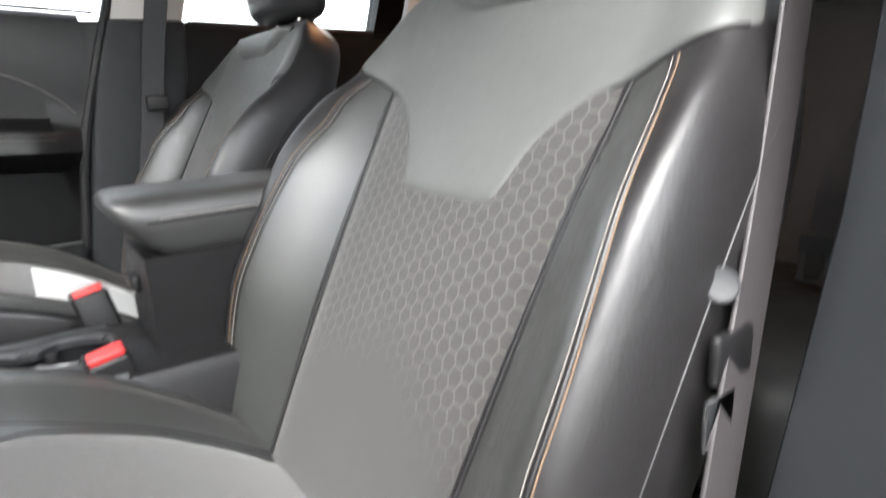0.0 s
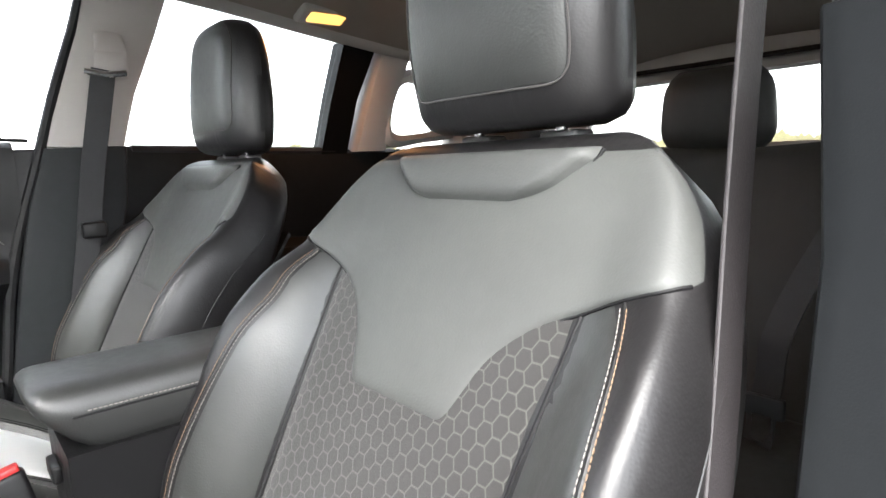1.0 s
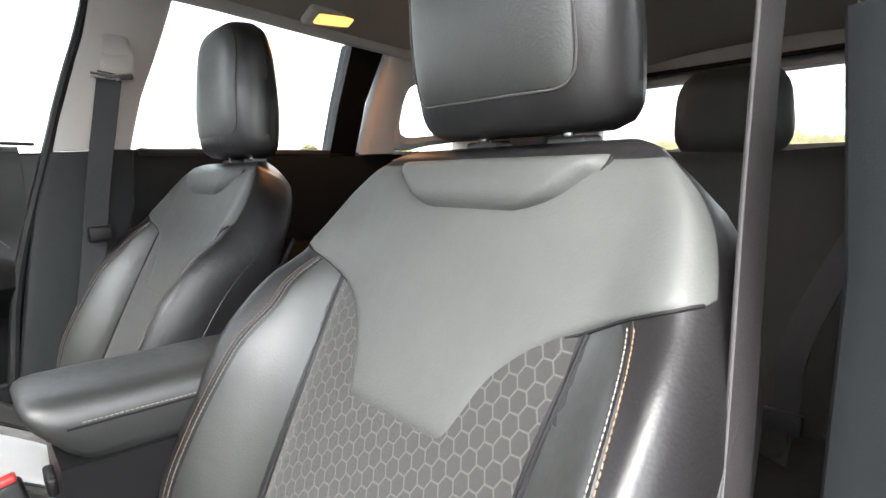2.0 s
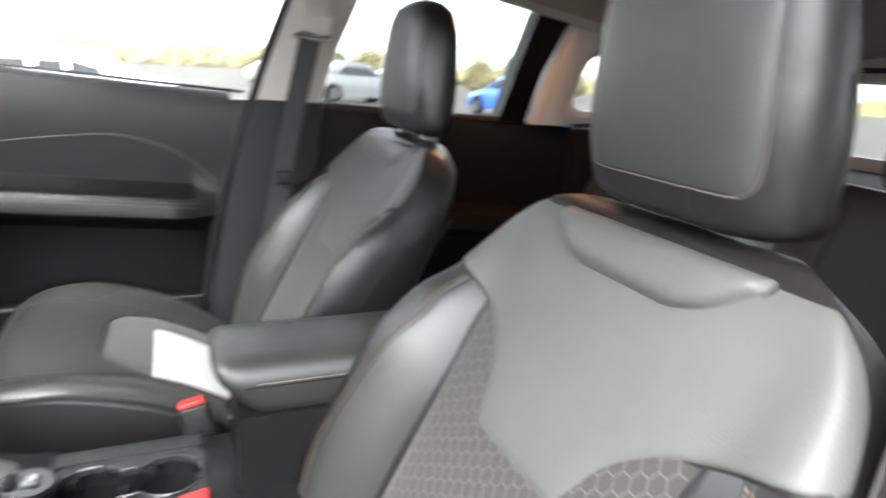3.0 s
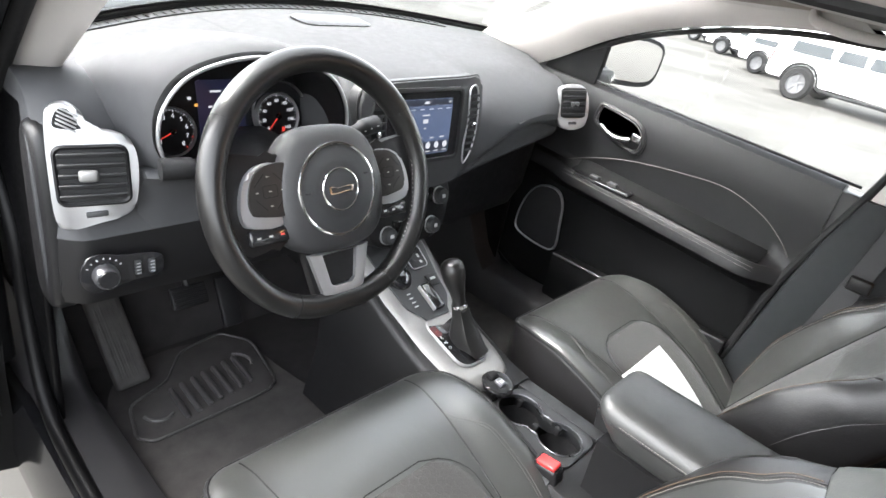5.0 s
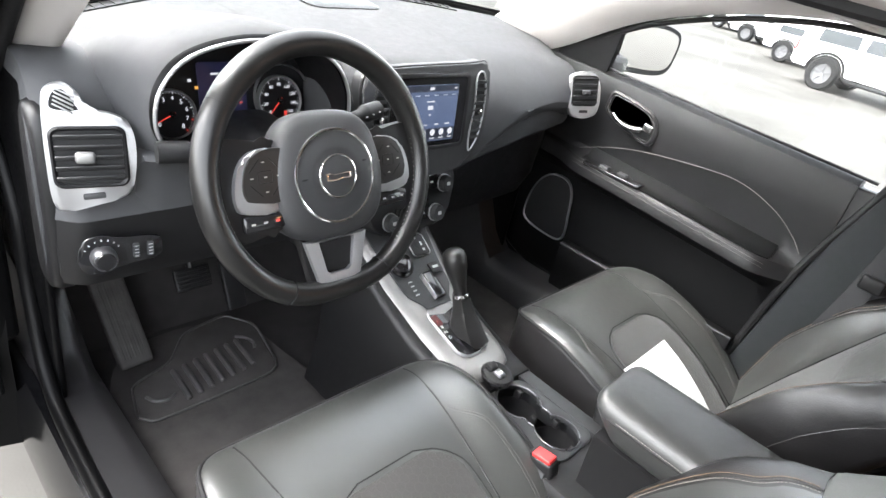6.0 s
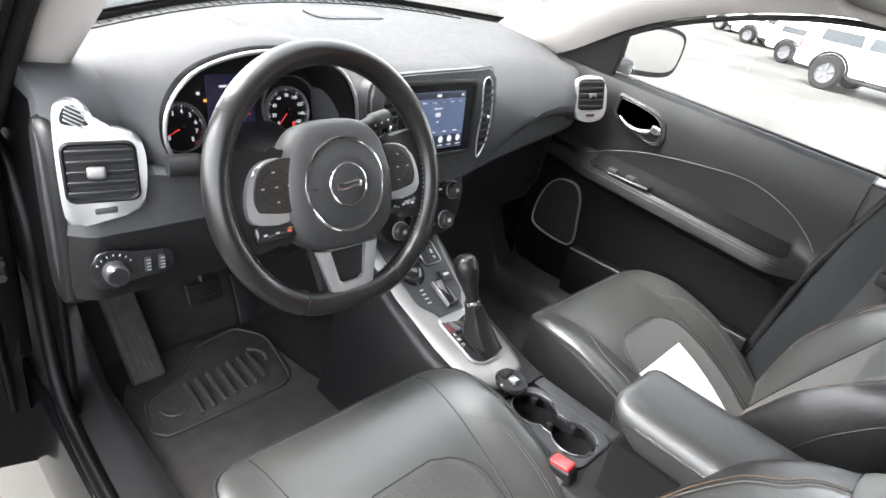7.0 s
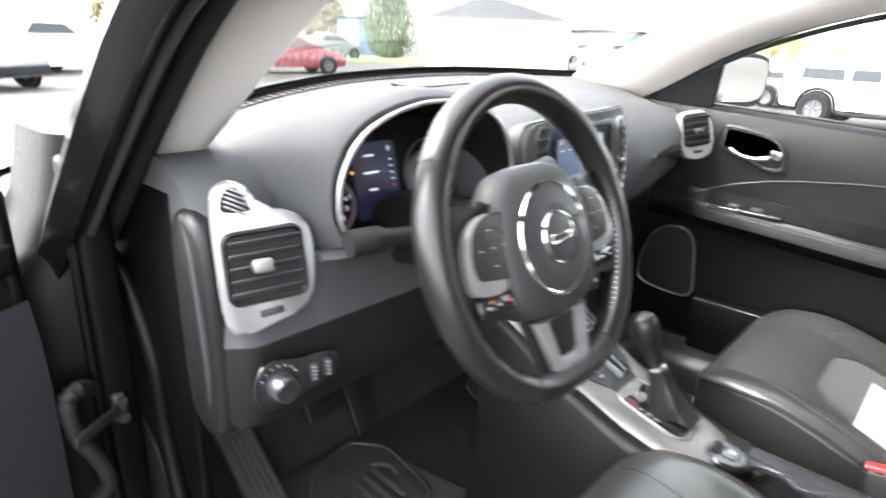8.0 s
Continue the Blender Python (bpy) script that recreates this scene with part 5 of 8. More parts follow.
def dial(dx, dy, r, marks, a0, a1, needle, label, small):
    m = CL @ Matrix.Translation((dx, dy, 0.004))
    d = part("dial", turned([(0.0, 0.0), (r * 1.02, 0.0), (r * 1.02, 0.002), (0.0, 0.002)], 40, m), DIAL_BLACK, cluster, label)
    part("dial_ring", ring_plate(circle(r * 1.10, 40), circle(r * 1.02, 40), 0.012, m @ Matrix.Translation((0, 0, 0.008))), SILVER, d)
    n = len(marks)
    for k, txt in enumerate(marks):
        a = radians(a0 + (a1 - a0) * k / (n - 1))
        tick = m @ Matrix.Translation((r * 0.93 * math.cos(a), r * 0.93 * math.sin(a), 0.0028)) @ pose(0, 0, 0, 0, 0, math.degrees(a))
        part("tick", rbox((r * 0.10, r * 0.03, 0.0006), (0, 0, 0), 0, 1, tick), WHITE_MARK if not (small and k >= 7) else RED_LIGHT, d)
        if txt:
            lettering("numeral", txt, r * (0.27 if small else 0.21), m @ Matrix.Translation((r * 0.70 * math.cos(a), r * 0.70 * math.sin(a), 0.0026)), WHITE_MARK, d)
    for k in range((n - 1) * 4 + 1):
        if k % 4:
            a = radians(a0 + (a1 - a0) * k / ((n - 1) * 4))
            part("minor_tick", rbox((r * 0.05, r * 0.014, 0.0005), (0, 0, 0), 0, 1, m @ Matrix.Translation((r * 0.95 * math.cos(a), r * 0.95 * math.sin(a), 0.0027)) @ pose(0, 0, 0, 0, 0, math.degrees(a))), WHITE_MARK, d)
    part("needle", plate([(-r * 0.15, r * 0.03), (-r * 0.15, -r * 0.03), (r * 0.85, -r * 0.008), (r * 0.85, r * 0.008)], 0.001, m @ Matrix.Translation((0, 0, 0.006)) @ pose(0, 0, 0, 0, 0, needle)), RED_LIGHT, d, "red needle")
    part("hub", turned([(0.0, 0.0), (r * 0.13, 0.0), (r * 0.12, 0.005), (0.0, 0.006)], 20, m @ Matrix.Translation((0, 0, 0.004))), GLOSS_BLACK, d)
    return d


dial(-0.102, -0.034, 0.038, ["0", "1", "2", "3", "4", "5", "6", "7", "8"], 215, -50, 205, "lit tachometer dial", True)
dial(0.102, -0.020, 0.042, ["0", "20", "40", "60", "80", "100", "120", "140", "160"], 225, -45, 228, "lit speedometer dial", False)
part("outer_ring", ring_plate(circle(0.060, 44), circle(0.0575, 44), 0.008, CL @ Matrix.Translation((0.110, -0.014, 0.010))), SILVER, cluster, "thin bright dial surround")
info = part("driver_display", plate(rrect(0.088, 0.115, 0.006, 3), 0.002, CL @ Matrix.Translation((-0.008, -0.008, 0.0045))), DISPLAY, cluster, "dim blue driver display")
lettering("gear_letter", "P", 0.012, CL @ Matrix.Translation((0.024, 0.036, 0.0048)), WHITE_MARK, info)
for k in range(5):
    part("text_bar", rbox((0.006, 0.0022, 0.0005), (0, 0, 0), 0, 1, CL @ Matrix.Translation((0.024, 0.020 - 0.010 * k, 0.0049))), WHITE_MARK if k < 4 else RED_LIGHT, info)
for k, w in enumerate((0.020, 0.030, 0.016)):
    part("text_bar", rbox((w, 0.0035, 0.0005), (0, 0, 0), 0, 1, CL @ Matrix.Translation((-0.018, 0.030 - 0.026 * k, 0.0049))), WHITE_MARK, info)
for dx, dy, mt in ((-0.067, 0.020, WHITE_MARK), (-0.056, 0.008, AMBER_LIGHT)):
    part("warning_lamp", rbox((0.006, 0.005, 0.0005), (0, 0, 0), 0, 1, CL @ Matrix.Translation((dx, dy, 0.0068))), mt, cluster)
part("warning_lamp", rbox((0.006, 0.009, 0.0006), (0, 0, 0), 0.001, 1, CL @ Matrix.Translation((0.112, -0.044, 0.008))), RED_LIGHT, cluster)

# ---- centre stack ----
stack = thing("centre_stack", "centre console stack with touchscreen, twin vents and heater controls", "centre stack")
ST_M = face_mat(0.002, 0.640, 1.050, 6, 0) @ Matrix.Diagonal((1.06, 1.06, 1, 1))
bz = spline([(-0.168, 0.090, 0), (-0.10, 0.103, 0), (0.10, 0.110, 0), (0.148, 0.112, 0), (0.162, 0.075, 0), (0.168, 0.0, 0), (0.150, -0.065, 0), (0.105, -0.105, 0), (0.0, -0.116, 0), (-0.11, -0.110, 0), (-0.158, -0.06, 0), (-0.170, 0.02, 0)], 5, True)
bez = [(p.x, p.y) for p in bz]
part("bezel", plate(bez, 0.04, ST_M, 0.008, 3), BEZEL, stack, "charcoal screen bezel")
part("bezel_edge", tube([ST_M @ Vector((p[0] * 1.004, p[1] * 1.004, -0.010)) for p in bez], 0.0035, 6, True), PLASTIC, stack)
part("screen_recess", plate(rrect(0.208, 0.138, 0.012, 4, -0.012, 0.018), 0.002, ST_M @ Matrix.Translation((0, 0, 0.0025)), 0.0), GLOSS_BLACK, stack)
part("recess_frame", ring_plate(rrect(0.222, 0.152, 0.014, 4, -0.012, 0.018), rrect(0.206, 0.136, 0.010, 4, -0.012, 0.018), 0.006, ST_M @ Matrix.Translation((0, 0, 0.007))), PLASTIC, stack)
SC = ST_M @ Matrix.Translation((-0.010, 0.016, 0.0032))
screen = part("touchscreen", plate(rrect(0.152, 0.112, 0.003, 2), 0.001, SC), BLUE_SCREEN, stack, "lit touchscreen with blue home page")
part("status_bar", rbox((0.150, 0.012, 0.0004), (0, 0, 0), 0, 1, SC @ Matrix.Translation((0, 0.049, 0.0006))), DARK_SCREEN, screen)
part("dock", rbox((0.150, 0.024, 0.0004), (0, 0, 0), 0, 1, SC @ Matrix.Translation((0, -0.042, 0.0006))), DARK_SCREEN, screen)
for k in range(6):
    part("app_icon", turned([(0.0, 0), (0.0068, 0), (0.0068, 0.0005), (0, 0.0005)], 16, SC @ Matrix.Translation((-0.062 + 0.025 * k, -0.038, 0.0008))), WHITE_MARK, screen)
    part("text_bar", rbox((0.014, 0.002, 0.0004), (0, 0, 0), 0, 1, SC @ Matrix.Translation((-0.062 + 0.025 * k, -0.050, 0.0009))), WHITE_MARK, screen)
    part("text_bar", rbox((0.012, 0.0018, 0.0004), (0, 0, 0), 0, 1, SC @ Matrix.Translation((-0.062 + 0.025 * k, 0.036, 0.0009))), ICON, screen)
for dx, dy, w, h in ((0.0, 0.049, 0.012, 0.005), (-0.066, 0.049, 0.008, 0.004), (0.066, 0.049, 0.006, 0.004), (0.0, 0.012, 0.014, 0.008), (0.0, 0.024, 0.022, 0.0025), (0.0, -0.002, 0.006, 0.003), (-0.045, -0.022, 0.010, 0.0025), (-0.012, -0.022, 0.016, 0.0025), (0.022, -0.022, 0.010, 0.0025), (0.052, -0.022, 0.012, 0.0025)):
    part("text_bar", rbox((w, h, 0.0004), (0, 0, 0), 0, 1, SC @ Matrix.Translation((dx, dy, 0.001))), WHITE_MARK, screen)
for s in (-1, 1):
    slot = spline([(s * 0.118, 0.086, 0), (s * 0.140, 0.090, 0), (s * 0.152, 0.03, 0), (s * 0.146, -0.035, 0), (s * 0.122, -0.072, 0), (s * 0.116, -0.03, 0), (s * 0.122, 0.02, 0)], 4, True)
    sv = part("stack_vent", plate([(p.x, p.y) for p in slot], 0.004, ST_M @ Matrix.Translation((0, 0, 0.0025))), RUBBER, stack, "tall narrow air vent")
    part("vent_edge", tube([ST_M @ Vector((p.x, p.y, 0.003)) for p in slot], 0.0022, 6, True), SILVER if s > 0 else PLASTIC_MID, sv)
    for k in range(9):
        part("vane", rbox((0.030, 0.009, 0.002), (0, 0, 0), 0.0008, 1, ST_M @ Matrix.Translation((s * (0.134 - 0.00012 * (k - 3) ** 2), 0.074 - 0.0145 * k, 0.005)) @ pose(0, 0, 0, 28, 0, 0)), PLASTIC_MID, sv)
    part("vane_tab", turned([(0, 0), (0.006, 0), (0.006, 0.006), (0, 0.007)], 14, ST_M @ Matrix.Translation((s * 0.136, 0.012, 0.005))), CHROME, sv)
# heater panel below
HV = face_mat(0.004, 0.655, 0.862, 16, 0)
heater = part("heater_panel", plate([(p.x, p.y) for p in spline([(-0.128, 0.058, 0), (0.0, 0.064, 0), (0.128, 0.060, 0), (0.132, 0.0, 0), (0.095, -0.068, 0), (0.0, -0.075, 0), (-0.095, -0.068, 0), (-0.132, 0.0, 0)], 5, True)], 0.05, HV, 0.006), PLASTIC, stack, "black heater control panel with three knobs")
part("button_strip", plate(rrect(0.165, 0.036, 0.012, 4, 0, 0.030), 0.004, HV @ Matrix.Translation((0, 0, 0.004)), 0.001), GLOSS_BLACK, heater)
part("hazard_icon", plate([(-0.009, -0.007), (0.009, -0.007), (0, 0.008)], 0.001, HV @ Matrix.Translation((0.0, 0.030, 0.0052))), RED_LIGHT, heater, "red hazard triangle")
for dx in (-0.055, -0.030, 0.032, 0.058):
    part("icon", rbox((0.010, 0.004, 0.0008), (0, 0, 0), 0, 1, HV @ Matrix.Translation((dx, 0.030, 0.0050))), ICON, heater)
part("button_block", plate(rrect(0.100, 0.050, 0.010, 4, 0.0, -0.028), 0.004, HV @ Matrix.Translation((0, 0, 0.004)), 0.001), GLOSS_BLACK, heater)
for j in range(2):
    for k in range(3):
        part("icon", rbox((0.010, 0.004, 0.0008), (0, 0, 0), 0, 1, HV @ Matrix.Translation((-0.030 + 0.030 * k, -0.018 - 0.022 * j, 0.0050))), ICON, heater)
for dx, dy in ((-0.100, 0.022), (0.100, 0.022), (-0.070, -0.044), (0.070, -0.044)):
    kn = part("rotary_knob", turned([(0, 0), (0.020, 0), (0.0195, 0.012), (0.017, 0.018), (0.0, 0.018)], 26, HV @ Matrix.Translation((dx, dy, 0.002))), PLASTIC_MID, heater, "black rotary knob with bright ring")
    part("knob_ring", ring_plate(circle(0.0215, 26), circle(0.0185, 26), 0.004, HV @ Matrix.Translation((dx, dy, 0.006))), SILVER, kn)
    part("knob_icon", rbox((0.010, 0.008, 0.001), (0, 0, 0), 0, 1, HV @ Matrix.Translation((dx, dy, 0.0203))), ICON, kn)

# ---- centre console ----
console = thing("centre_console", "dark centre console with silver shifter surround and cup holders", "centre console")
CX = -0.022   # the console stands a little towards the driver
CON = [(-0.45, 0.585), (0.0, 0.595), (0.20, 0.600), (0.31, 0.612), (0.45, 0.650), (0.56, 0.700), (0.68, 0.775), (0.74, 0.81)]
rings = []
for y in span(0.74, 0.29, 16) + [0.276, 0.274] + span(0.25, 0.09, 4) + [0.078, 0.076] + span(0.05, -0.45, 10):
    z, w = lerp_table(CON, y) - (0.072 if 0.077 < y < 0.275 else 0), 0.112 + 0.012 * smooth(0.35, 0.70, y)
    rings.append([(CX + u, y, v) for u, v in ((w + 0.03, 0.33), (w, 0.48), (w, z - 0.022), (w - 0.008, z - 0.006), (w - 0.022, z), (-w + 0.022, z), (-w + 0.008, z - 0.006), (-w, z - 0.022), (-w, 0.48), (-w - 0.03, 0.33))])
console_body = part("console_body", loft(rings), PLASTIC, console)


def on_console(x, y, up=0.0):
    return Vector((CX + x, y, soft_table(CON, y) + up))


def console_mat(x, y, up=0.0):
    slope = math.degrees(math.atan2(lerp_table(CON, y + 0.02) - lerp_table(CON, y - 0.02), 0.04))
    return Matrix.Translation(on_console(x, y, up)) @ pose(0, 0, 0, slope, 0, 0)


for sx in (-1, 1):
    part("tray_cheek", loft([[(CX + sx * u, y, v) for u, v in ((0.064, 0.603), (0.064, 0.54), (0.112, 0.50), (0.112, 0.582), (0.104, 0.598), (0.090, 0.603))] for y in (0.276, 0.077)]), PLASTIC_MID, console_body)


TRW = [(0.300, 0.026), (0.307, 0.054), (0.325, 0.070), (0.37, 0.083), (0.46, 0.088), (0.60, 0.100), (0.70, 0.108)]
rows = []
for y in span(0.300, 0.70, 26):
    w = soft_table(TRW, y)
    rows.append([on_console(-w - 0.006, y, -0.012), on_console(-w, y, 0.006), on_console(-w * 0.8, y, 0.014), on_console(0, y, 0.016), on_console(w * 0.8, y, 0.014), on_console(w, y, 0.006), on_console(w + 0.006, y, -0.012)])
trim = part("shifter_surround", loft(rows), CONSOLE_TRIM, console, "satin silver shifter surround", sharp=60)
inlay = part("upper_inlay", skin_mesh(lambda u, y: on_console(u * (0.066 + 0.022 * smooth(0.5, 0.7, y)) * (0.55 + 0.45 * smooth(0.484, 0.53, y)), y, 0.0185), span(-1, 1, 13), span(0.484, 0.690, 18), 0.004), PLASTIC_MID, console, "charcoal switch panel ahead of the shifter")
part("usb_port", plate(rrect(0.050, 0.056, 0.010, 4), 0.003, console_mat(0.034, 0.615, 0.0245), 0.001), PLASTIC, inlay)
part("usb_ring", ring_plate(rrect(0.053, 0.059, 0.011, 4), rrect(0.049, 0.055, 0.009, 4), 0.003, console_mat(0.034, 0.615, 0.026)), SILVER, inlay)
for dx, dy, w, h in ((-0.006, 0.0, 0.010, 0.018), (0.010, 0.002, 0.005, 0.010), (0.010, -0.014, 0.006, 0.006), (-0.004, 0.019, 0.014, 0.004)):
    part("port_icon", rbox((w, h, 0.001), (0, 0, 0), 0, 1, console_mat(0.034, 0.615, 0.0252) @ Matrix.Translation((dx, dy, 0))), ICON if h < 0.015 else RUBBER, inlay)
knob_t = part("terrain_knob", turned([(0, 0), (0.031, 0), (0.031, 0.004), (0.026, 0.006), (0.025, 0.014), (0.020, 0.018), (0, 0.018)], 32, console_mat(-0.038, 0.588, 0.020)), GLOSS_BLACK, inlay, "black terrain selector knob")
part("knob_icon", rbox((0.014, 0.010, 0.001), (0, 0, 0), 0, 1, console_mat(-0.038, 0.588, 0.0385)), ICON, knob_t)
part("socket_cover", rbox((0.032, 0.030, 0.006), (0, 0, 0), 0.003, 2, console_mat(0.046, 0.560, 0.024)), PLASTIC, inlay)
part("icon", rbox((0.016, 0.006, 0.0008), (0, 0, 0), 0, 1, console_mat(0.046, 0.560, 0.0275)), ICON, inlay)
part("rocker", rbox((0.030, 0.070, 0.014), (0, 0, 0), 0.006, 3, console_mat(0.014, 0.524, 0.026)), GLOSS_BLACK, inlay)
part("rocker_edge", rbox((0.003, 0.066, 0.012), (0, 0, 0), 0.001, 1, console_mat(-0.004, 0.524, 0.026)), SILVER, inlay)
for k in range(4):
    part("icon", rbox((0.010, 0.0030, 0.0008), (0, 0, 0), 0, 1, console_mat(-0.040, 0.548 - 0.010 * k, 0.0215)), ICON, inlay)
SH = console_mat(0.0, 0.422, 0.019)
gate = part("shifter_gate", plate(rrect(0.088, 0.142, 0.028, 6), 0.004, SH, 0.001), GLOSS_BLACK, console, "gloss black shifter gate with lit gear letters")
part("gate_ring", ring_plate(rrect(0.096, 0.150, 0.032, 6), rrect(0.086, 0.140, 0.027, 6), 0.006, SH @ Matrix.Translation((0, 0, 0.002))), SILVER, gate)
for k, ch in enumerate("PRND"):
    lettering("gear_letter", ch, 0.011, SH @ Matrix.Translation((-0.034, 0.030 - 0.015 * k, 0.0008)), RED_LIGHT if k == 0 else ICON, gate)
# Dull red plate stands in for the glow of the lit letters.
part("gear_glow_patch", plate(rrect(0.020, 0.030, 0.006, 3), 0.0006, SH @ Matrix.Translation((-0.034, 0.034, 0.0004))), surface("red_glow_plate", (0.05, 0.004, 0.004), 0.4), gate)
# shift lever: boot, shaft and knob
lever_t = thing("gear_lever", "black leather automatic gear lever with gaiter", "gear lever")
foot, top = on_console(0.013, 0.398, 0.02), Vector((-0.030, 0.470, 0.818))
axis = (top - foot)
rows = []
for t, w, d in ((0.0, 0.031, 0.047), (0.08, 0.028, 0.039), (0.18, 0.027, 0.032), (0.30, 0.021, 0.024), (0.40, 0.018, 0.020), (0.50, 0.016, 0.018)):
    c = foot + axis * t
    rows.append([c + Vector((w * math.copysign(abs(math.cos(a)) ** 0.6, math.cos(a)) * (1 + 0.05 * math.sin(5 * a)), d * math.copysign(abs(math.sin(a)) ** 0.6, math.sin(a)), 0.004 * math.sin(4 * a))) for a in [2 * math.pi * k / 28 for k in range(28)]])
part("gaiter", loft(rows), WHEEL_LEATHER, lever_t, "wrinkled black leather gaiter")
ax_m = Matrix.Translation(foot) @ axis.to_track_quat("Z", "Y").to_matrix().to_4x4()
L = axis.length
part("collar", turned([(0.013, L * 0.48), (0.017, L * 0.49), (0.017, L * 0.53), (0.013, L * 0.54)], 24, ax_m), CHROME, lever_t, "chrome collar")
part("lever_knob", turned([(0.0, L * 0.53), (0.0135, L * 0.535), (0.015, L * 0.62), (0.019, L * 0.74), (0.0245, L * 0.86), (0.0265, L * 0.96), (0.024, L * 1.04), (0.016, L * 1.085), (0.0, L * 1.10)], 28, ax_m), WHEEL_LEATHER, lever_t, "smooth black shift knob", sharp=60)
# parking brake pod
pod = part("parking_brake_switch", turned([(0, 0), (0.036, 0), (0.0355, 0.006), (0.031, 0.010), (0.0, 0.010)], 30, console_mat(0.0, 0.292, 0.011)), GLOSS_BLACK, console, "black parking brake switch pod")
part("brake_lever", rbox((0.020, 0.022, 0.012), (0, 0, 0), 0.004, 3, console_mat(0.0, 0.286, 0.021)), KNOB, pod)
part("lever_slot", rbox((0.022, 0.016, 0.012), (0, 0, 0), 0.003, 2, console_mat(0.0, 0.309, 0.022)), RUBBER, pod)
part("icon", rbox((0.010, 0.008, 0.001), (0, 0, 0), 0, 1, console_mat(0.0, 0.284, 0.0275)), ICON, pod)
# cup holders: a tray with two deep wells
wells, rim_o = [], []
for k in range(72):   # one opening shaped like an eight, in a tray with rounded corners
    a = 2 * math.pi * k / 72
    d = Vector((math.cos(a), math.sin(a)))
    r_well = max(d.y * c + math.sqrt(max(rc * rc - (d.x * c) ** 2, 0)) if rc > abs(d.x * c) else 0 for c, rc in ((0.050, 0.047), (-0.048, 0.0455)))
    wells.append(d * max(r_well, 0.0305))
    rim_o.append(Vector((math.copysign(0.066 * abs(d.x) ** 0.35, d.x), math.copysign(0.1005 * abs(d.y) ** 0.35, d.y))))
cup = part("cup_holder", ring_plate([tuple(p) for p in rim_o], [tuple(p) for p in wells], 0.010, Matrix.Translation((CX, 0.173, 0.604))), PLASTIC_MID, console, "double cup holder tray with two joined wells")
part("well_edge", tube([(CX + p.x, 0.173 + p.y, 0.6045) for p in wells], 0.0014, 6, True), KNOB, cup)
for yc, rc in ((0.222, 0.046), (0.124, 0.0445)):
    part("cup_well", turned([(rc, 0.575), (rc - 0.002, 0.56), (rc - 0.005, 0.535), (rc - 0.008, 0.531), (0.001, 0.531)], 32, Matrix.Translation((CX, yc, 0)), False), RUBBER, cup)
    for a in (0.6, 2.7, 4.7):
        part("cup_finger", rbox((0.012, 0.014, 0.020), (0, 0, 0), 0.004, 2, Matrix.Translation((CX + (rc - 0.004) * math.cos(a), yc + (rc - 0.004) * math.sin(a), 0.588))), RUBBER, cup)
# armrest bin
box = []
for y in span(0.035, -0.29, 10):
    box.append([(CX * 0.5 + 0.072, y, 0.59), (CX * 0.5 + 0.082, y, 0.718), (CX * 0.5 - 0.082, y, 0.718), (CX * 0.5 - 0.072, y, 0.59)])
part("armrest_bin", loft(box), PLASTIC, console)
part("bin_latch", rbox((0.05, 0.012, 0.022), (0.0, 0.040, 0.672), 0.004), PLASTIC, console)
arm = thing("armrest", "padded black leather centre armrest with stitched edge", "armrest")
ARM = [(0.0, 0.776), (0.045, 0.776), (0.066, 0.772), (0.078, 0.764), (0.083, 0.752), (0.084, 0.744), (0.082, 0.730), (0.079, 0.712), (0.074, 0.698), (0.064, 0.690), (0.0, 0.688)]
rows = []
for t in [0.0, 0.012, 0.03, 0.055, 0.09, 0.14] + span(0.2, 0.85, 14) + [0.90, 0.94, 0.97, 0.99, 1.0]:
    e = min(t, 1 - t)
    k = math.sqrt(max(1 - (1 - min(e / 0.09, 1)) ** 2, 0))
    w, half = 0.80 + 0.20 * k, 0.35 + 0.65 * k
    ring = []
    for sx, prof in ((1, ARM), (-1, ARM[-2:0:-1])):
        for u, z in prof:
            zz = 0.742 + (z - 0.742) * half
            ring.append((sx * u * w - 0.008, 0.078 - 0.380 * t + 0.75 * (zz - 0.776) * (1 - t), zz + 0.018))
    rows.append(ring)
part("armrest_pad", loft(rows), HEAD_LEATHER, arm, sharp=60)
for s in (1, -1):
    part("stitching", dashes([(s * 0.0845 - 0.008, y, 0.7655) for y in span(0.01, -0.26, 30)], 0.0009), THREAD_PALE, arm)
    part("edge_seam", tube([(s * 0.0835 - 0.008, y, 0.761) for y in span(0.025, -0.27, 12)], 0.0016, 6), RUBBER, arm)

# ---- steering wheel ----
wheel = thing("steering_wheel", "worn black leather three-spoke steering wheel with silver accents", "steering wheel")
TILT_W = 21.0
WM = Matrix.Translation((-0.372, 0.486, 1.048)) @ pose(0, 0, 0, 90 - TILT_W, 0, 0)   # x right, y up the wheel, z to the driver


def wpart(name, bm, material, parent=wheel, label="", sharp=40):
    low = name == "hub_pad" or parent.name.startswith("hub_pad")
    bmesh.ops.transform(bm, matrix=WM @ Matrix.Translation((0, -0.002, -0.011) if low else (0, 0, 0)), verts=bm.verts)
    return part(name, bm, material, parent, label, sharp)


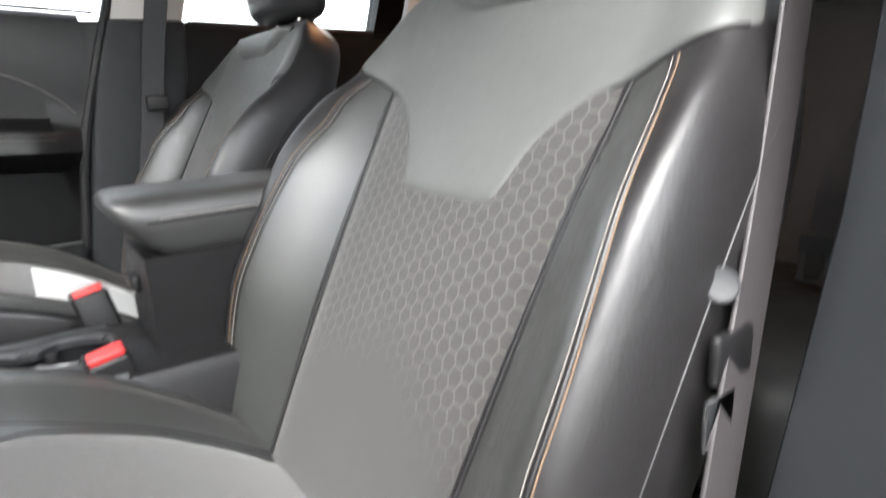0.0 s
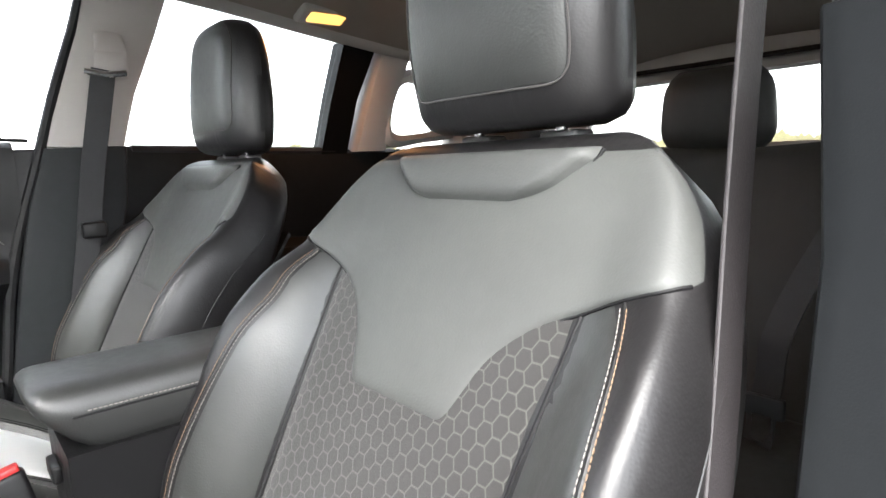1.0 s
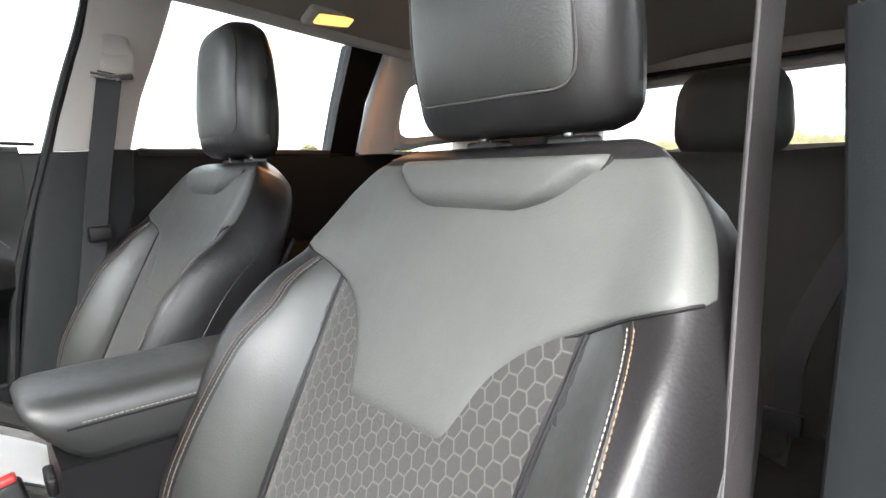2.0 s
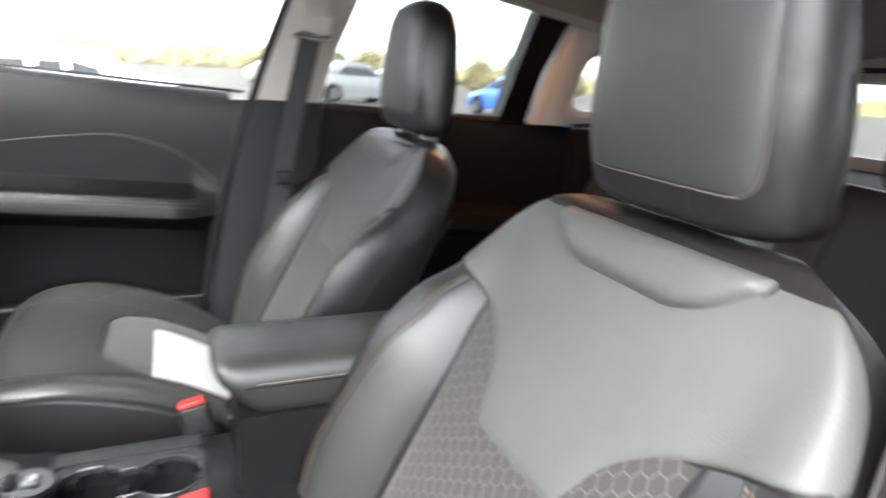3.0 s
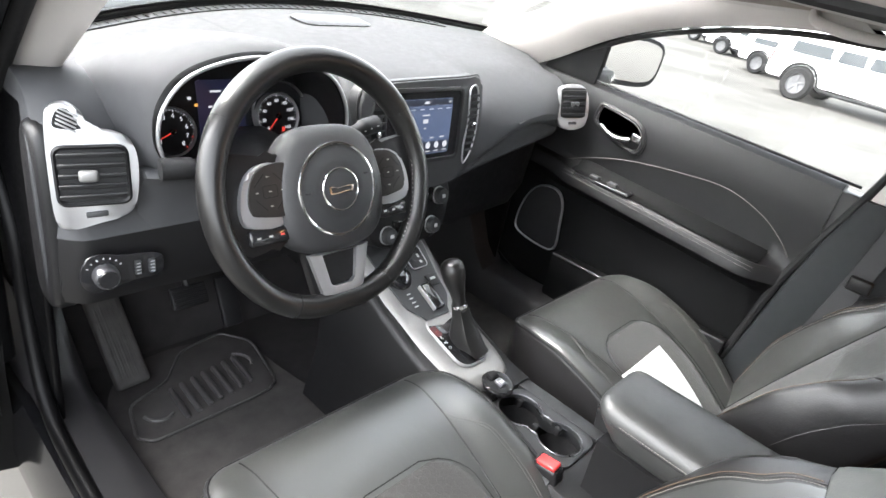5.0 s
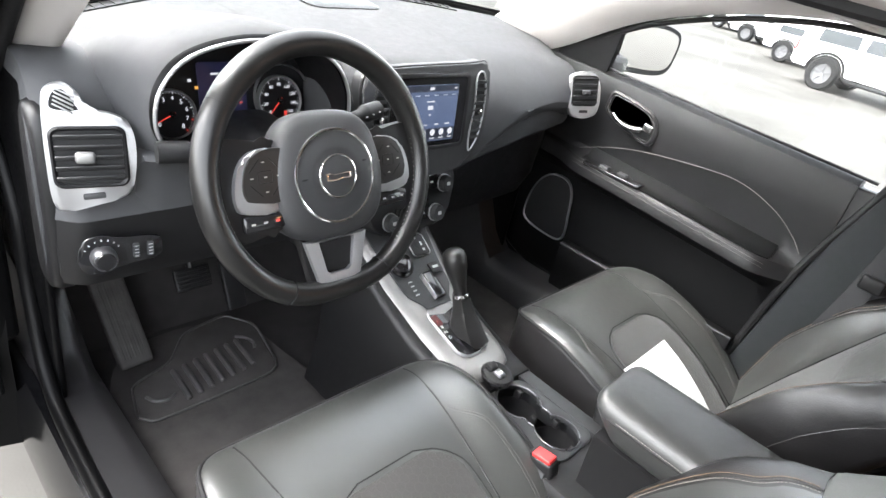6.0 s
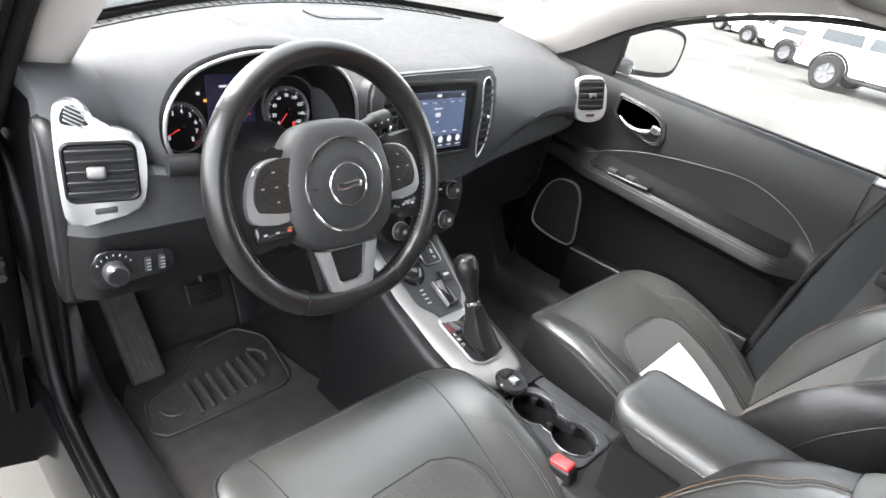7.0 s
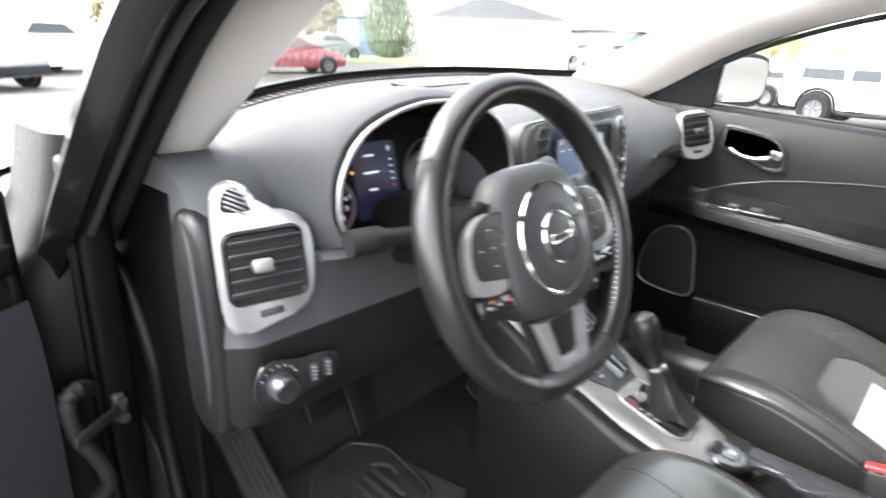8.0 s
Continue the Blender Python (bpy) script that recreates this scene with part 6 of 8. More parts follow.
R = 0.193
rings = []
for k in range(97):
    a = 2 * math.pi * k / 96
    bot = math.exp(-((a - 1.5 * math.pi) / 0.35) ** 2)
    fat = 0.0182 + 0.0016 * (math.exp(-((a - 0.9) / 0.5) ** 2) + math.exp(-((a - (math.pi - 0.9)) / 0.5) ** 2))
    rr = R - 0.010 * bot
    rings.append([(math.cos(a) * (rr + fat * math.cos(b)), math.sin(a) * (rr + fat * math.cos(b)), 1.12 * fat * math.sin(b) + 0.004) for b in [2 * math.pi * j / 20 for j in range(20)]])
bm = loft(rings[:-1] + [rings[0]], True, False)
bmesh.ops.remove_doubles(bm, verts=bm.verts, dist=1e-6)
rim = wpart("rim", bm, WHEEL_LEATHER, label="worn black leather rim", sharp=0)
for a in (35, 145, 242, 298):
    a = radians(a)
    wpart("rim_seam", tube([(math.cos(a) * (R + 0.0190 * math.cos(b)) - (0.010 * math.exp(-((a - 1.5 * math.pi) / 0.35) ** 2)) * math.cos(a), math.sin(a) * (R + 0.0190 * math.cos(b)) - (0.010 * math.exp(-((a - 1.5 * math.pi) / 0.35) ** 2)) * math.sin(a), 0.0212 * math.sin(b) + 0.004) for b in [2 * math.pi * j / 20 for j in range(20)]], 0.0009, 5, True), RUBBER, rim)
for a0, a1 in ((-48, 20), (160, 228)):
    wpart("rim_stitching", dashes([((R - 0.0165) * math.cos(radians(a)), (R - 0.0165) * math.sin(radians(a)), 0.010) for a in span(a0, a1, 50)], 0.0014, 0.005, 0.003), ICON, rim)
# hub pad
hub_o = spline([(-0.084, 0.058, 0), (-0.054, 0.096, 0), (0.0, 0.104, 0), (0.054, 0.096, 0), (0.084, 0.058, 0), (0.096, -0.006, 0), (0.086, -0.066, 0), (0.056, -0.097, 0), (0.0, -0.106, 0), (-0.056, -0.097, 0), (-0.086, -0.066, 0), (-0.096, -0.006, 0)], 4, True)
rows = [[(p.x * k * 1.07, p.y * k * 0.95, z) for p in hub_o] for k, z in ((0.98, -0.012), (1.0, 0.004), (0.995, 0.014), (0.96, 0.026), (0.88, 0.034), (0.72, 0.039), (0.5, 0.041), (0.25, 0.042))]
hub = wpart("hub_pad", loft(rows), AIRBAG, label="charcoal airbag cover", sharp=60)
wpart("hub_ring", tube([(0.070 * math.cos(a), 0.070 * math.sin(a), 0.0388) for a in [2 * math.pi * k / 56 for k in range(56)]], 0.0026, 8, True), CHROME, hub, "chrome ring")
wpart("hub_dish", turned([(0.067, 0.0390), (0.060, 0.0412), (0.050, 0.0416), (0.045, 0.0435), (0.041, 0.0428), (0.0, 0.0430)], 44), PLASTIC_MID, hub)
wpart("badge", turned([(0.0315, 0.042), (0.0315, 0.0448), (0.028, 0.0462), (0.0, 0.0465)], 36), PLASTIC_MID, hub, "round centre badge")
wpart("badge_ring", tube([(0.0325 * math.cos(a), 0.0325 * math.sin(a), 0.0452) for a in [2 * math.pi * k / 40 for k in range(40)]], 0.0016, 8, True), CHROME, hub, "chrome ring")
emblem = [(-0.022, -0.006), (-0.014, -0.007), (-0.004, -0.0065), (0.008, -0.0045), (0.021, -0.005), (0.023, 0.004), (0.014, 0.005), (0.002, 0.0035), (-0.010, 0.003), (-0.017, 0.006), (-0.023, 0.005)]
wpart("logo_bar", ring_plate(emblem, [(p[0] * 0.86, p[1] * 0.62) for p in emblem], 0.0012, Matrix.Translation((0, 0, 0.0475))), CHROME, hub, "plain chrome emblem outline")
wpart("slot", rbox((0.010, 0.003, 0.002), (-0.056, 0.0, 0.0412), 0.0008, 1), RUBBER, hub)
wpart("slot", rbox((0.010, 0.003, 0.002), (0.055, 0.018, 0.0412), 0.0008, 1), RUBBER, hub)
# side spokes: grey arms that run into the rim, a dark button pad in a bright bent frame, phone keys below
for s in (-1, 1):
    flip = (lambda o: o) if s > 0 else (lambda o: o[::-1])
    sp = spline([(0.060, 0.056, 0), (0.104, 0.058, 0), (0.150, 0.066, 0), (0.186, 0.064, 0), (0.190, 0.020, 0), (0.184, -0.040, 0), (0.168, -0.078, 0), (0.140, -0.080, 0), (0.104, -0.072, 0), (0.060, -0.060, 0)], 4, True)
    spoke = wpart("spoke", plate(flip([(s * p.x, p.y) for p in sp]), 0.026, Matrix.Translation((0, 0, 0.006)), 0.008, 3), PLASTIC, label="black spoke running into the rim")
    frame_o = spline([(0.088, 0.040, 0), (0.120, 0.048, 0), (0.144, 0.034, 0), (0.157, 0.004, 0), (0.158, -0.026, 0), (0.144, -0.039, 0), (0.088, -0.037, 0)], 4, True)
    wpart("pod_frame", plate(flip([(s * p.x, p.y) for p in frame_o]), 0.012, Matrix.Translation((0, 0, 0.0155)), 0.004, 3), SILVER, spoke, "bright bent frame round the keys")
    pad_o = spline([(0.078, 0.043, 0), (0.116, 0.046, 0), (0.137, 0.032, 0), (0.147, 0.004, 0), (0.145, -0.016, 0), (0.132, -0.024, 0), (0.078, -0.024, 0)], 4, True)
    pod_k = wpart("button_pad", plate(flip([(s * p.x, p.y) for p in pad_o]), 0.004, Matrix.Translation((0, 0, 0.0190)), 0.0015, 2), BUTTON, spoke, "dark brown button pad")
    for dx, dy in ((0.112, 0.010), (0.114, 0.031), (0.112, -0.011), (0.092, 0.010), (0.133, 0.010)):
        wpart("icon", rbox((0.0045, 0.0018, 0.0006), (s * dx, dy, 0.0193), 0, 1), PRINT, pod_k)
    for dx, dy, ang in ((0.096, 0.027, -45), (0.128, 0.027, 45), (0.096, -0.008, 45), (0.128, -0.008, -45)):
        wpart("button_gap", rbox((0.024, 0.0014, 0.0006), (0, 0, 0), 0, 1, Matrix.Translation((s * dx, dy, 0.0192)) @ pose(0, 0, 0, 0, 0, -ang * s)), RUBBER, pod_k)
    wpart("centre_button", ring_plate(rrect(0.024, 0.018, 0.003, 3, s * 0.112, 0.010), rrect(0.0218, 0.0158, 0.0025, 3, s * 0.112, 0.010), 0.001, Matrix.Translation((0, 0, 0.0196))), RUBBER, pod_k)
    low = wpart("phone_buttons", rbox((0.066, 0.025, 0.012), (s * 0.119, -0.054, 0.0100), 0.008, 3), GLOSS_BLACK, spoke)
    for k in range(3):
        wpart("icon", rbox((0.006, 0.0028, 0.0006), (s * (0.100 + 0.019 * k), -0.054, 0.0162), 0, 1), ICON_RED if (s < 0 and k == 0) else PRINT, low)
# lower forked spoke
fork_o = [(-0.058, -0.098), (0.058, -0.098), (0.040, -0.164), (0.028, -0.178), (-0.028, -0.178), (-0.040, -0.164)]
wpart("lower_spoke_back", plate([(-0.064, -0.085), (-0.046, -0.184), (0.046, -0.184), (0.064, -0.085)], 0.014, Matrix.Translation((0, 0, 0.004)), 0.004, 2), PLASTIC)
wpart("lower_spoke", ring_plate(fork_o, [(-0.034, -0.102), (0.034, -0.102), (0.024, -0.150), (0.016, -0.156), (-0.016, -0.156), (-0.024, -0.150)], 0.014, Matrix.Translation((0, 0, 0.016))), SILVER, label="satin silver forked lower spoke")
wpart("spoke_gap", plate([(-0.033, -0.100), (-0.024, -0.150), (0.024, -0.150), (0.033, -0.100)], 0.002, Matrix.Translation((0, 0, 0.006))), RUBBER)
# column shroud and stalks
column = thing("steering_column", "black steering column shroud with two stalks", "steering column")
rows = []
for t in span(0, 1, 8):
    c = Vector((-0.374, 0.515 + 0.22 * t, 1.03 - 0.02 * t))
    w, h = 0.052 + 0.012 * t, 0.042 + 0.012 * t
    rows.append([c + Vector((w * math.copysign(abs(math.cos(a)) ** 0.6, math.cos(a)), 0, h * math.copysign(abs(math.sin(a)) ** 0.6, math.sin(a)))) for a in [2 * math.pi * k / 24 for k in range(24)]])
part("shroud", loft(rows), PLASTIC, column)
stalk = spline([(-0.42, 0.585, 1.040), (-0.48, 0.600, 1.047), (-0.53, 0.613, 1.050), (-0.572, 0.622, 1.050)], 6)
part("stalk", tube(stalk, [0.009] * 6 + [0.0125] * 6 + [0.017] * 7, 14), RUBBER, column, "black indicator stalk")
stalk2 = spline([(-0.33, 0.585, 1.060), (-0.27, 0.590, 1.082), (-0.22, 0.596, 1.095), (-0.185, 0.600, 1.10)], 6)
wiper = part("stalk", tube(stalk2, [0.009] * 6 + [0.012] * 6 + [0.0165] * 7, 14), PLASTIC, column, "black wiper stalk with printed marks")
for k in range(4):
    part("icon", rbox((0.0035, 0.0008, 0.0022), (-0.240 + 0.014 * k, 0.5785, 1.092 + 0.004 * k), 0, 1), ICON, wiper)

# ---- floor: mat, pedals, sill, kick panels ----
mat_o = spline([(-0.60, 0.48, 0), (-0.60, 0.80, 0), (-0.52, 1.02, 0), (-0.36, 1.07, 0), (-0.20, 1.02, 0), (-0.17, 0.90, 0), (-0.16, 0.50, 0)], 6, True)
floor_mat = tagged(part("floor_mat", plate([(p.x, p.y) for p in mat_o], 0.010, Matrix.Translation((0, 0, 0.342)), 0.003), MAT), "black carpeted floor mat with a ribbed heel pad", "floor mat")
HEEL_O = [(-0.553, 0.812), (-0.528, 0.915), (-0.425, 0.950), (-0.352, 1.040), (-0.228, 1.066), (-0.172, 0.990), (-0.208, 0.792), (-0.525, 0.782)]
corners = []
for k, p in enumerate(HEEL_O):   # every corner cut with a short curve
    a, b = Vector(HEEL_O[k - 1]).lerp(Vector(p), 0.80), Vector(p).lerp(Vector(HEEL_O[(k + 1) % len(HEEL_O)]), 0.20)
    corners += [a.lerp(Vector(p), t).lerp(Vector(p).lerp(b, t), t) for t in (0.0, 0.33, 0.67, 1.0)]
heel = part("heel_pad", plate([(p.x, p.y) for p in corners][::-1], 0.004, Matrix.Translation((0, 0, 0.3455)), 0.0015), MAT, floor_mat, "moulded rubber heel pad")
part("pad_edge", tube([(p.x, p.y, 0.3465) for p in corners], 0.0032, 8, True), HEEL, heel)
for k in range(7):
    c = Matrix.Translation((-0.434 + 0.0300 * k, 0.864 + 0.0055 * k, 0.3465)) @ pose(0, 0, 0, 0, 0, -3)
    part("rib", rbox((0.013, 0.112, 0.016), (0, 0, 0), 0.005, 3, c), HEEL, heel)
part("toe_crescent", tube(spline([(-0.515, 0.865, 0.3465), (-0.503, 0.840, 0.3480), (-0.480, 0.832, 0.3480), (-0.458, 0.842, 0.3465)], 5), 0.0045, 6), HEEL, heel)
part("toe_crescent", tube(spline([(-0.245, 0.965, 0.3465), (-0.226, 0.948, 0.3480), (-0.216, 0.922, 0.3480), (-0.224, 0.900, 0.3465)], 5), 0.0045, 6), HEEL, heel)
for y in (0.575,):
    part("mat_anchor", turned([(0, 0), (0.024, 0), (0.022, 0.006), (0.010, 0.008), (0, 0.006)], 20, Matrix.Translation((-0.508, y, 0.342))), STEEL, floor_mat)
tagged(part("floor_mat", plate([(p.x, p.y) for p in spline([(0.16, 0.44, 0), (0.16, 1.0, 0), (0.36, 1.06, 0), (0.58, 1.0, 0), (0.60, 0.44, 0)], 6, True)], 0.010, Matrix.Translation((0, 0, 0.342)), 0.003), MAT), "black carpeted passenger floor mat", "floor mat")
pedal = thing("brake_pedal", "rubber-faced brake pedal under the dashboard", "pedal")
pb = part("pedal_pad", rbox((0.09, 0.055, 0.014), (0, 0, 0), 0.005, 3, Matrix.Translation((-0.335, 1.02, 0.53)) @ pose(0, 0, 0, 58, 0, 0)), RUBBER, pedal)
for k in range(5):
    part("tread", rbox((0.080, 0.005, 0.004), (0, 0, 0), 0.001, 1, Matrix.Translation((-0.335, 1.02, 0.53)) @ pose(0, 0, 0, 58, 0, 0) @ Matrix.Translation((0, -0.020 + 0.010 * k, 0.008))), PLASTIC, pb)
part("pedal_arm", tube([(-0.335, 1.03, 0.54), (-0.335, 1.10, 0.66), (-0.335, 1.12, 0.80)], 0.010, 8), PLASTIC, pedal)
gas = thing("accelerator_pedal", "slim black accelerator pedal", "pedal")
part("pedal_pad", rbox((0.055, 0.14, 0.016), (0, 0, 0), 0.006, 3, Matrix.Translation((-0.205, 1.06, 0.45)) @ pose(0, 0, 0, 62, 0, 0)), RUBBER, gas)
rest = thing("footrest", "worn grey rubber dead pedal on the toe board", "footrest")
FR = Matrix.Translation((-0.500, 1.045, 0.44)) @ pose(0, 0, 0, 46, 0, 4)
rest_pad = part("pad", rbox((0.078, 0.23, 0.03), (0, 0, 0), 0.010, 3, FR), FOOT_PAD, rest)
for k in range(5):
    part("rib", rbox((0.005, 0.19, 0.002), (0, 0, 0), 0.0009, 1, FR @ Matrix.Translation((-0.026 + 0.013 * k, 0, 0.0152))), FOOT_PAD, rest_pad)
for s, side in ((1, "right"), (-1, "left")):
    inn, rise = (0.0, 0.84) if s > 0 else (0.045, 0.90)   # the open side's sill stands further in
    kick = [[(s * (0.605 - 0.5 * inn), y, 0.33), (s * (0.615 - 0.5 * inn), y, 0.41), (s * (0.635 - 0.4 * inn), y, 0.432 + 0.20 * smooth(rise, rise + 0.14, y)), (s * (0.655 - 0.5 * inn), y, 0.440 + 0.20 * smooth(rise, rise + 0.14, y)), (s * (0.735 - inn), y, 0.45 + 0.20 * smooth(rise, rise + 0.14, y)), (s * (0.755 - inn), y, 0.33)] for y in span(-0.05, 1.15, 24)]
    tagged(part(f"scuff_plate_{side}", loft(kick), SILL), "charcoal plastic door sill trim, scuffed", "sill trim", kind="structure")
    sill = [[(s * (a - inn), y, b) for a, b in ((0.735, 0.40), (0.745, 0.428), (0.765, 0.425), (0.782, 0.39), (0.79, 0.30), (0.78, 0.20), (0.735, 0.20))] for y in span(1.10, -1.2, 12)]
    tagged(part(f"body_sill_{side}", loft(sill), BLACK_PAINT), "black painted body sill", "sill", kind="structure")
    jamb = [[(s * xi, y0, z), (s * xi, 1.22, z), (s * xo, 1.22, z), (s * xo, y0 + 0.06, z), (s * (0.24 * xi + 0.76 * xo), y0 + 0.03, z), (s * (0.6 * xi + 0.4 * xo), y0 + 0.02, z)] for xi, xo, y0, z in ((0.735, 0.90, 0.96, 0.25), (0.735, 0.90, 0.97, 0.50), (0.718, 0.90, 0.99, 0.80), (0.707, 0.88, 1.008, 0.92), (0.702, 0.81, 1.015, 0.98), (0.700, 0.775, 1.02, 1.04), (0.695, 0.750, 1.03, 1.14))]
    tagged(part(f"wall_hinge_{side}", loft(jamb), JAMB), "black painted hinge pillar", "pillar", kind="structure")
    strip = spline([(0.742, 0.2, 0.445), (0.742, 0.70, 0.445), (0.745, 0.92, 0.55), (0.745, 0.97, 0.80), (0.742, 0.94, 1.05), (0.74, 0.90, 1.13)] if s > 0 else [(-0.699, 0.2, 0.445), (-0.699, 0.70, 0.445), (-0.698, 0.86, 0.50), (-0.692, 0.935, 0.66), (-0.688, 0.96, 0.80), (-0.692, 1.01, 0.91), (-0.704, 1.055, 0.965)], 7)
    tagged(part(f"sill_seal_{side}", tube(strip, 0.015, 10), JAMB), "black rubber seal round the door opening", "weatherstrip", kind="structure")
    fender = [[(s * x, y, z) for x, y, z in ((0.84, 1.12, 0.98), (0.90, 1.12, 0.88), (0.92, 1.12, 0.3), (0.80, 1.14, 0.3))], [(s * x, y, z) for x, y, z in ((0.84, 2.0, 0.98), (0.90, 2.0, 0.88), (0.92, 2.0, 0.3), (0.80, 2.0, 0.3))]]
    tagged(part(f"front_wing_{side}", loft(fender), BLACK_PAINT), "black painted front wing", "wing", kind="structure")
    rearside = [[(s * x, y, z) for x, z in ((0.80, 1.06), (0.88, 0.98), (0.90, 0.7), (0.88, 0.3), (0.80, 0.3))] for y in ((0.86, -1.9) if s > 0 else (-0.60, -1.9))]
    tagged(part(f"body_side_{side}", loft(rearside), BLACK_PAINT), "black painted outer body side", "body side", kind="structure")

foot = join(rbox((0.014, 0.26, 0.66), (-0.678, 0.972, 0.76), 0.006), rbox((0.05, 0.06, 0.60), (-0.735, 1.005, 0.82), 0.012))
tagged(part("pillar_foot_left", foot, JAMB), "black inner panel at the foot of the front pillar", "pillar", kind="structure")
foot = rbox((0.014, 0.36, 0.74), (0.712, 1.03, 0.66), 0.006)
tagged(part("pillar_foot_right", foot, JAMB), "black inner panel at the foot of the front pillar", "pillar", kind="structure")
for x, y, top in ((-0.765, 0.975, 1.03), (-0.832, 0.992, 0.90)):
    tagged(part("jamb_seal", tube(spline([(x, y - 0.03, 0.42), (x, y + 0.002, 0.60), (x, y + 0.010, 0.80), (x + 0.003, y + 0.015, top)], 6), 0.008, 8), JAMB), "thin black rubber strip on the hinge pillar", "weatherstrip", kind="structure")

# ---- seat belts ----
def webbing(points, width, normal_hint, material, parent, name="webbing", thick=0.0016):
    pts = spline(points, 10)
    rings = []
    for i, p in enumerate(pts):
        t = (pts[min(i + 1, len(pts) - 1)] - pts[max(i - 1, 0)]).normalized()
        side = t.cross(Vector(normal_hint)).normalized()
        n = side.cross(t).normalized()
        rings.append([p + side * a * width / 2 + n * b * thick for a, b in ((-1, 0.3), (-0.97, 1), (0.97, 1), (1, 0.3), (1, -0.3), (0.97, -1), (-0.97, -1), (-1, -0.3))])
    return part(name, loft(rings), material, parent, sharp=50)


belt_d = thing("driver_seat_belt", "grey woven driver seat belt hanging beside the seat", "seat belt", "front seat belts")
webbing([(-0.672, -0.335, 1.34), (-0.655, -0.335, 1.22), (-0.648, -0.325, 1.02), (-0.662, -0.28, 0.85), (-0.685, -0.21, 0.70), (-0.70, -0.15, 0.52), (-0.70, -0.13, 0.42)], 0.046, (-0.995, -0.10, 0.1), WEB_GREY, belt_d)
part("belt_guide", rbox((0.03, 0.055, 0.075), (-0.675, -0.345, 1.36), 0.012, 3), LIGHT_TRIM, belt_d)
tong = part("latch_plate", rbox((0.008, 0.042, 0.034), (-0.681, -0.208, 0.728), 0.005, 3), PLASTIC, belt_d, "grey latch plate on the webbing")
part("tongue", rbox((0.003, 0.030, 0.034), (-0.687, -0.188, 0.692), 0.001, 2), CHROME, tong, "chrome buckle tongue")
part("stop_button", turned([(0, 0), (0.0095, 0), (0.0112, 0.002), (0.0112, 0.006), (0.0095, 0.0075), (0.006, 0.0062), (0.0, 0.0066)], 28, Matrix.Translation((-0.672, -0.205, 0.772)) @ Vector((-0.62, 0.70, 0.34)).to_track_quat("Z", "Y").to_matrix().to_4x4()), PLASTIC_MID, belt_d, "round grey belt stop")
part("lower_anchor", rbox((0.014, 0.05, 0.06), (-0.703, -0.125, 0.42), 0.006), PLASTIC, belt_d)

belt_r = thing("rear_seat_belt", "dark rear seat belt with a chrome tongue beside the bench", "seat belt")
webbing([(-0.600, -0.98, 1.06), (-0.555, -0.82, 0.90), (-0.525, -0.735, 0.78), (-0.518, -0.72, 0.70), (-0.51, -0.71, 0.62)], 0.044, (0.3, 0.95, 0.2), WEB_DARK, belt_r)
part("latch_plate", rbox((0.052, 0.012, 0.030), (-0.518, -0.712, 0.675), 0.004, 2), PLASTIC_MID, belt_r)
part("tongue", rbox((0.026, 0.004, 0.040), (-0.516, -0.708, 0.645), 0.001, 1), CHROME, belt_r, "chrome buckle tongue")

belt_p = thing("passenger_seat_belt", "black passenger seat belt against the centre pillar", "seat belt", "front seat belts")
webbing([(0.652, -0.205, 1.245), (0.668, -0.19, 1.16), (0.690, -0.165, 1.02), (0.700, -0.14, 0.86), (0.695, -0.11, 0.70), (0.69, -0.08, 0.45)], 0.048, (-1, 0, 0.15), WEB_DARK, belt_p)
guide = part("belt_guide", loft([[(0.668 - 0.020 * math.sin(math.pi * t), -0.222 + 0.036 * math.cos(a) * (1 - 0.25 * t), 1.235 + 0.095 * t + 0.012 * math.sin(a)) for a in [2 * math.pi * k / 16 for k in range(16)]] for t in span(0, 1, 7)]), LIGHT_TRIM, belt_p, "pale grey belt guide loop")
part("guide_bar", tube([(0.640, -0.245, 1.238), (0.636, -0.205, 1.232), (0.640, -0.165, 1.238)], 0.007, 8), CHROME, belt_p)
part("belt_stop", rbox((0.02, 0.05, 0.035), (0.690, -0.155, 0.90), 0.006), PLASTIC, belt_p)

for bx, by, bz, lab in ((-0.112, 0.095, 0.622, "black seat belt buckle with red button beside the driver seat"), (0.098, 0.090, 0.645, "black seat belt buckle with red button beside the passenger seat")):
    bk = thing("seat_belt_buckle", lab, "buckle", "seat belt buckles", at=(bx, by, bz))
    bk.rotation_euler = (radians(-12), radians(-8 if bx < 0 else 8), 0)
    part("buckle_body", rbox((0.030, 0.048, 0.085), (0, 0, -0.045), 0.006, 3), PLASTIC, bk)
    part("release_button", rbox((0.024, 0.040, 0.010), (0, 0, 0.0), 0.003, 3), RED, bk, "red release button")
    part("slot", rbox((0.026, 0.006, 0.006), (0, 0.021, 0.001), 0.001, 1), RUBBER, bk)
    part("stalk", rbox((0.014, 0.032, 0.16), (0, 0, -0.15), 0.004, 2), PLASTIC, bk)

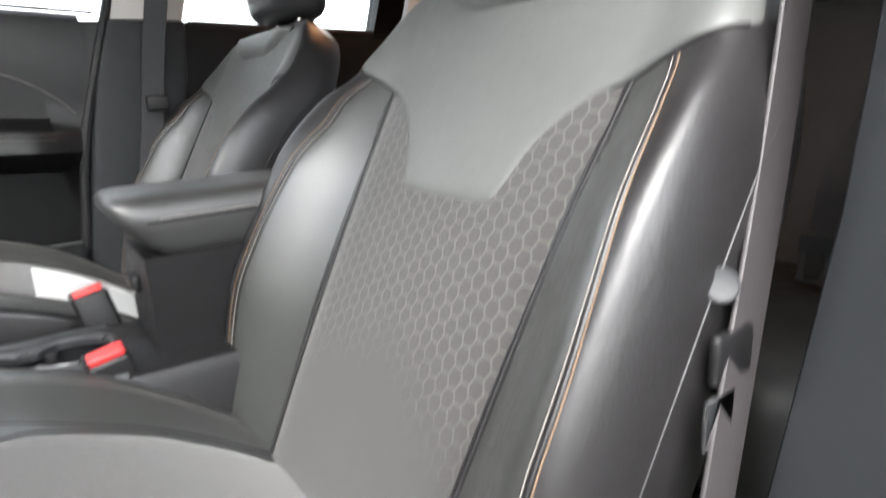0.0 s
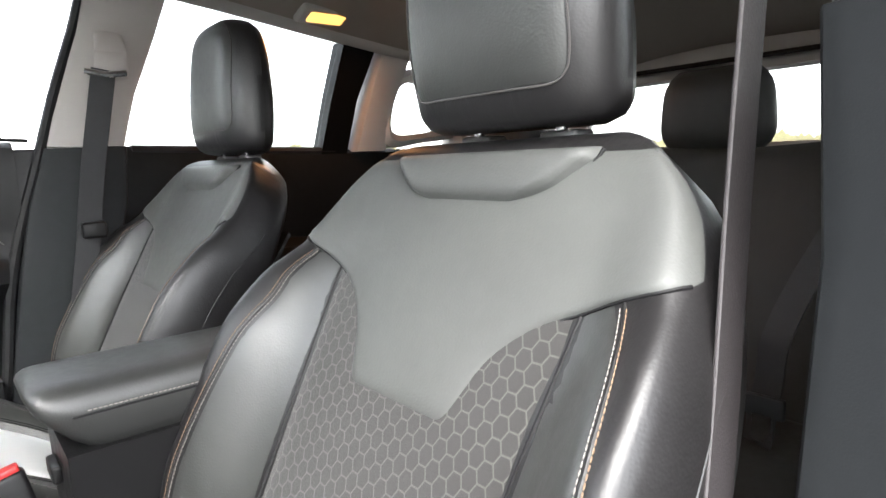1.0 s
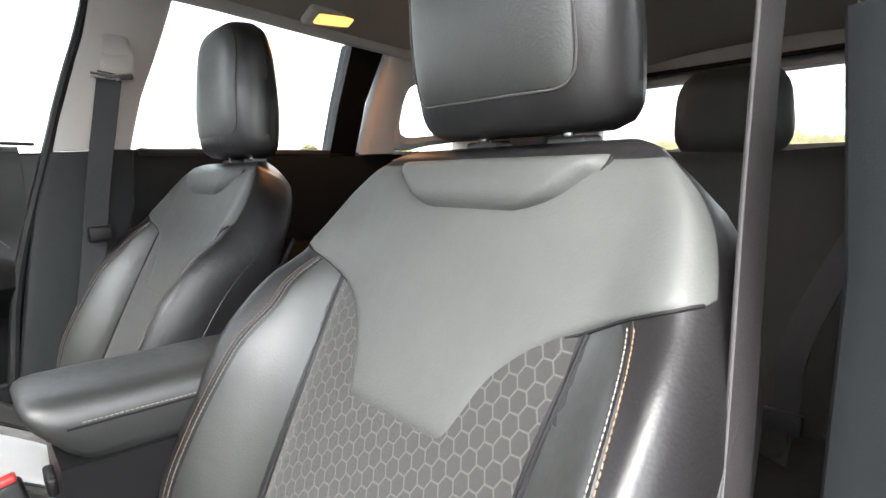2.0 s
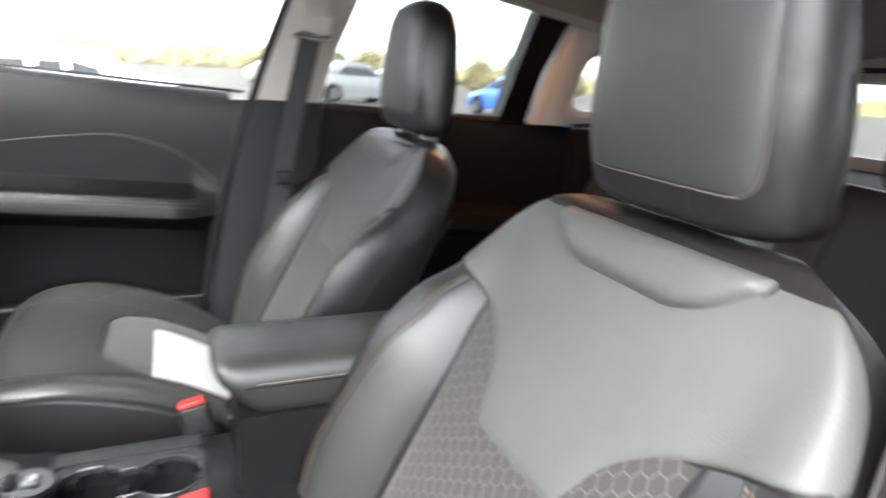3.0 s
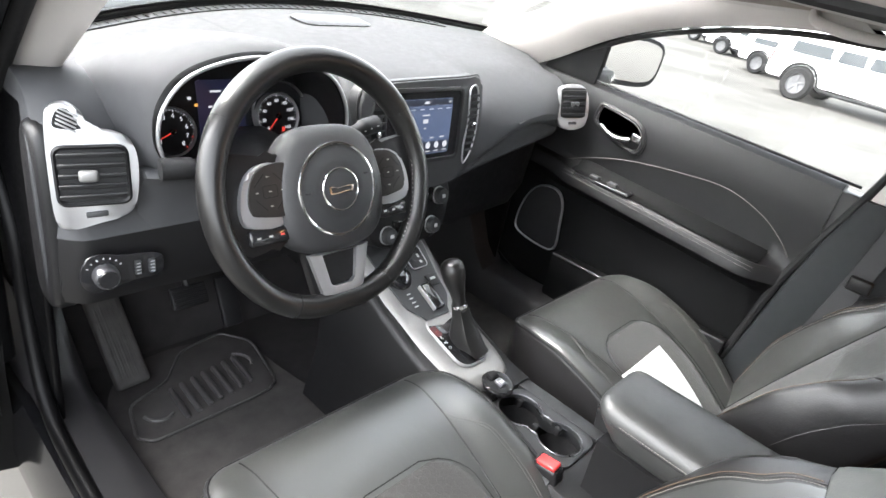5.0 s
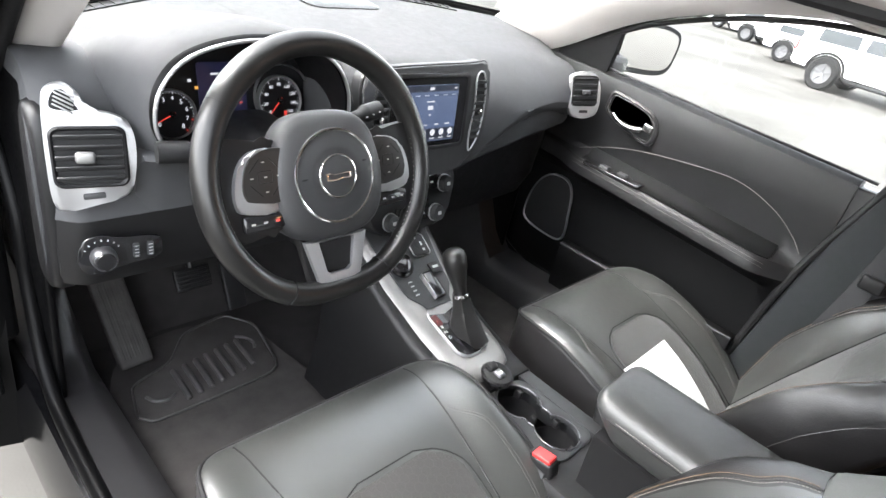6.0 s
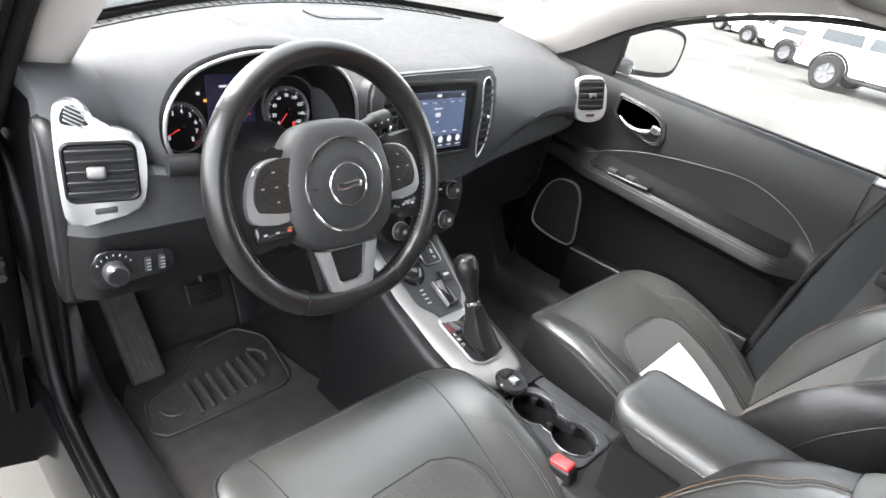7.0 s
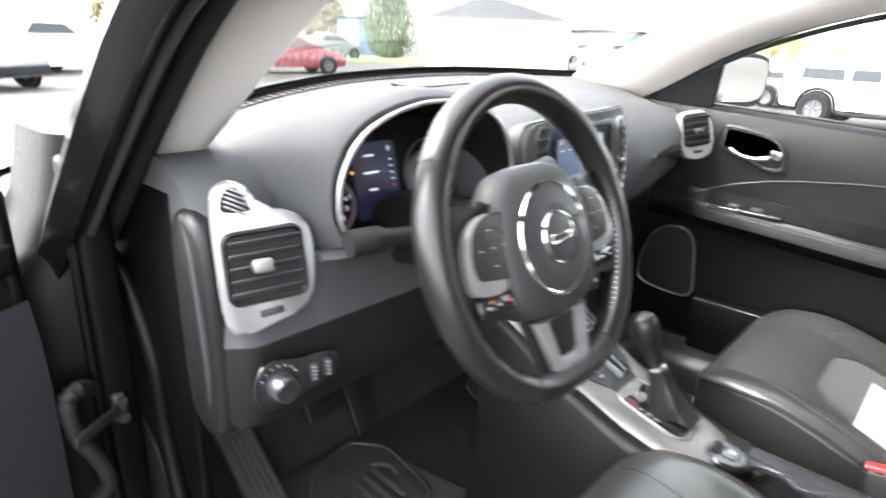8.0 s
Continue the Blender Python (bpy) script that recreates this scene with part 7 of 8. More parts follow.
# ---- small things ----
sheet = bmesh.new()
grid = []
for j in range(9):
    row = []
    for i in range(7):
        u, v = i / 6, j / 8
        p = Vector((0.484, -0.040, 0)) + Vector((0.006, 0.192, 0)) * v + Vector((-0.205, -0.001, 0)) * u
        z = cush_top(p.x - 0.437, p.y - 0.008).z + 0.009 + 0.003 * math.sin(3 * u + 2 * v)
        row.append(sheet.verts.new((p.x, p.y, z)))
    grid.append(row)
for a, b in zip(grid, grid[1:]):
    for i in range(6):
        sheet.faces.new((a[i], a[i + 1], b[i + 1], b[i]))
bmesh.ops.solidify(sheet, geom=sheet.faces[:], thickness=0.0012)
tagged(part("paper_sheet", sheet, PAPER), "white paper sheet lying on the passenger seat", "paper")

lampd = thing("dome_lamp", "lit warm rear dome lamp on the headliner", "lamp")
LP = Matrix.Translation((0.572, -0.71, roof_point(0.572, -0.71).z - 0.006)) @ pose(0, 0, 0, 180, 20, 0)
part("lamp_base", rbox((0.075, 0.15, 0.022), (0, 0, 0), 0.010, 3, LP), LIGHT_TRIM, lampd)
WARM = glow("warm_lamp_lens", (1.0, 0.50, 0.13), 0.20)
part("lamp_lens", rbox((0.040, 0.10, 0.014), (0, 0, 0), 0.006, 3, LP @ Matrix.Translation((0, 0, 0.010))), WARM, lampd, "glowing amber lens")
warm = bpy.data.lights.new("dome_lamp_light", "AREA")
warm.shape, warm.size, warm.size_y, warm.energy, warm.color = "RECTANGLE", 0.04, 0.10, 0.13, (1.0, 0.46, 0.17)
warm_ob = new("dome_lamp_light", warm)
warm_ob.matrix_world = LP @ Matrix.Translation((0, 0, 0.022)) @ pose(0, 0, 0, 180, 0, 0)

grab = thing("grab_handle", "pale grey folding grab handle on the roof rail", "grab handle")
gp = [Vector((0.612, 0.16, 1.438)), Vector((0.585, 0.14, 1.418)), Vector((0.578, 0.06, 1.408)), Vector((0.580, -0.02, 1.412)), Vector((0.585, -0.06, 1.42)), Vector((0.612, -0.08, 1.438))]
part("grip", tube(spline(gp, 6), 0.011, 10), LIGHT_TRIM, grab)

# driver door, standing open
ddoor = thing("driver_door", "black driver door standing wide open", "car door", at=(-0.835, 1.045, 0))
ddoor.rotation_euler = (0, 0, radians(-64))
# built as if shut, reaching back from the hinge, with the cabin side at +x
def dp(y, z0):
    k = smooth(-0.30, -0.42, y)
    return [(0.02, y, z0 - 0.004), (0.065, y, z0), (0.085, y, z0 - 0.02), (0.095, y, z0 - 0.08), (0.085, y, 0.95), (0.092, y, 0.90), (0.094 + 0.041 * k, y, 0.86), (0.096 + 0.042 * k, y, 0.82), (0.095, y, 0.78), (0.088, y, 0.45), (0.06, y, 0.40), (-0.03, y, 0.38), (-0.05, y, 0.7), (-0.02, y, 1.0)]


part("door_panel", loft([dp(y, 1.13 + 0.05 * y - 0.22 * smooth(-0.34, -0.04, y)) for y in span(-0.04, -1.02, 26)]), DOOR_BLACK, ddoor)
fr = [(0.03, -0.06, 1.00), (0.02, -0.16, 1.12), (0.0, -0.30, 1.28), (-0.03, -0.60, 1.44), (-0.05, -0.95, 1.45), (-0.02, -1.02, 1.30), (0.02, -1.02, 1.12)]
part("window_frame", tube(spline(fr, 8), 0.022, 8), BLACK_PAINT, ddoor)
part("frame_seal", tube([p + Vector((0.024, 0, -0.012)) for p in spline(fr, 8)], 0.010, 8), RUBBER, ddoor)
part("door_edge", rbox((0.12, 0.02, 0.70), (0.0, -0.03, 0.74), 0.008), JAMB, ddoor)
strap = thing("door_check", "steel door check strap on the hinge pillar", "door hinge")
part("strap", rbox((0.100, 0.007, 0.016), (0, 0, 0), 0.002, 2, Matrix.Translation((-0.785, 0.935, 0.742)) @ pose(0, 0, 0, 0, 6, 38)), STEEL, strap)
part("bracket", rbox((0.022, 0.02, 0.048), (-0.742, 0.975, 0.736), 0.006), STEEL, strap)
for z in (0.722, 0.752):
    part("bolt", turned([(0, 0), (0.009, 0), (0.009, 0.006), (0, 0.006)], 6, Matrix.Translation((-0.742, 0.963, z)) @ pose(0, 0, 0, 90, 0, 0)), STEEL, strap)
for z in (0.52, 1.0):
    hg2 = part("hinge", rbox((0.06, 0.03, 0.045), (-0.862, 0.985, z), 0.010), JAMB, strap)
boot = part("wiring_boot", tube(spline([(-0.770, 0.985, 0.775), (-0.796, 0.952, 0.800), (-0.816, 0.945, 0.790), (-0.812, 0.940, 0.735), (-0.794, 0.938, 0.690), (-0.782, 0.940, 0.640), (-0.800, 0.960, 0.600)], 6), [0.0105 + 0.0022 * (k % 2) for k in range(37)], 10), RUBBER, strap, "ribbed rubber cable boot")

# passenger mirror outside
pm = thing("door_mirror", "black passenger door mirror reflecting the lot", "mirror")
rows = []
mo = spline([(-0.09, 0.055, 0), (0.0, 0.075, 0), (0.085, 0.060, 0), (0.10, 0.0, 0), (0.085, -0.060, 0), (0.0, -0.072, 0), (-0.085, -0.06, 0), (-0.10, 0.0, 0)], 4, True)
MM = Matrix.Translation((0.962, 0.705, 1.196)) @ pose(0, 0, 0, 96, 0, -31) @ Matrix.Diagonal((1.14, 1.10, 1, 1))
for k, z in ((0.98, 0.012), (1.0, 0.0), (0.98, -0.04), (0.85, -0.09), (0.5, -0.12)):
    v = [MM @ Vector((p.x * k, p.y * k, z)) for p in mo]
    rows.append(v)
bm = loft(rows)
part("mirror_shell", bm, RUBBER, pm)
part("mirror_face", plate([(p.x * 0.84 + 0.006, p.y * 0.80 + 0.003) for p in mo], 0.003, MM @ Matrix.Translation((0, 0, 0.0155))), MIRROR, pm, "clear mirror glass")
part("mirror_arm", rbox((0.14, 0.06, 0.05), (0.83, 0.735, 1.14), 0.015, 3), RUBBER, pm)

# ---- outside ----
inside = set(bpy.data.objects)
ground = tagged(part("ground", plate([(-600, -600), (600, -600), (600, 600), (-600, 600)], 0.2), ASPHALT), "pale worn asphalt of a car sales lot", "ground", kind="structure")


def road_wheel(parent, x, y, r, w, face):
    m = Matrix.Translation((x, y, r)) @ pose(0, 0, 0, 0, 90 * face, 0)
    t = part("wheel", turned([(r * 0.62, -w / 2), (r * 0.92, -w / 2), (r, -w * 0.36), (r, w * 0.36), (r * 0.92, w / 2), (r * 0.62, w / 2), (r * 0.62, -w / 2)], 32, m, False), TYRE, parent)
    part("rim", turned([(0.0, w * 0.30), (r * 0.16, w * 0.34), (r * 0.18, w * 0.25), (r * 0.55, w * 0.30), (r * 0.62, w * 0.46), (r * 0.64, w * 0.2), (r * 0.6, 0.0)], 32, m), ALLOY, t)
    for k in range(5):
        a = 72 * k
        part("spoke", rbox((r * 0.44, r * 0.13, 0.03), (0, 0, 0), 0.008, 1, m @ pose(0, 0, 0, 0, 0, a) @ Matrix.Translation((r * 0.36, 0, w * 0.36))), ALLOY, t)


def section(parts, width, tuck, crown=0.06):
    """Rings across a vehicle body along its length from rows of (y, low z, high z, half width)."""
    rows = []
    for y, lo, hi, w in parts:
        rows.append([(-w, y, lo), (-w * 1.02, y, lo + (hi - lo) * 0.45), (-w, y, lo + (hi - lo) * 0.80), (-w * (1 - tuck), y, hi - 0.02), (-w * (1 - tuck) + crown, y, hi), (w * (1 - tuck) - crown, y, hi), (w * (1 - tuck), y, hi - 0.02), (w, y, lo + (hi - lo) * 0.80), (w * 1.02, y, lo + (hi - lo) * 0.45), (w, y, lo)])
    return loft(rows)


def boxy_suv(paint):
    """A tall square-backed four-door; nose at -y, tail at +y."""
    t = thing("suv", "white boxy four-door SUV with black wheel arches parked in a row", "suv", "parked SUVs")
    body = part("body", section([(-2.50, 0.60, 0.94, 0.84), (-2.42, 0.50, 1.02, 0.91), (-1.6, 0.46, 1.09, 0.94), (-1.0, 0.44, 1.11, 0.95), (1.0, 0.44, 1.12, 0.95), (2.40, 0.46, 1.12, 0.94), (2.50, 0.52, 1.10, 0.91)], 1.9, 0.03), paint, t)
    cab = part("cabin", section([(-1.12, 1.04, 1.12, 0.89), (-0.55, 1.04, 1.70, 0.87), (-0.25, 1.04, 1.78, 0.86), (1.9, 1.04, 1.78, 0.86), (2.32, 1.04, 1.74, 0.86), (2.46, 1.04, 1.16, 0.89)], 1.8, 0.10), paint, t)
    for s in (-1, 1):
        for y0, y1 in ((-0.62, 0.02), (0.14, 0.80), (0.98, 2.02)):
            part("side_window", loft([[(s * 0.912, y0 - (0.14 if y0 < -0.5 else 0), 1.17), (s * 0.912, y1, 1.17), (s * 0.850, y1 - 0.03, 1.60), (s * 0.850, y0 + 0.04, 1.60)], [(s * 0.87, y0, 1.17), (s * 0.87, y1, 1.17), (s * 0.80, y1, 1.60), (s * 0.80, y0, 1.60)]]), DARK_GLASS, cab)
        for yw in (-1.62, 1.52):
            road_wheel(t, s * 0.93, yw, 0.40, 0.27, s)
            part("wheel_arch", tube([(s * 0.955, yw + 0.49 * math.cos(a), 0.42 + 0.49 * math.sin(a)) for a in span(0, math.pi, 16)], 0.038, 8), TYRE, body)
            # Dark disc stands in for the shade inside the wheel arch.
            part("arch_shadow", plate(circle(0.445, 28), 0.02, Matrix.Translation((s * 0.974, yw, 0.42)) @ pose(0, 0, 0, 0, 90 * s, 0)), TYRE, body)
        part("side_step", tube([(s * 0.96, -1.08, 0.42), (s * 1.0, -0.94, 0.36), (s * 1.0, 0.86, 0.36), (s * 0.96, 1.0, 0.42)], 0.045, 8), TYRE, t)
        part("tail_lamp", rbox((0.07, 0.10, 0.30), (s * 0.905, 2.46, 0.93), 0.02), TAIL, t, "red tail lamp")
        part("head_lamp", rbox((0.20, 0.08, 0.14), (s * 0.70, -2.48, 0.86), 0.02), CHROME, t)
        part("mirror", rbox((0.18, 0.10, 0.18), (s * 1.01, -0.72, 1.18), 0.03), TYRE, t)
        for y in (0.02, 0.82):
            part("door_handle", rbox((0.02, 0.12, 0.03), (s * 0.972, y - 0.12, 1.00), 0.008), TYRE, t)
            part("door_gap", rbox((0.004, 0.012, 0.58), (s * 0.968, y + 0.05, 0.80), 0), TYRE, t)
    part("windscreen", loft([[(-0.74, -1.09, 1.14), (0.74, -1.09, 1.14), (0.70, -0.58, 1.66), (-0.70, -0.58, 1.66)], [(-0.74, -1.05, 1.12), (0.74, -1.05, 1.12), (0.70, -0.54, 1.64), (-0.70, -0.54, 1.64)]]), DARK_GLASS, cab)
    part("rear_window", loft([[(-0.66, 2.462, 1.20), (0.66, 2.462, 1.20), (0.62, 2.375, 1.62), (-0.62, 2.375, 1.62)], [(-0.66, 2.40, 1.20), (0.66, 2.40, 1.20), (0.62, 2.31, 1.62), (-0.62, 2.31, 1.62)]]), DARK_GLASS, cab)
    part("grille", rbox((1.0, 0.06, 0.26), (0, -2.50, 0.84), 0.02), TYRE, t)
    part("rear_bumper", rbox((1.78, 0.16, 0.20), (0, 2.55, 0.54), 0.03), TYRE, t)
    part("front_bumper", rbox((1.80, 0.16, 0.24), (0, -2.54, 0.56), 0.04), TYRE, t)
    return t


def saloon(name, label, paint, tall=0.0):
    c = thing(name, label, "car", "parked cars")
    h = tall
    body = part("body", section([(-2.2, 0.40, 0.70, 0.78), (-2.1, 0.30, 0.82, 0.86), (-1.0, 0.26, 0.98 + h * 0.6, 0.90), (1.2, 0.26, 1.02 + h * 0.6, 0.90), (2.1, 0.30, 0.98 + h * 0.6, 0.86), (2.2, 0.40, 0.85, 0.80)], 1.8, 0.05), paint, c)
    cab = part("cabin", section([(-1.15, 0.95, 1.0 + h * 0.5, 0.82), (-0.35, 0.95, 1.44 + h, 0.74), (0.6, 0.95, 1.46 + h, 0.74), (1.5 + h, 0.95, 1.10 + h * 0.8, 0.80)], 1.7, 0.10), paint, c)
    for s in (-1, 1):
        part("side_window", loft([[(s * 0.835, -0.85, 1.04 + h * 0.6), (s * 0.835, 1.05, 1.06 + h * 0.6), (s * 0.71, 0.65, 1.38 + h), (s * 0.71, -0.30, 1.37 + h)], [(s * 0.78, -0.85, 1.04 + h * 0.6), (s * 0.78, 1.05, 1.06 + h * 0.6), (s * 0.66, 0.65, 1.38 + h), (s * 0.66, -0.30, 1.37 + h)]]), DARK_GLASS, cab)
        for yw in (-1.38, 1.35):
            road_wheel(c, s * 0.865, yw, 0.33 + h * 0.1, 0.22, s)
            # Black disc drawn in place of the shaded hollow round the tyre.
            part("wheel_arch", plate(circle(0.39 + h * 0.1, 24), 0.02, Matrix.Translation((s * 0.926, yw, 0.34)) @ pose(0, 0, 0, 0, 90 * s, 0)), TYRE, body)
        part("tail_lamp", rbox((0.24, 0.06, 0.12), (s * 0.66, 2.17, 0.88 + h * 0.4), 0.02), TAIL, c)
        part("head_lamp", rbox((0.26, 0.08, 0.10), (s * 0.62, -2.14, 0.72), 0.02), CHROME, c)
    part("windscreen", loft([[(-0.70, -1.02, 1.03 + h * 0.5), (0.70, -1.02, 1.03 + h * 0.5), (0.62, -0.36, 1.41 + h), (-0.62, -0.36, 1.41 + h)], [(-0.70, -0.98, 1.0 + h * 0.5), (0.70, -0.98, 1.0 + h * 0.5), (0.62, -0.32, 1.39 + h), (-0.62, -0.32, 1.39 + h)]]), DARK_GLASS, cab)
    part("front_bumper", rbox((1.6, 0.12, 0.22), (0, -2.16, 0.46), 0.04), TYRE, c)
    return c


def polar(az, d):
    return d * math.sin(radians(az)), d * math.cos(radians(az))


suv = boxy_suv(WHITE_PAINT)
# the near rear wheel of each one stands on a line that runs ahead and away
spots = [((14.3, 3.15), -8), ((17.6, 5.35), -8), ((20.8, 7.56), -7), ((24.0, 9.83), -8), ((27.3, 12.1), -8)]
for k, ((wx, wy), turn) in enumerate(spots):
    m = Matrix.Translation((wx + 0.745, wy - 1.216, 0)) @ pose(0, 0, 0, 0, 0, turn) @ Matrix.Diagonal((0.80, 0.80, 0.80, 1))
    if k == 0:
        suv.matrix_world = m
    else:
        copy_thing(suv, m)


def tree(name, label, x, y, height, spread, leaf, seed, kind_h=0.25, count=1500, size=1.0):
    """Trunk, limbs and a crown of many small leaf clumps with gaps."""
    rnd = random.Random(seed)
    t = thing(name, label, "tree", "trees", at=(x, y, 0))
    part("trunk", tube([(0, 0, 0), (0.05, 0.03, height * 0.25), (0.0, 0.05, height * 0.55), (0.05, 0.0, height * 0.85)], [height * 0.028, height * 0.022, height * 0.014, height * 0.005], 8), BARK, t)
    limbs = []
    for k in range(9):
        a, z = rnd.uniform(0, 6.28), height * rnd.uniform(0.2, 0.7)
        e = Vector((math.cos(a) * spread * 0.7, math.sin(a) * spread * 0.7, z + height * rnd.uniform(0.1, 0.25)))
        limbs.append(tube([(0, 0, z), e * 0.5 + Vector((0, 0, z * 0.5)), e], [height * 0.012, height * 0.008, height * 0.003], 5))
    part("limb", join(*limbs), BARK, t)
    verts, faces = [], []
    for k in range(count):
        u, a = rnd.random(), rnd.uniform(0, 6.28)
        z = kind_h + (1 - kind_h) * rnd.random() ** 0.8
        env = spread * math.sin(math.pi * min(max((z - kind_h) / (1 - kind_h), 0.03), 1) ** 0.75) ** 0.6 * (0.82 + 0.18 * math.sin(3 * a + seed) * math.sin(7 * z))
        r = env * math.sqrt(u) * rnd.uniform(0.85, 1.08)
        c = Vector((r * math.cos(a), r * math.sin(a), z * height))
        s = spread * rnd.uniform(0.05, 0.11) * size
        n = Vector((rnd.uniform(-1, 1), rnd.uniform(-1, 1), rnd.uniform(-1, 1))).normalized()
        p, q = n.orthogonal().normalized() * s, n.cross(n.orthogonal()).normalized() * s
        i = len(verts)
        verts += [c + p, c + q * 0.8, c - p * 0.9 + n * s * 0.3, c - q, c + n * s * 0.5]
        faces += [(i, i + 1, i + 4), (i + 1, i + 2, i + 4), (i + 2, i + 3, i + 4), (i + 3, i, i + 4)]
    me = bpy.data.meshes.new("crown")
    me.from_pydata(verts, [], faces)
    part("crown", me, leaf, t)
    return t


x, y = polar(41.4, 48)
tree("tree", "broad rounded evergreen beside the white building", x, y, 5.6, 2.5, LEAF, 3, 0.0, 6000, 0.5)
for k, (az, d, h, sp, lf) in enumerate(((20, 70, 7, 3.5, LEAF_YELLOW), (27, 75, 8, 4, LEAF), (36, 80, 7, 4, LEAF_YELLOW), (103, 52, 3.0, 2.2, LEAF), (107, 60, 3.2, 2.6, LEAF_YELLOW), (117, 50, 2.8, 1.8, LEAF_YELLOW), (120, 55, 3.6, 1.5, LEAF), (125, 60, 3.0, 2.4, LEAF_YELLOW), (8, 70, 6, 3.5, LEAF_YELLOW), (97, 70, 2.6, 2.6, LEAF_YELLOW))):
    x, y = polar(az, d)
    tree("tree", "small autumn tree at the edge of the lot" if lf is LEAF_YELLOW else "green tree at the edge of the lot", x, y, h, sp, lf, 20 + k, 0.12)
# far wooded ridge, joined
verts, faces = [], []
rnd = random.Random(9)
for k in range(5000):
    az = rnd.uniform(60, 170)
    d = rnd.uniform(120, 160)
    x, y = polar(az, d)
    hmax = (2.4 if az < 125 else 1.2) + 1.0 * math.sin(az * 0.21) + 0.9 * math.sin(az * 0.77)
    z, s = rnd.uniform(0.2, max(hmax, 1.2)), rnd.uniform(0.8, 1.8)
    i = len(verts)
    verts += [(x - s * math.cos(radians(az)), y + s * math.sin(radians(az)), z - 0.5 * s), (x + s * math.cos(radians(az)), y - s * math.sin(radians(az)), z - 0.4 * s), (x + rnd.uniform(-1, 1) * 0.5, y, z + s)]
    faces.append((i, i + 1, i + 2))
me = bpy.data.meshes.new("distant_woods")
me.from_pydata(verts, [], faces)
tagged(part("distant_woods", me, LEAF_YELLOW), "hazy belt of far trees", "trees", kind="stuff")

# white building with a hipped roof
shop = thing("white_building", "single-storey white building with a grey hipped roof", "building")
bx0, by0 = polar(44.5, 35)
bx1, by1 = polar(57.5, 35)
along = Vector((bx1 - bx0, by1 - by0, 0))
L = along.length
BM = Matrix.Translation((bx0, by0, 0)) @ pose(0, 0, 0, 0, 0, math.degrees(math.atan2(along.y, along.x)))
bm = rbox((L, 7.0, 2.55), (L / 2, 3.5, 1.275), 0.02, 1)
bmesh.ops.transform(bm, matrix=BM, verts=bm.verts)
part("wall", bm, SIDING, shop)
roof = loft([[(-0.4, -0.4, 2.5), (L + 0.4, -0.4, 2.5), (L + 0.4, 7.4, 2.5), (-0.4, 7.4, 2.5)], [(-0.4, -0.4, 2.62), (L + 0.4, -0.4, 2.62), (L + 0.4, 7.4, 2.62), (-0.4, 7.4, 2.62)], [(L * 0.38, 3.4, 4.1), (L * 0.44, 3.4, 4.1), (L * 0.44, 3.6, 4.1), (L * 0.38, 3.6, 4.1)]])
bmesh.ops.transform(roof, matrix=BM, verts=roof.verts)
part("roof", roof, SHINGLE, shop)
fascia = rbox((L + 0.8, 0.04, 0.16), (L / 2, -0.42, 2.55), 0.01, 1)
bmesh.ops.transform(fascia, matrix=BM, verts=fascia.verts)
part("fascia", fascia, SIDING, shop)
for k in range(9):
    b = rbox((L, 0.012, 0.02), (L / 2, -0.006, 0.35 + 0.24 * k), 0, 1)
    bmesh.ops.transform(b, matrix=BM, verts=b.verts)
    part("siding_lap", b, SIDING, shop)
shed = thing("blue_shed", "low blue-grey building beyond the lot", "building")
x, y = polar(60.5, 70)
part("wall", rbox((9, 6, 2.8), (x, y, 1.4), 0.02, 1), SLATE_BLUE, shed)
part("roof", rbox((9.6, 6.6, 0.3), (x, y, 2.95), 0.05, 1), SHINGLE, shed)
x, y = polar(40.5, 60)
shed2 = thing("blue_shed", "small blue-grey shed beside the evergreen", "building")
part("wall", rbox((2.4, 3, 3.0), (x - 2.2, y, 1.5), 0.02, 1), SLATE_BLUE, shed2)
part("roof", rbox((2.8, 3.4, 0.2), (x - 2.2, y, 3.1), 0.04, 1), SHINGLE, shed2)
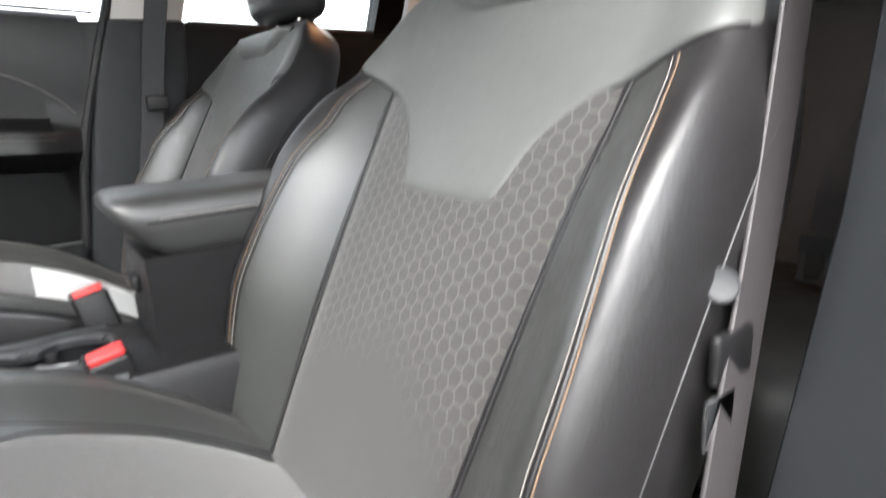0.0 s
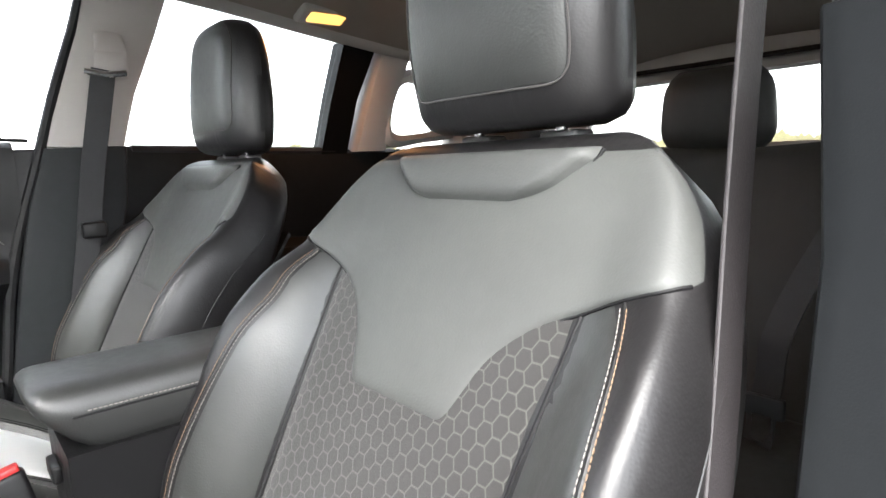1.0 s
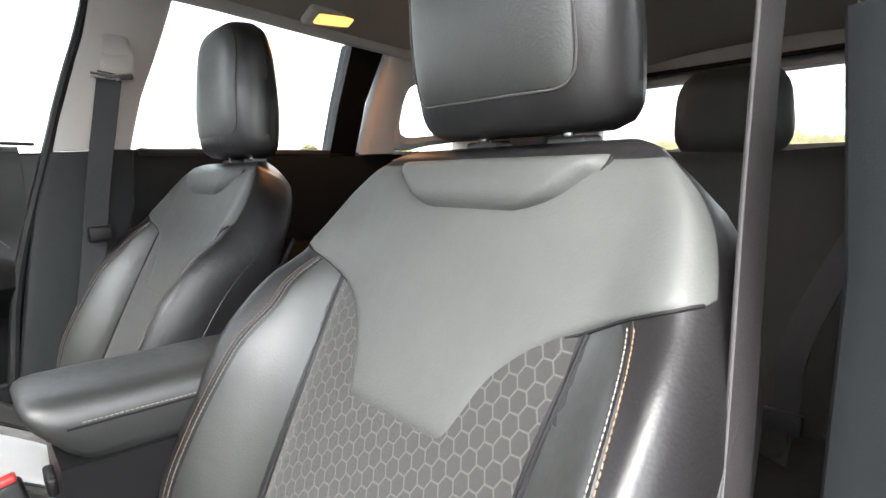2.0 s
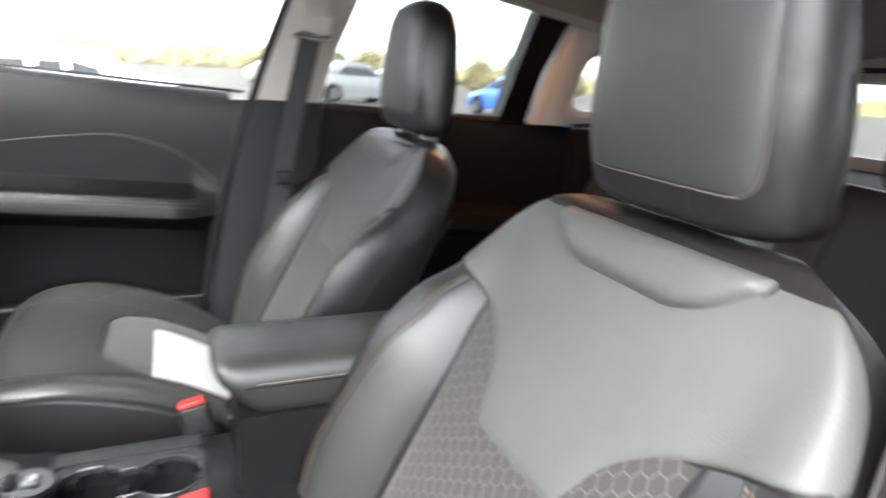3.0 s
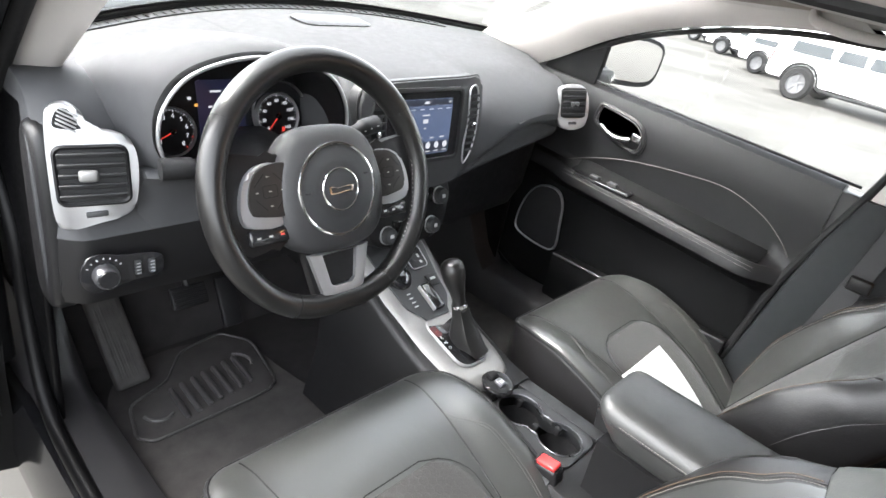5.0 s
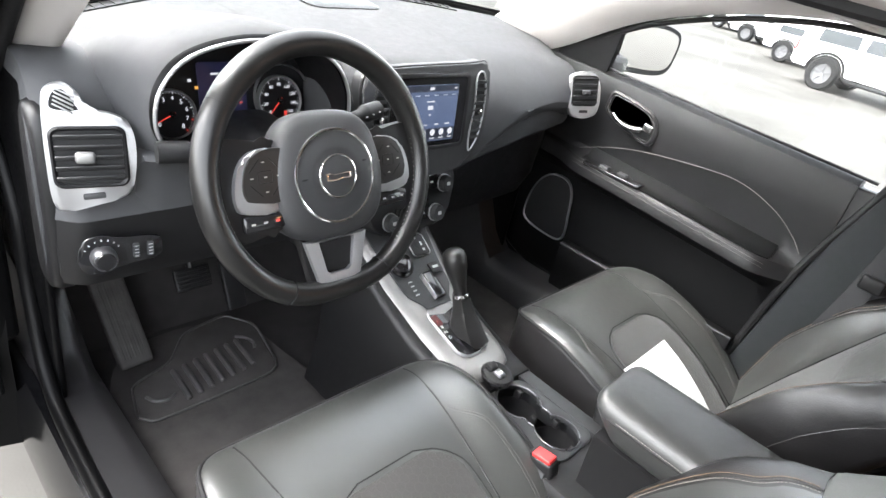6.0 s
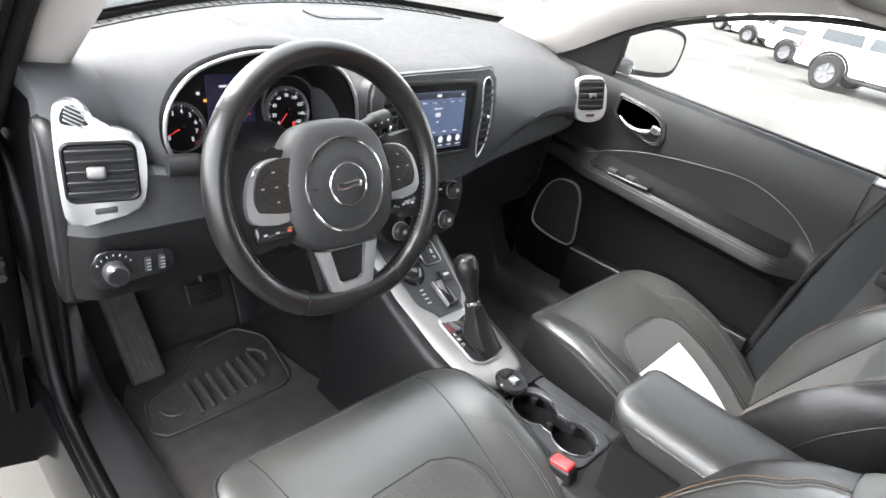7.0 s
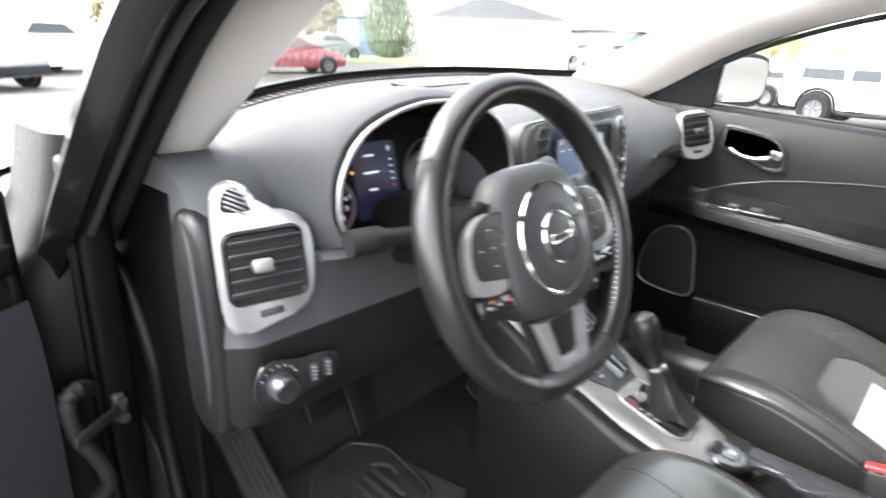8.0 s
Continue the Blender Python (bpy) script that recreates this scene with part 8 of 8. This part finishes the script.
# grass verge in front of the building line
gx0, gy0 = polar(30, 42)
gx1, gy1 = polar(46, 38)
verge = plate([(gx0, gy0), (gx1, gy1), (gx1 * 1.35, gy1 * 1.35), (gx0 * 1.35, gy0 * 1.35)], 0.06, Matrix.Translation((0, 0, 0.06)))
tagged(part("grass_verge", verge, GRASS), "strip of green grass at the far kerb", "grass", kind="stuff")

# other parked cars
red_car = saloon("red_car", "dark red saloon car parked across the lot", RED_PAINT)
x, y = polar(31.5, 26)
red_car.matrix_world = Matrix.Translation((x, y, 0)) @ pose(0, 0, 0, 0, 0, 76)
suv = saloon("white_car", "white sport utility car parked across the lot", WHITE_PAINT, 0.28)
x, y = polar(12.5, 24)
suv.matrix_world = Matrix.Translation((x, y, 0)) @ pose(0, 0, 0, 0, 0, 118)
x, y = polar(6.0, 19)
dark = saloon("grey_car", "dark grey car parked across the lot", GREY_PAINT, 0.2)
dark.matrix_world = Matrix.Translation((x, y, 0)) @ pose(0, 0, 0, 0, 0, 30)
x, y = polar(36.2, 46)
copy_thing(dark, Matrix.Translation((x, y, 0)) @ pose(0, 0, 0, 0, 0, 80))
for az, d, turn in ((61.5, 44, 70), (58.8, 52, 70), (64.5, 46, 75), (9.5, 40, 100)):
    x, y = polar(az, d)
    copy_thing(suv, Matrix.Translation((x, y, 0)) @ pose(0, 0, 0, 0, 0, turn))
for az, d, turn in ((105.5, 27, 10), (110, 33, 15), (99, 40, 5)):
    x, y = polar(az, d)
    copy_thing(dark, Matrix.Translation((x, y, 0)) @ pose(0, 0, 0, 0, 0, turn))
blue = saloon("blue_car", "bright blue car parked behind", BLUE_PAINT, 0.1)
x, y = polar(121, 24)
blue.matrix_world = Matrix.Translation((x, y, 0)) @ pose(0, 0, 0, 0, 0, 100)
# lamp posts
for az, d in ((109.5, 80), (113, 95), (140, 70)):
    x, y = polar(az, d)
    lp = thing("lot_lamp_post", "tall steel lamp post at the edge of the lot", "lamp post", "lamp posts", at=(x, y, 0))
    part("pole", tube([(0, 0, 0), (0, 0, 5.2)], [0.10, 0.07], 8), STEEL, lp)
    part("lamp_head", rbox((1.2, 0.35, 0.14), (0, 0, 5.2), 0.04, 1), STEEL, lp)

# the lot lies a step below the car's datum
for ob in bpy.data.objects:
    if ob not in inside and ob.parent is None:
        ob.location.z -= 0.20
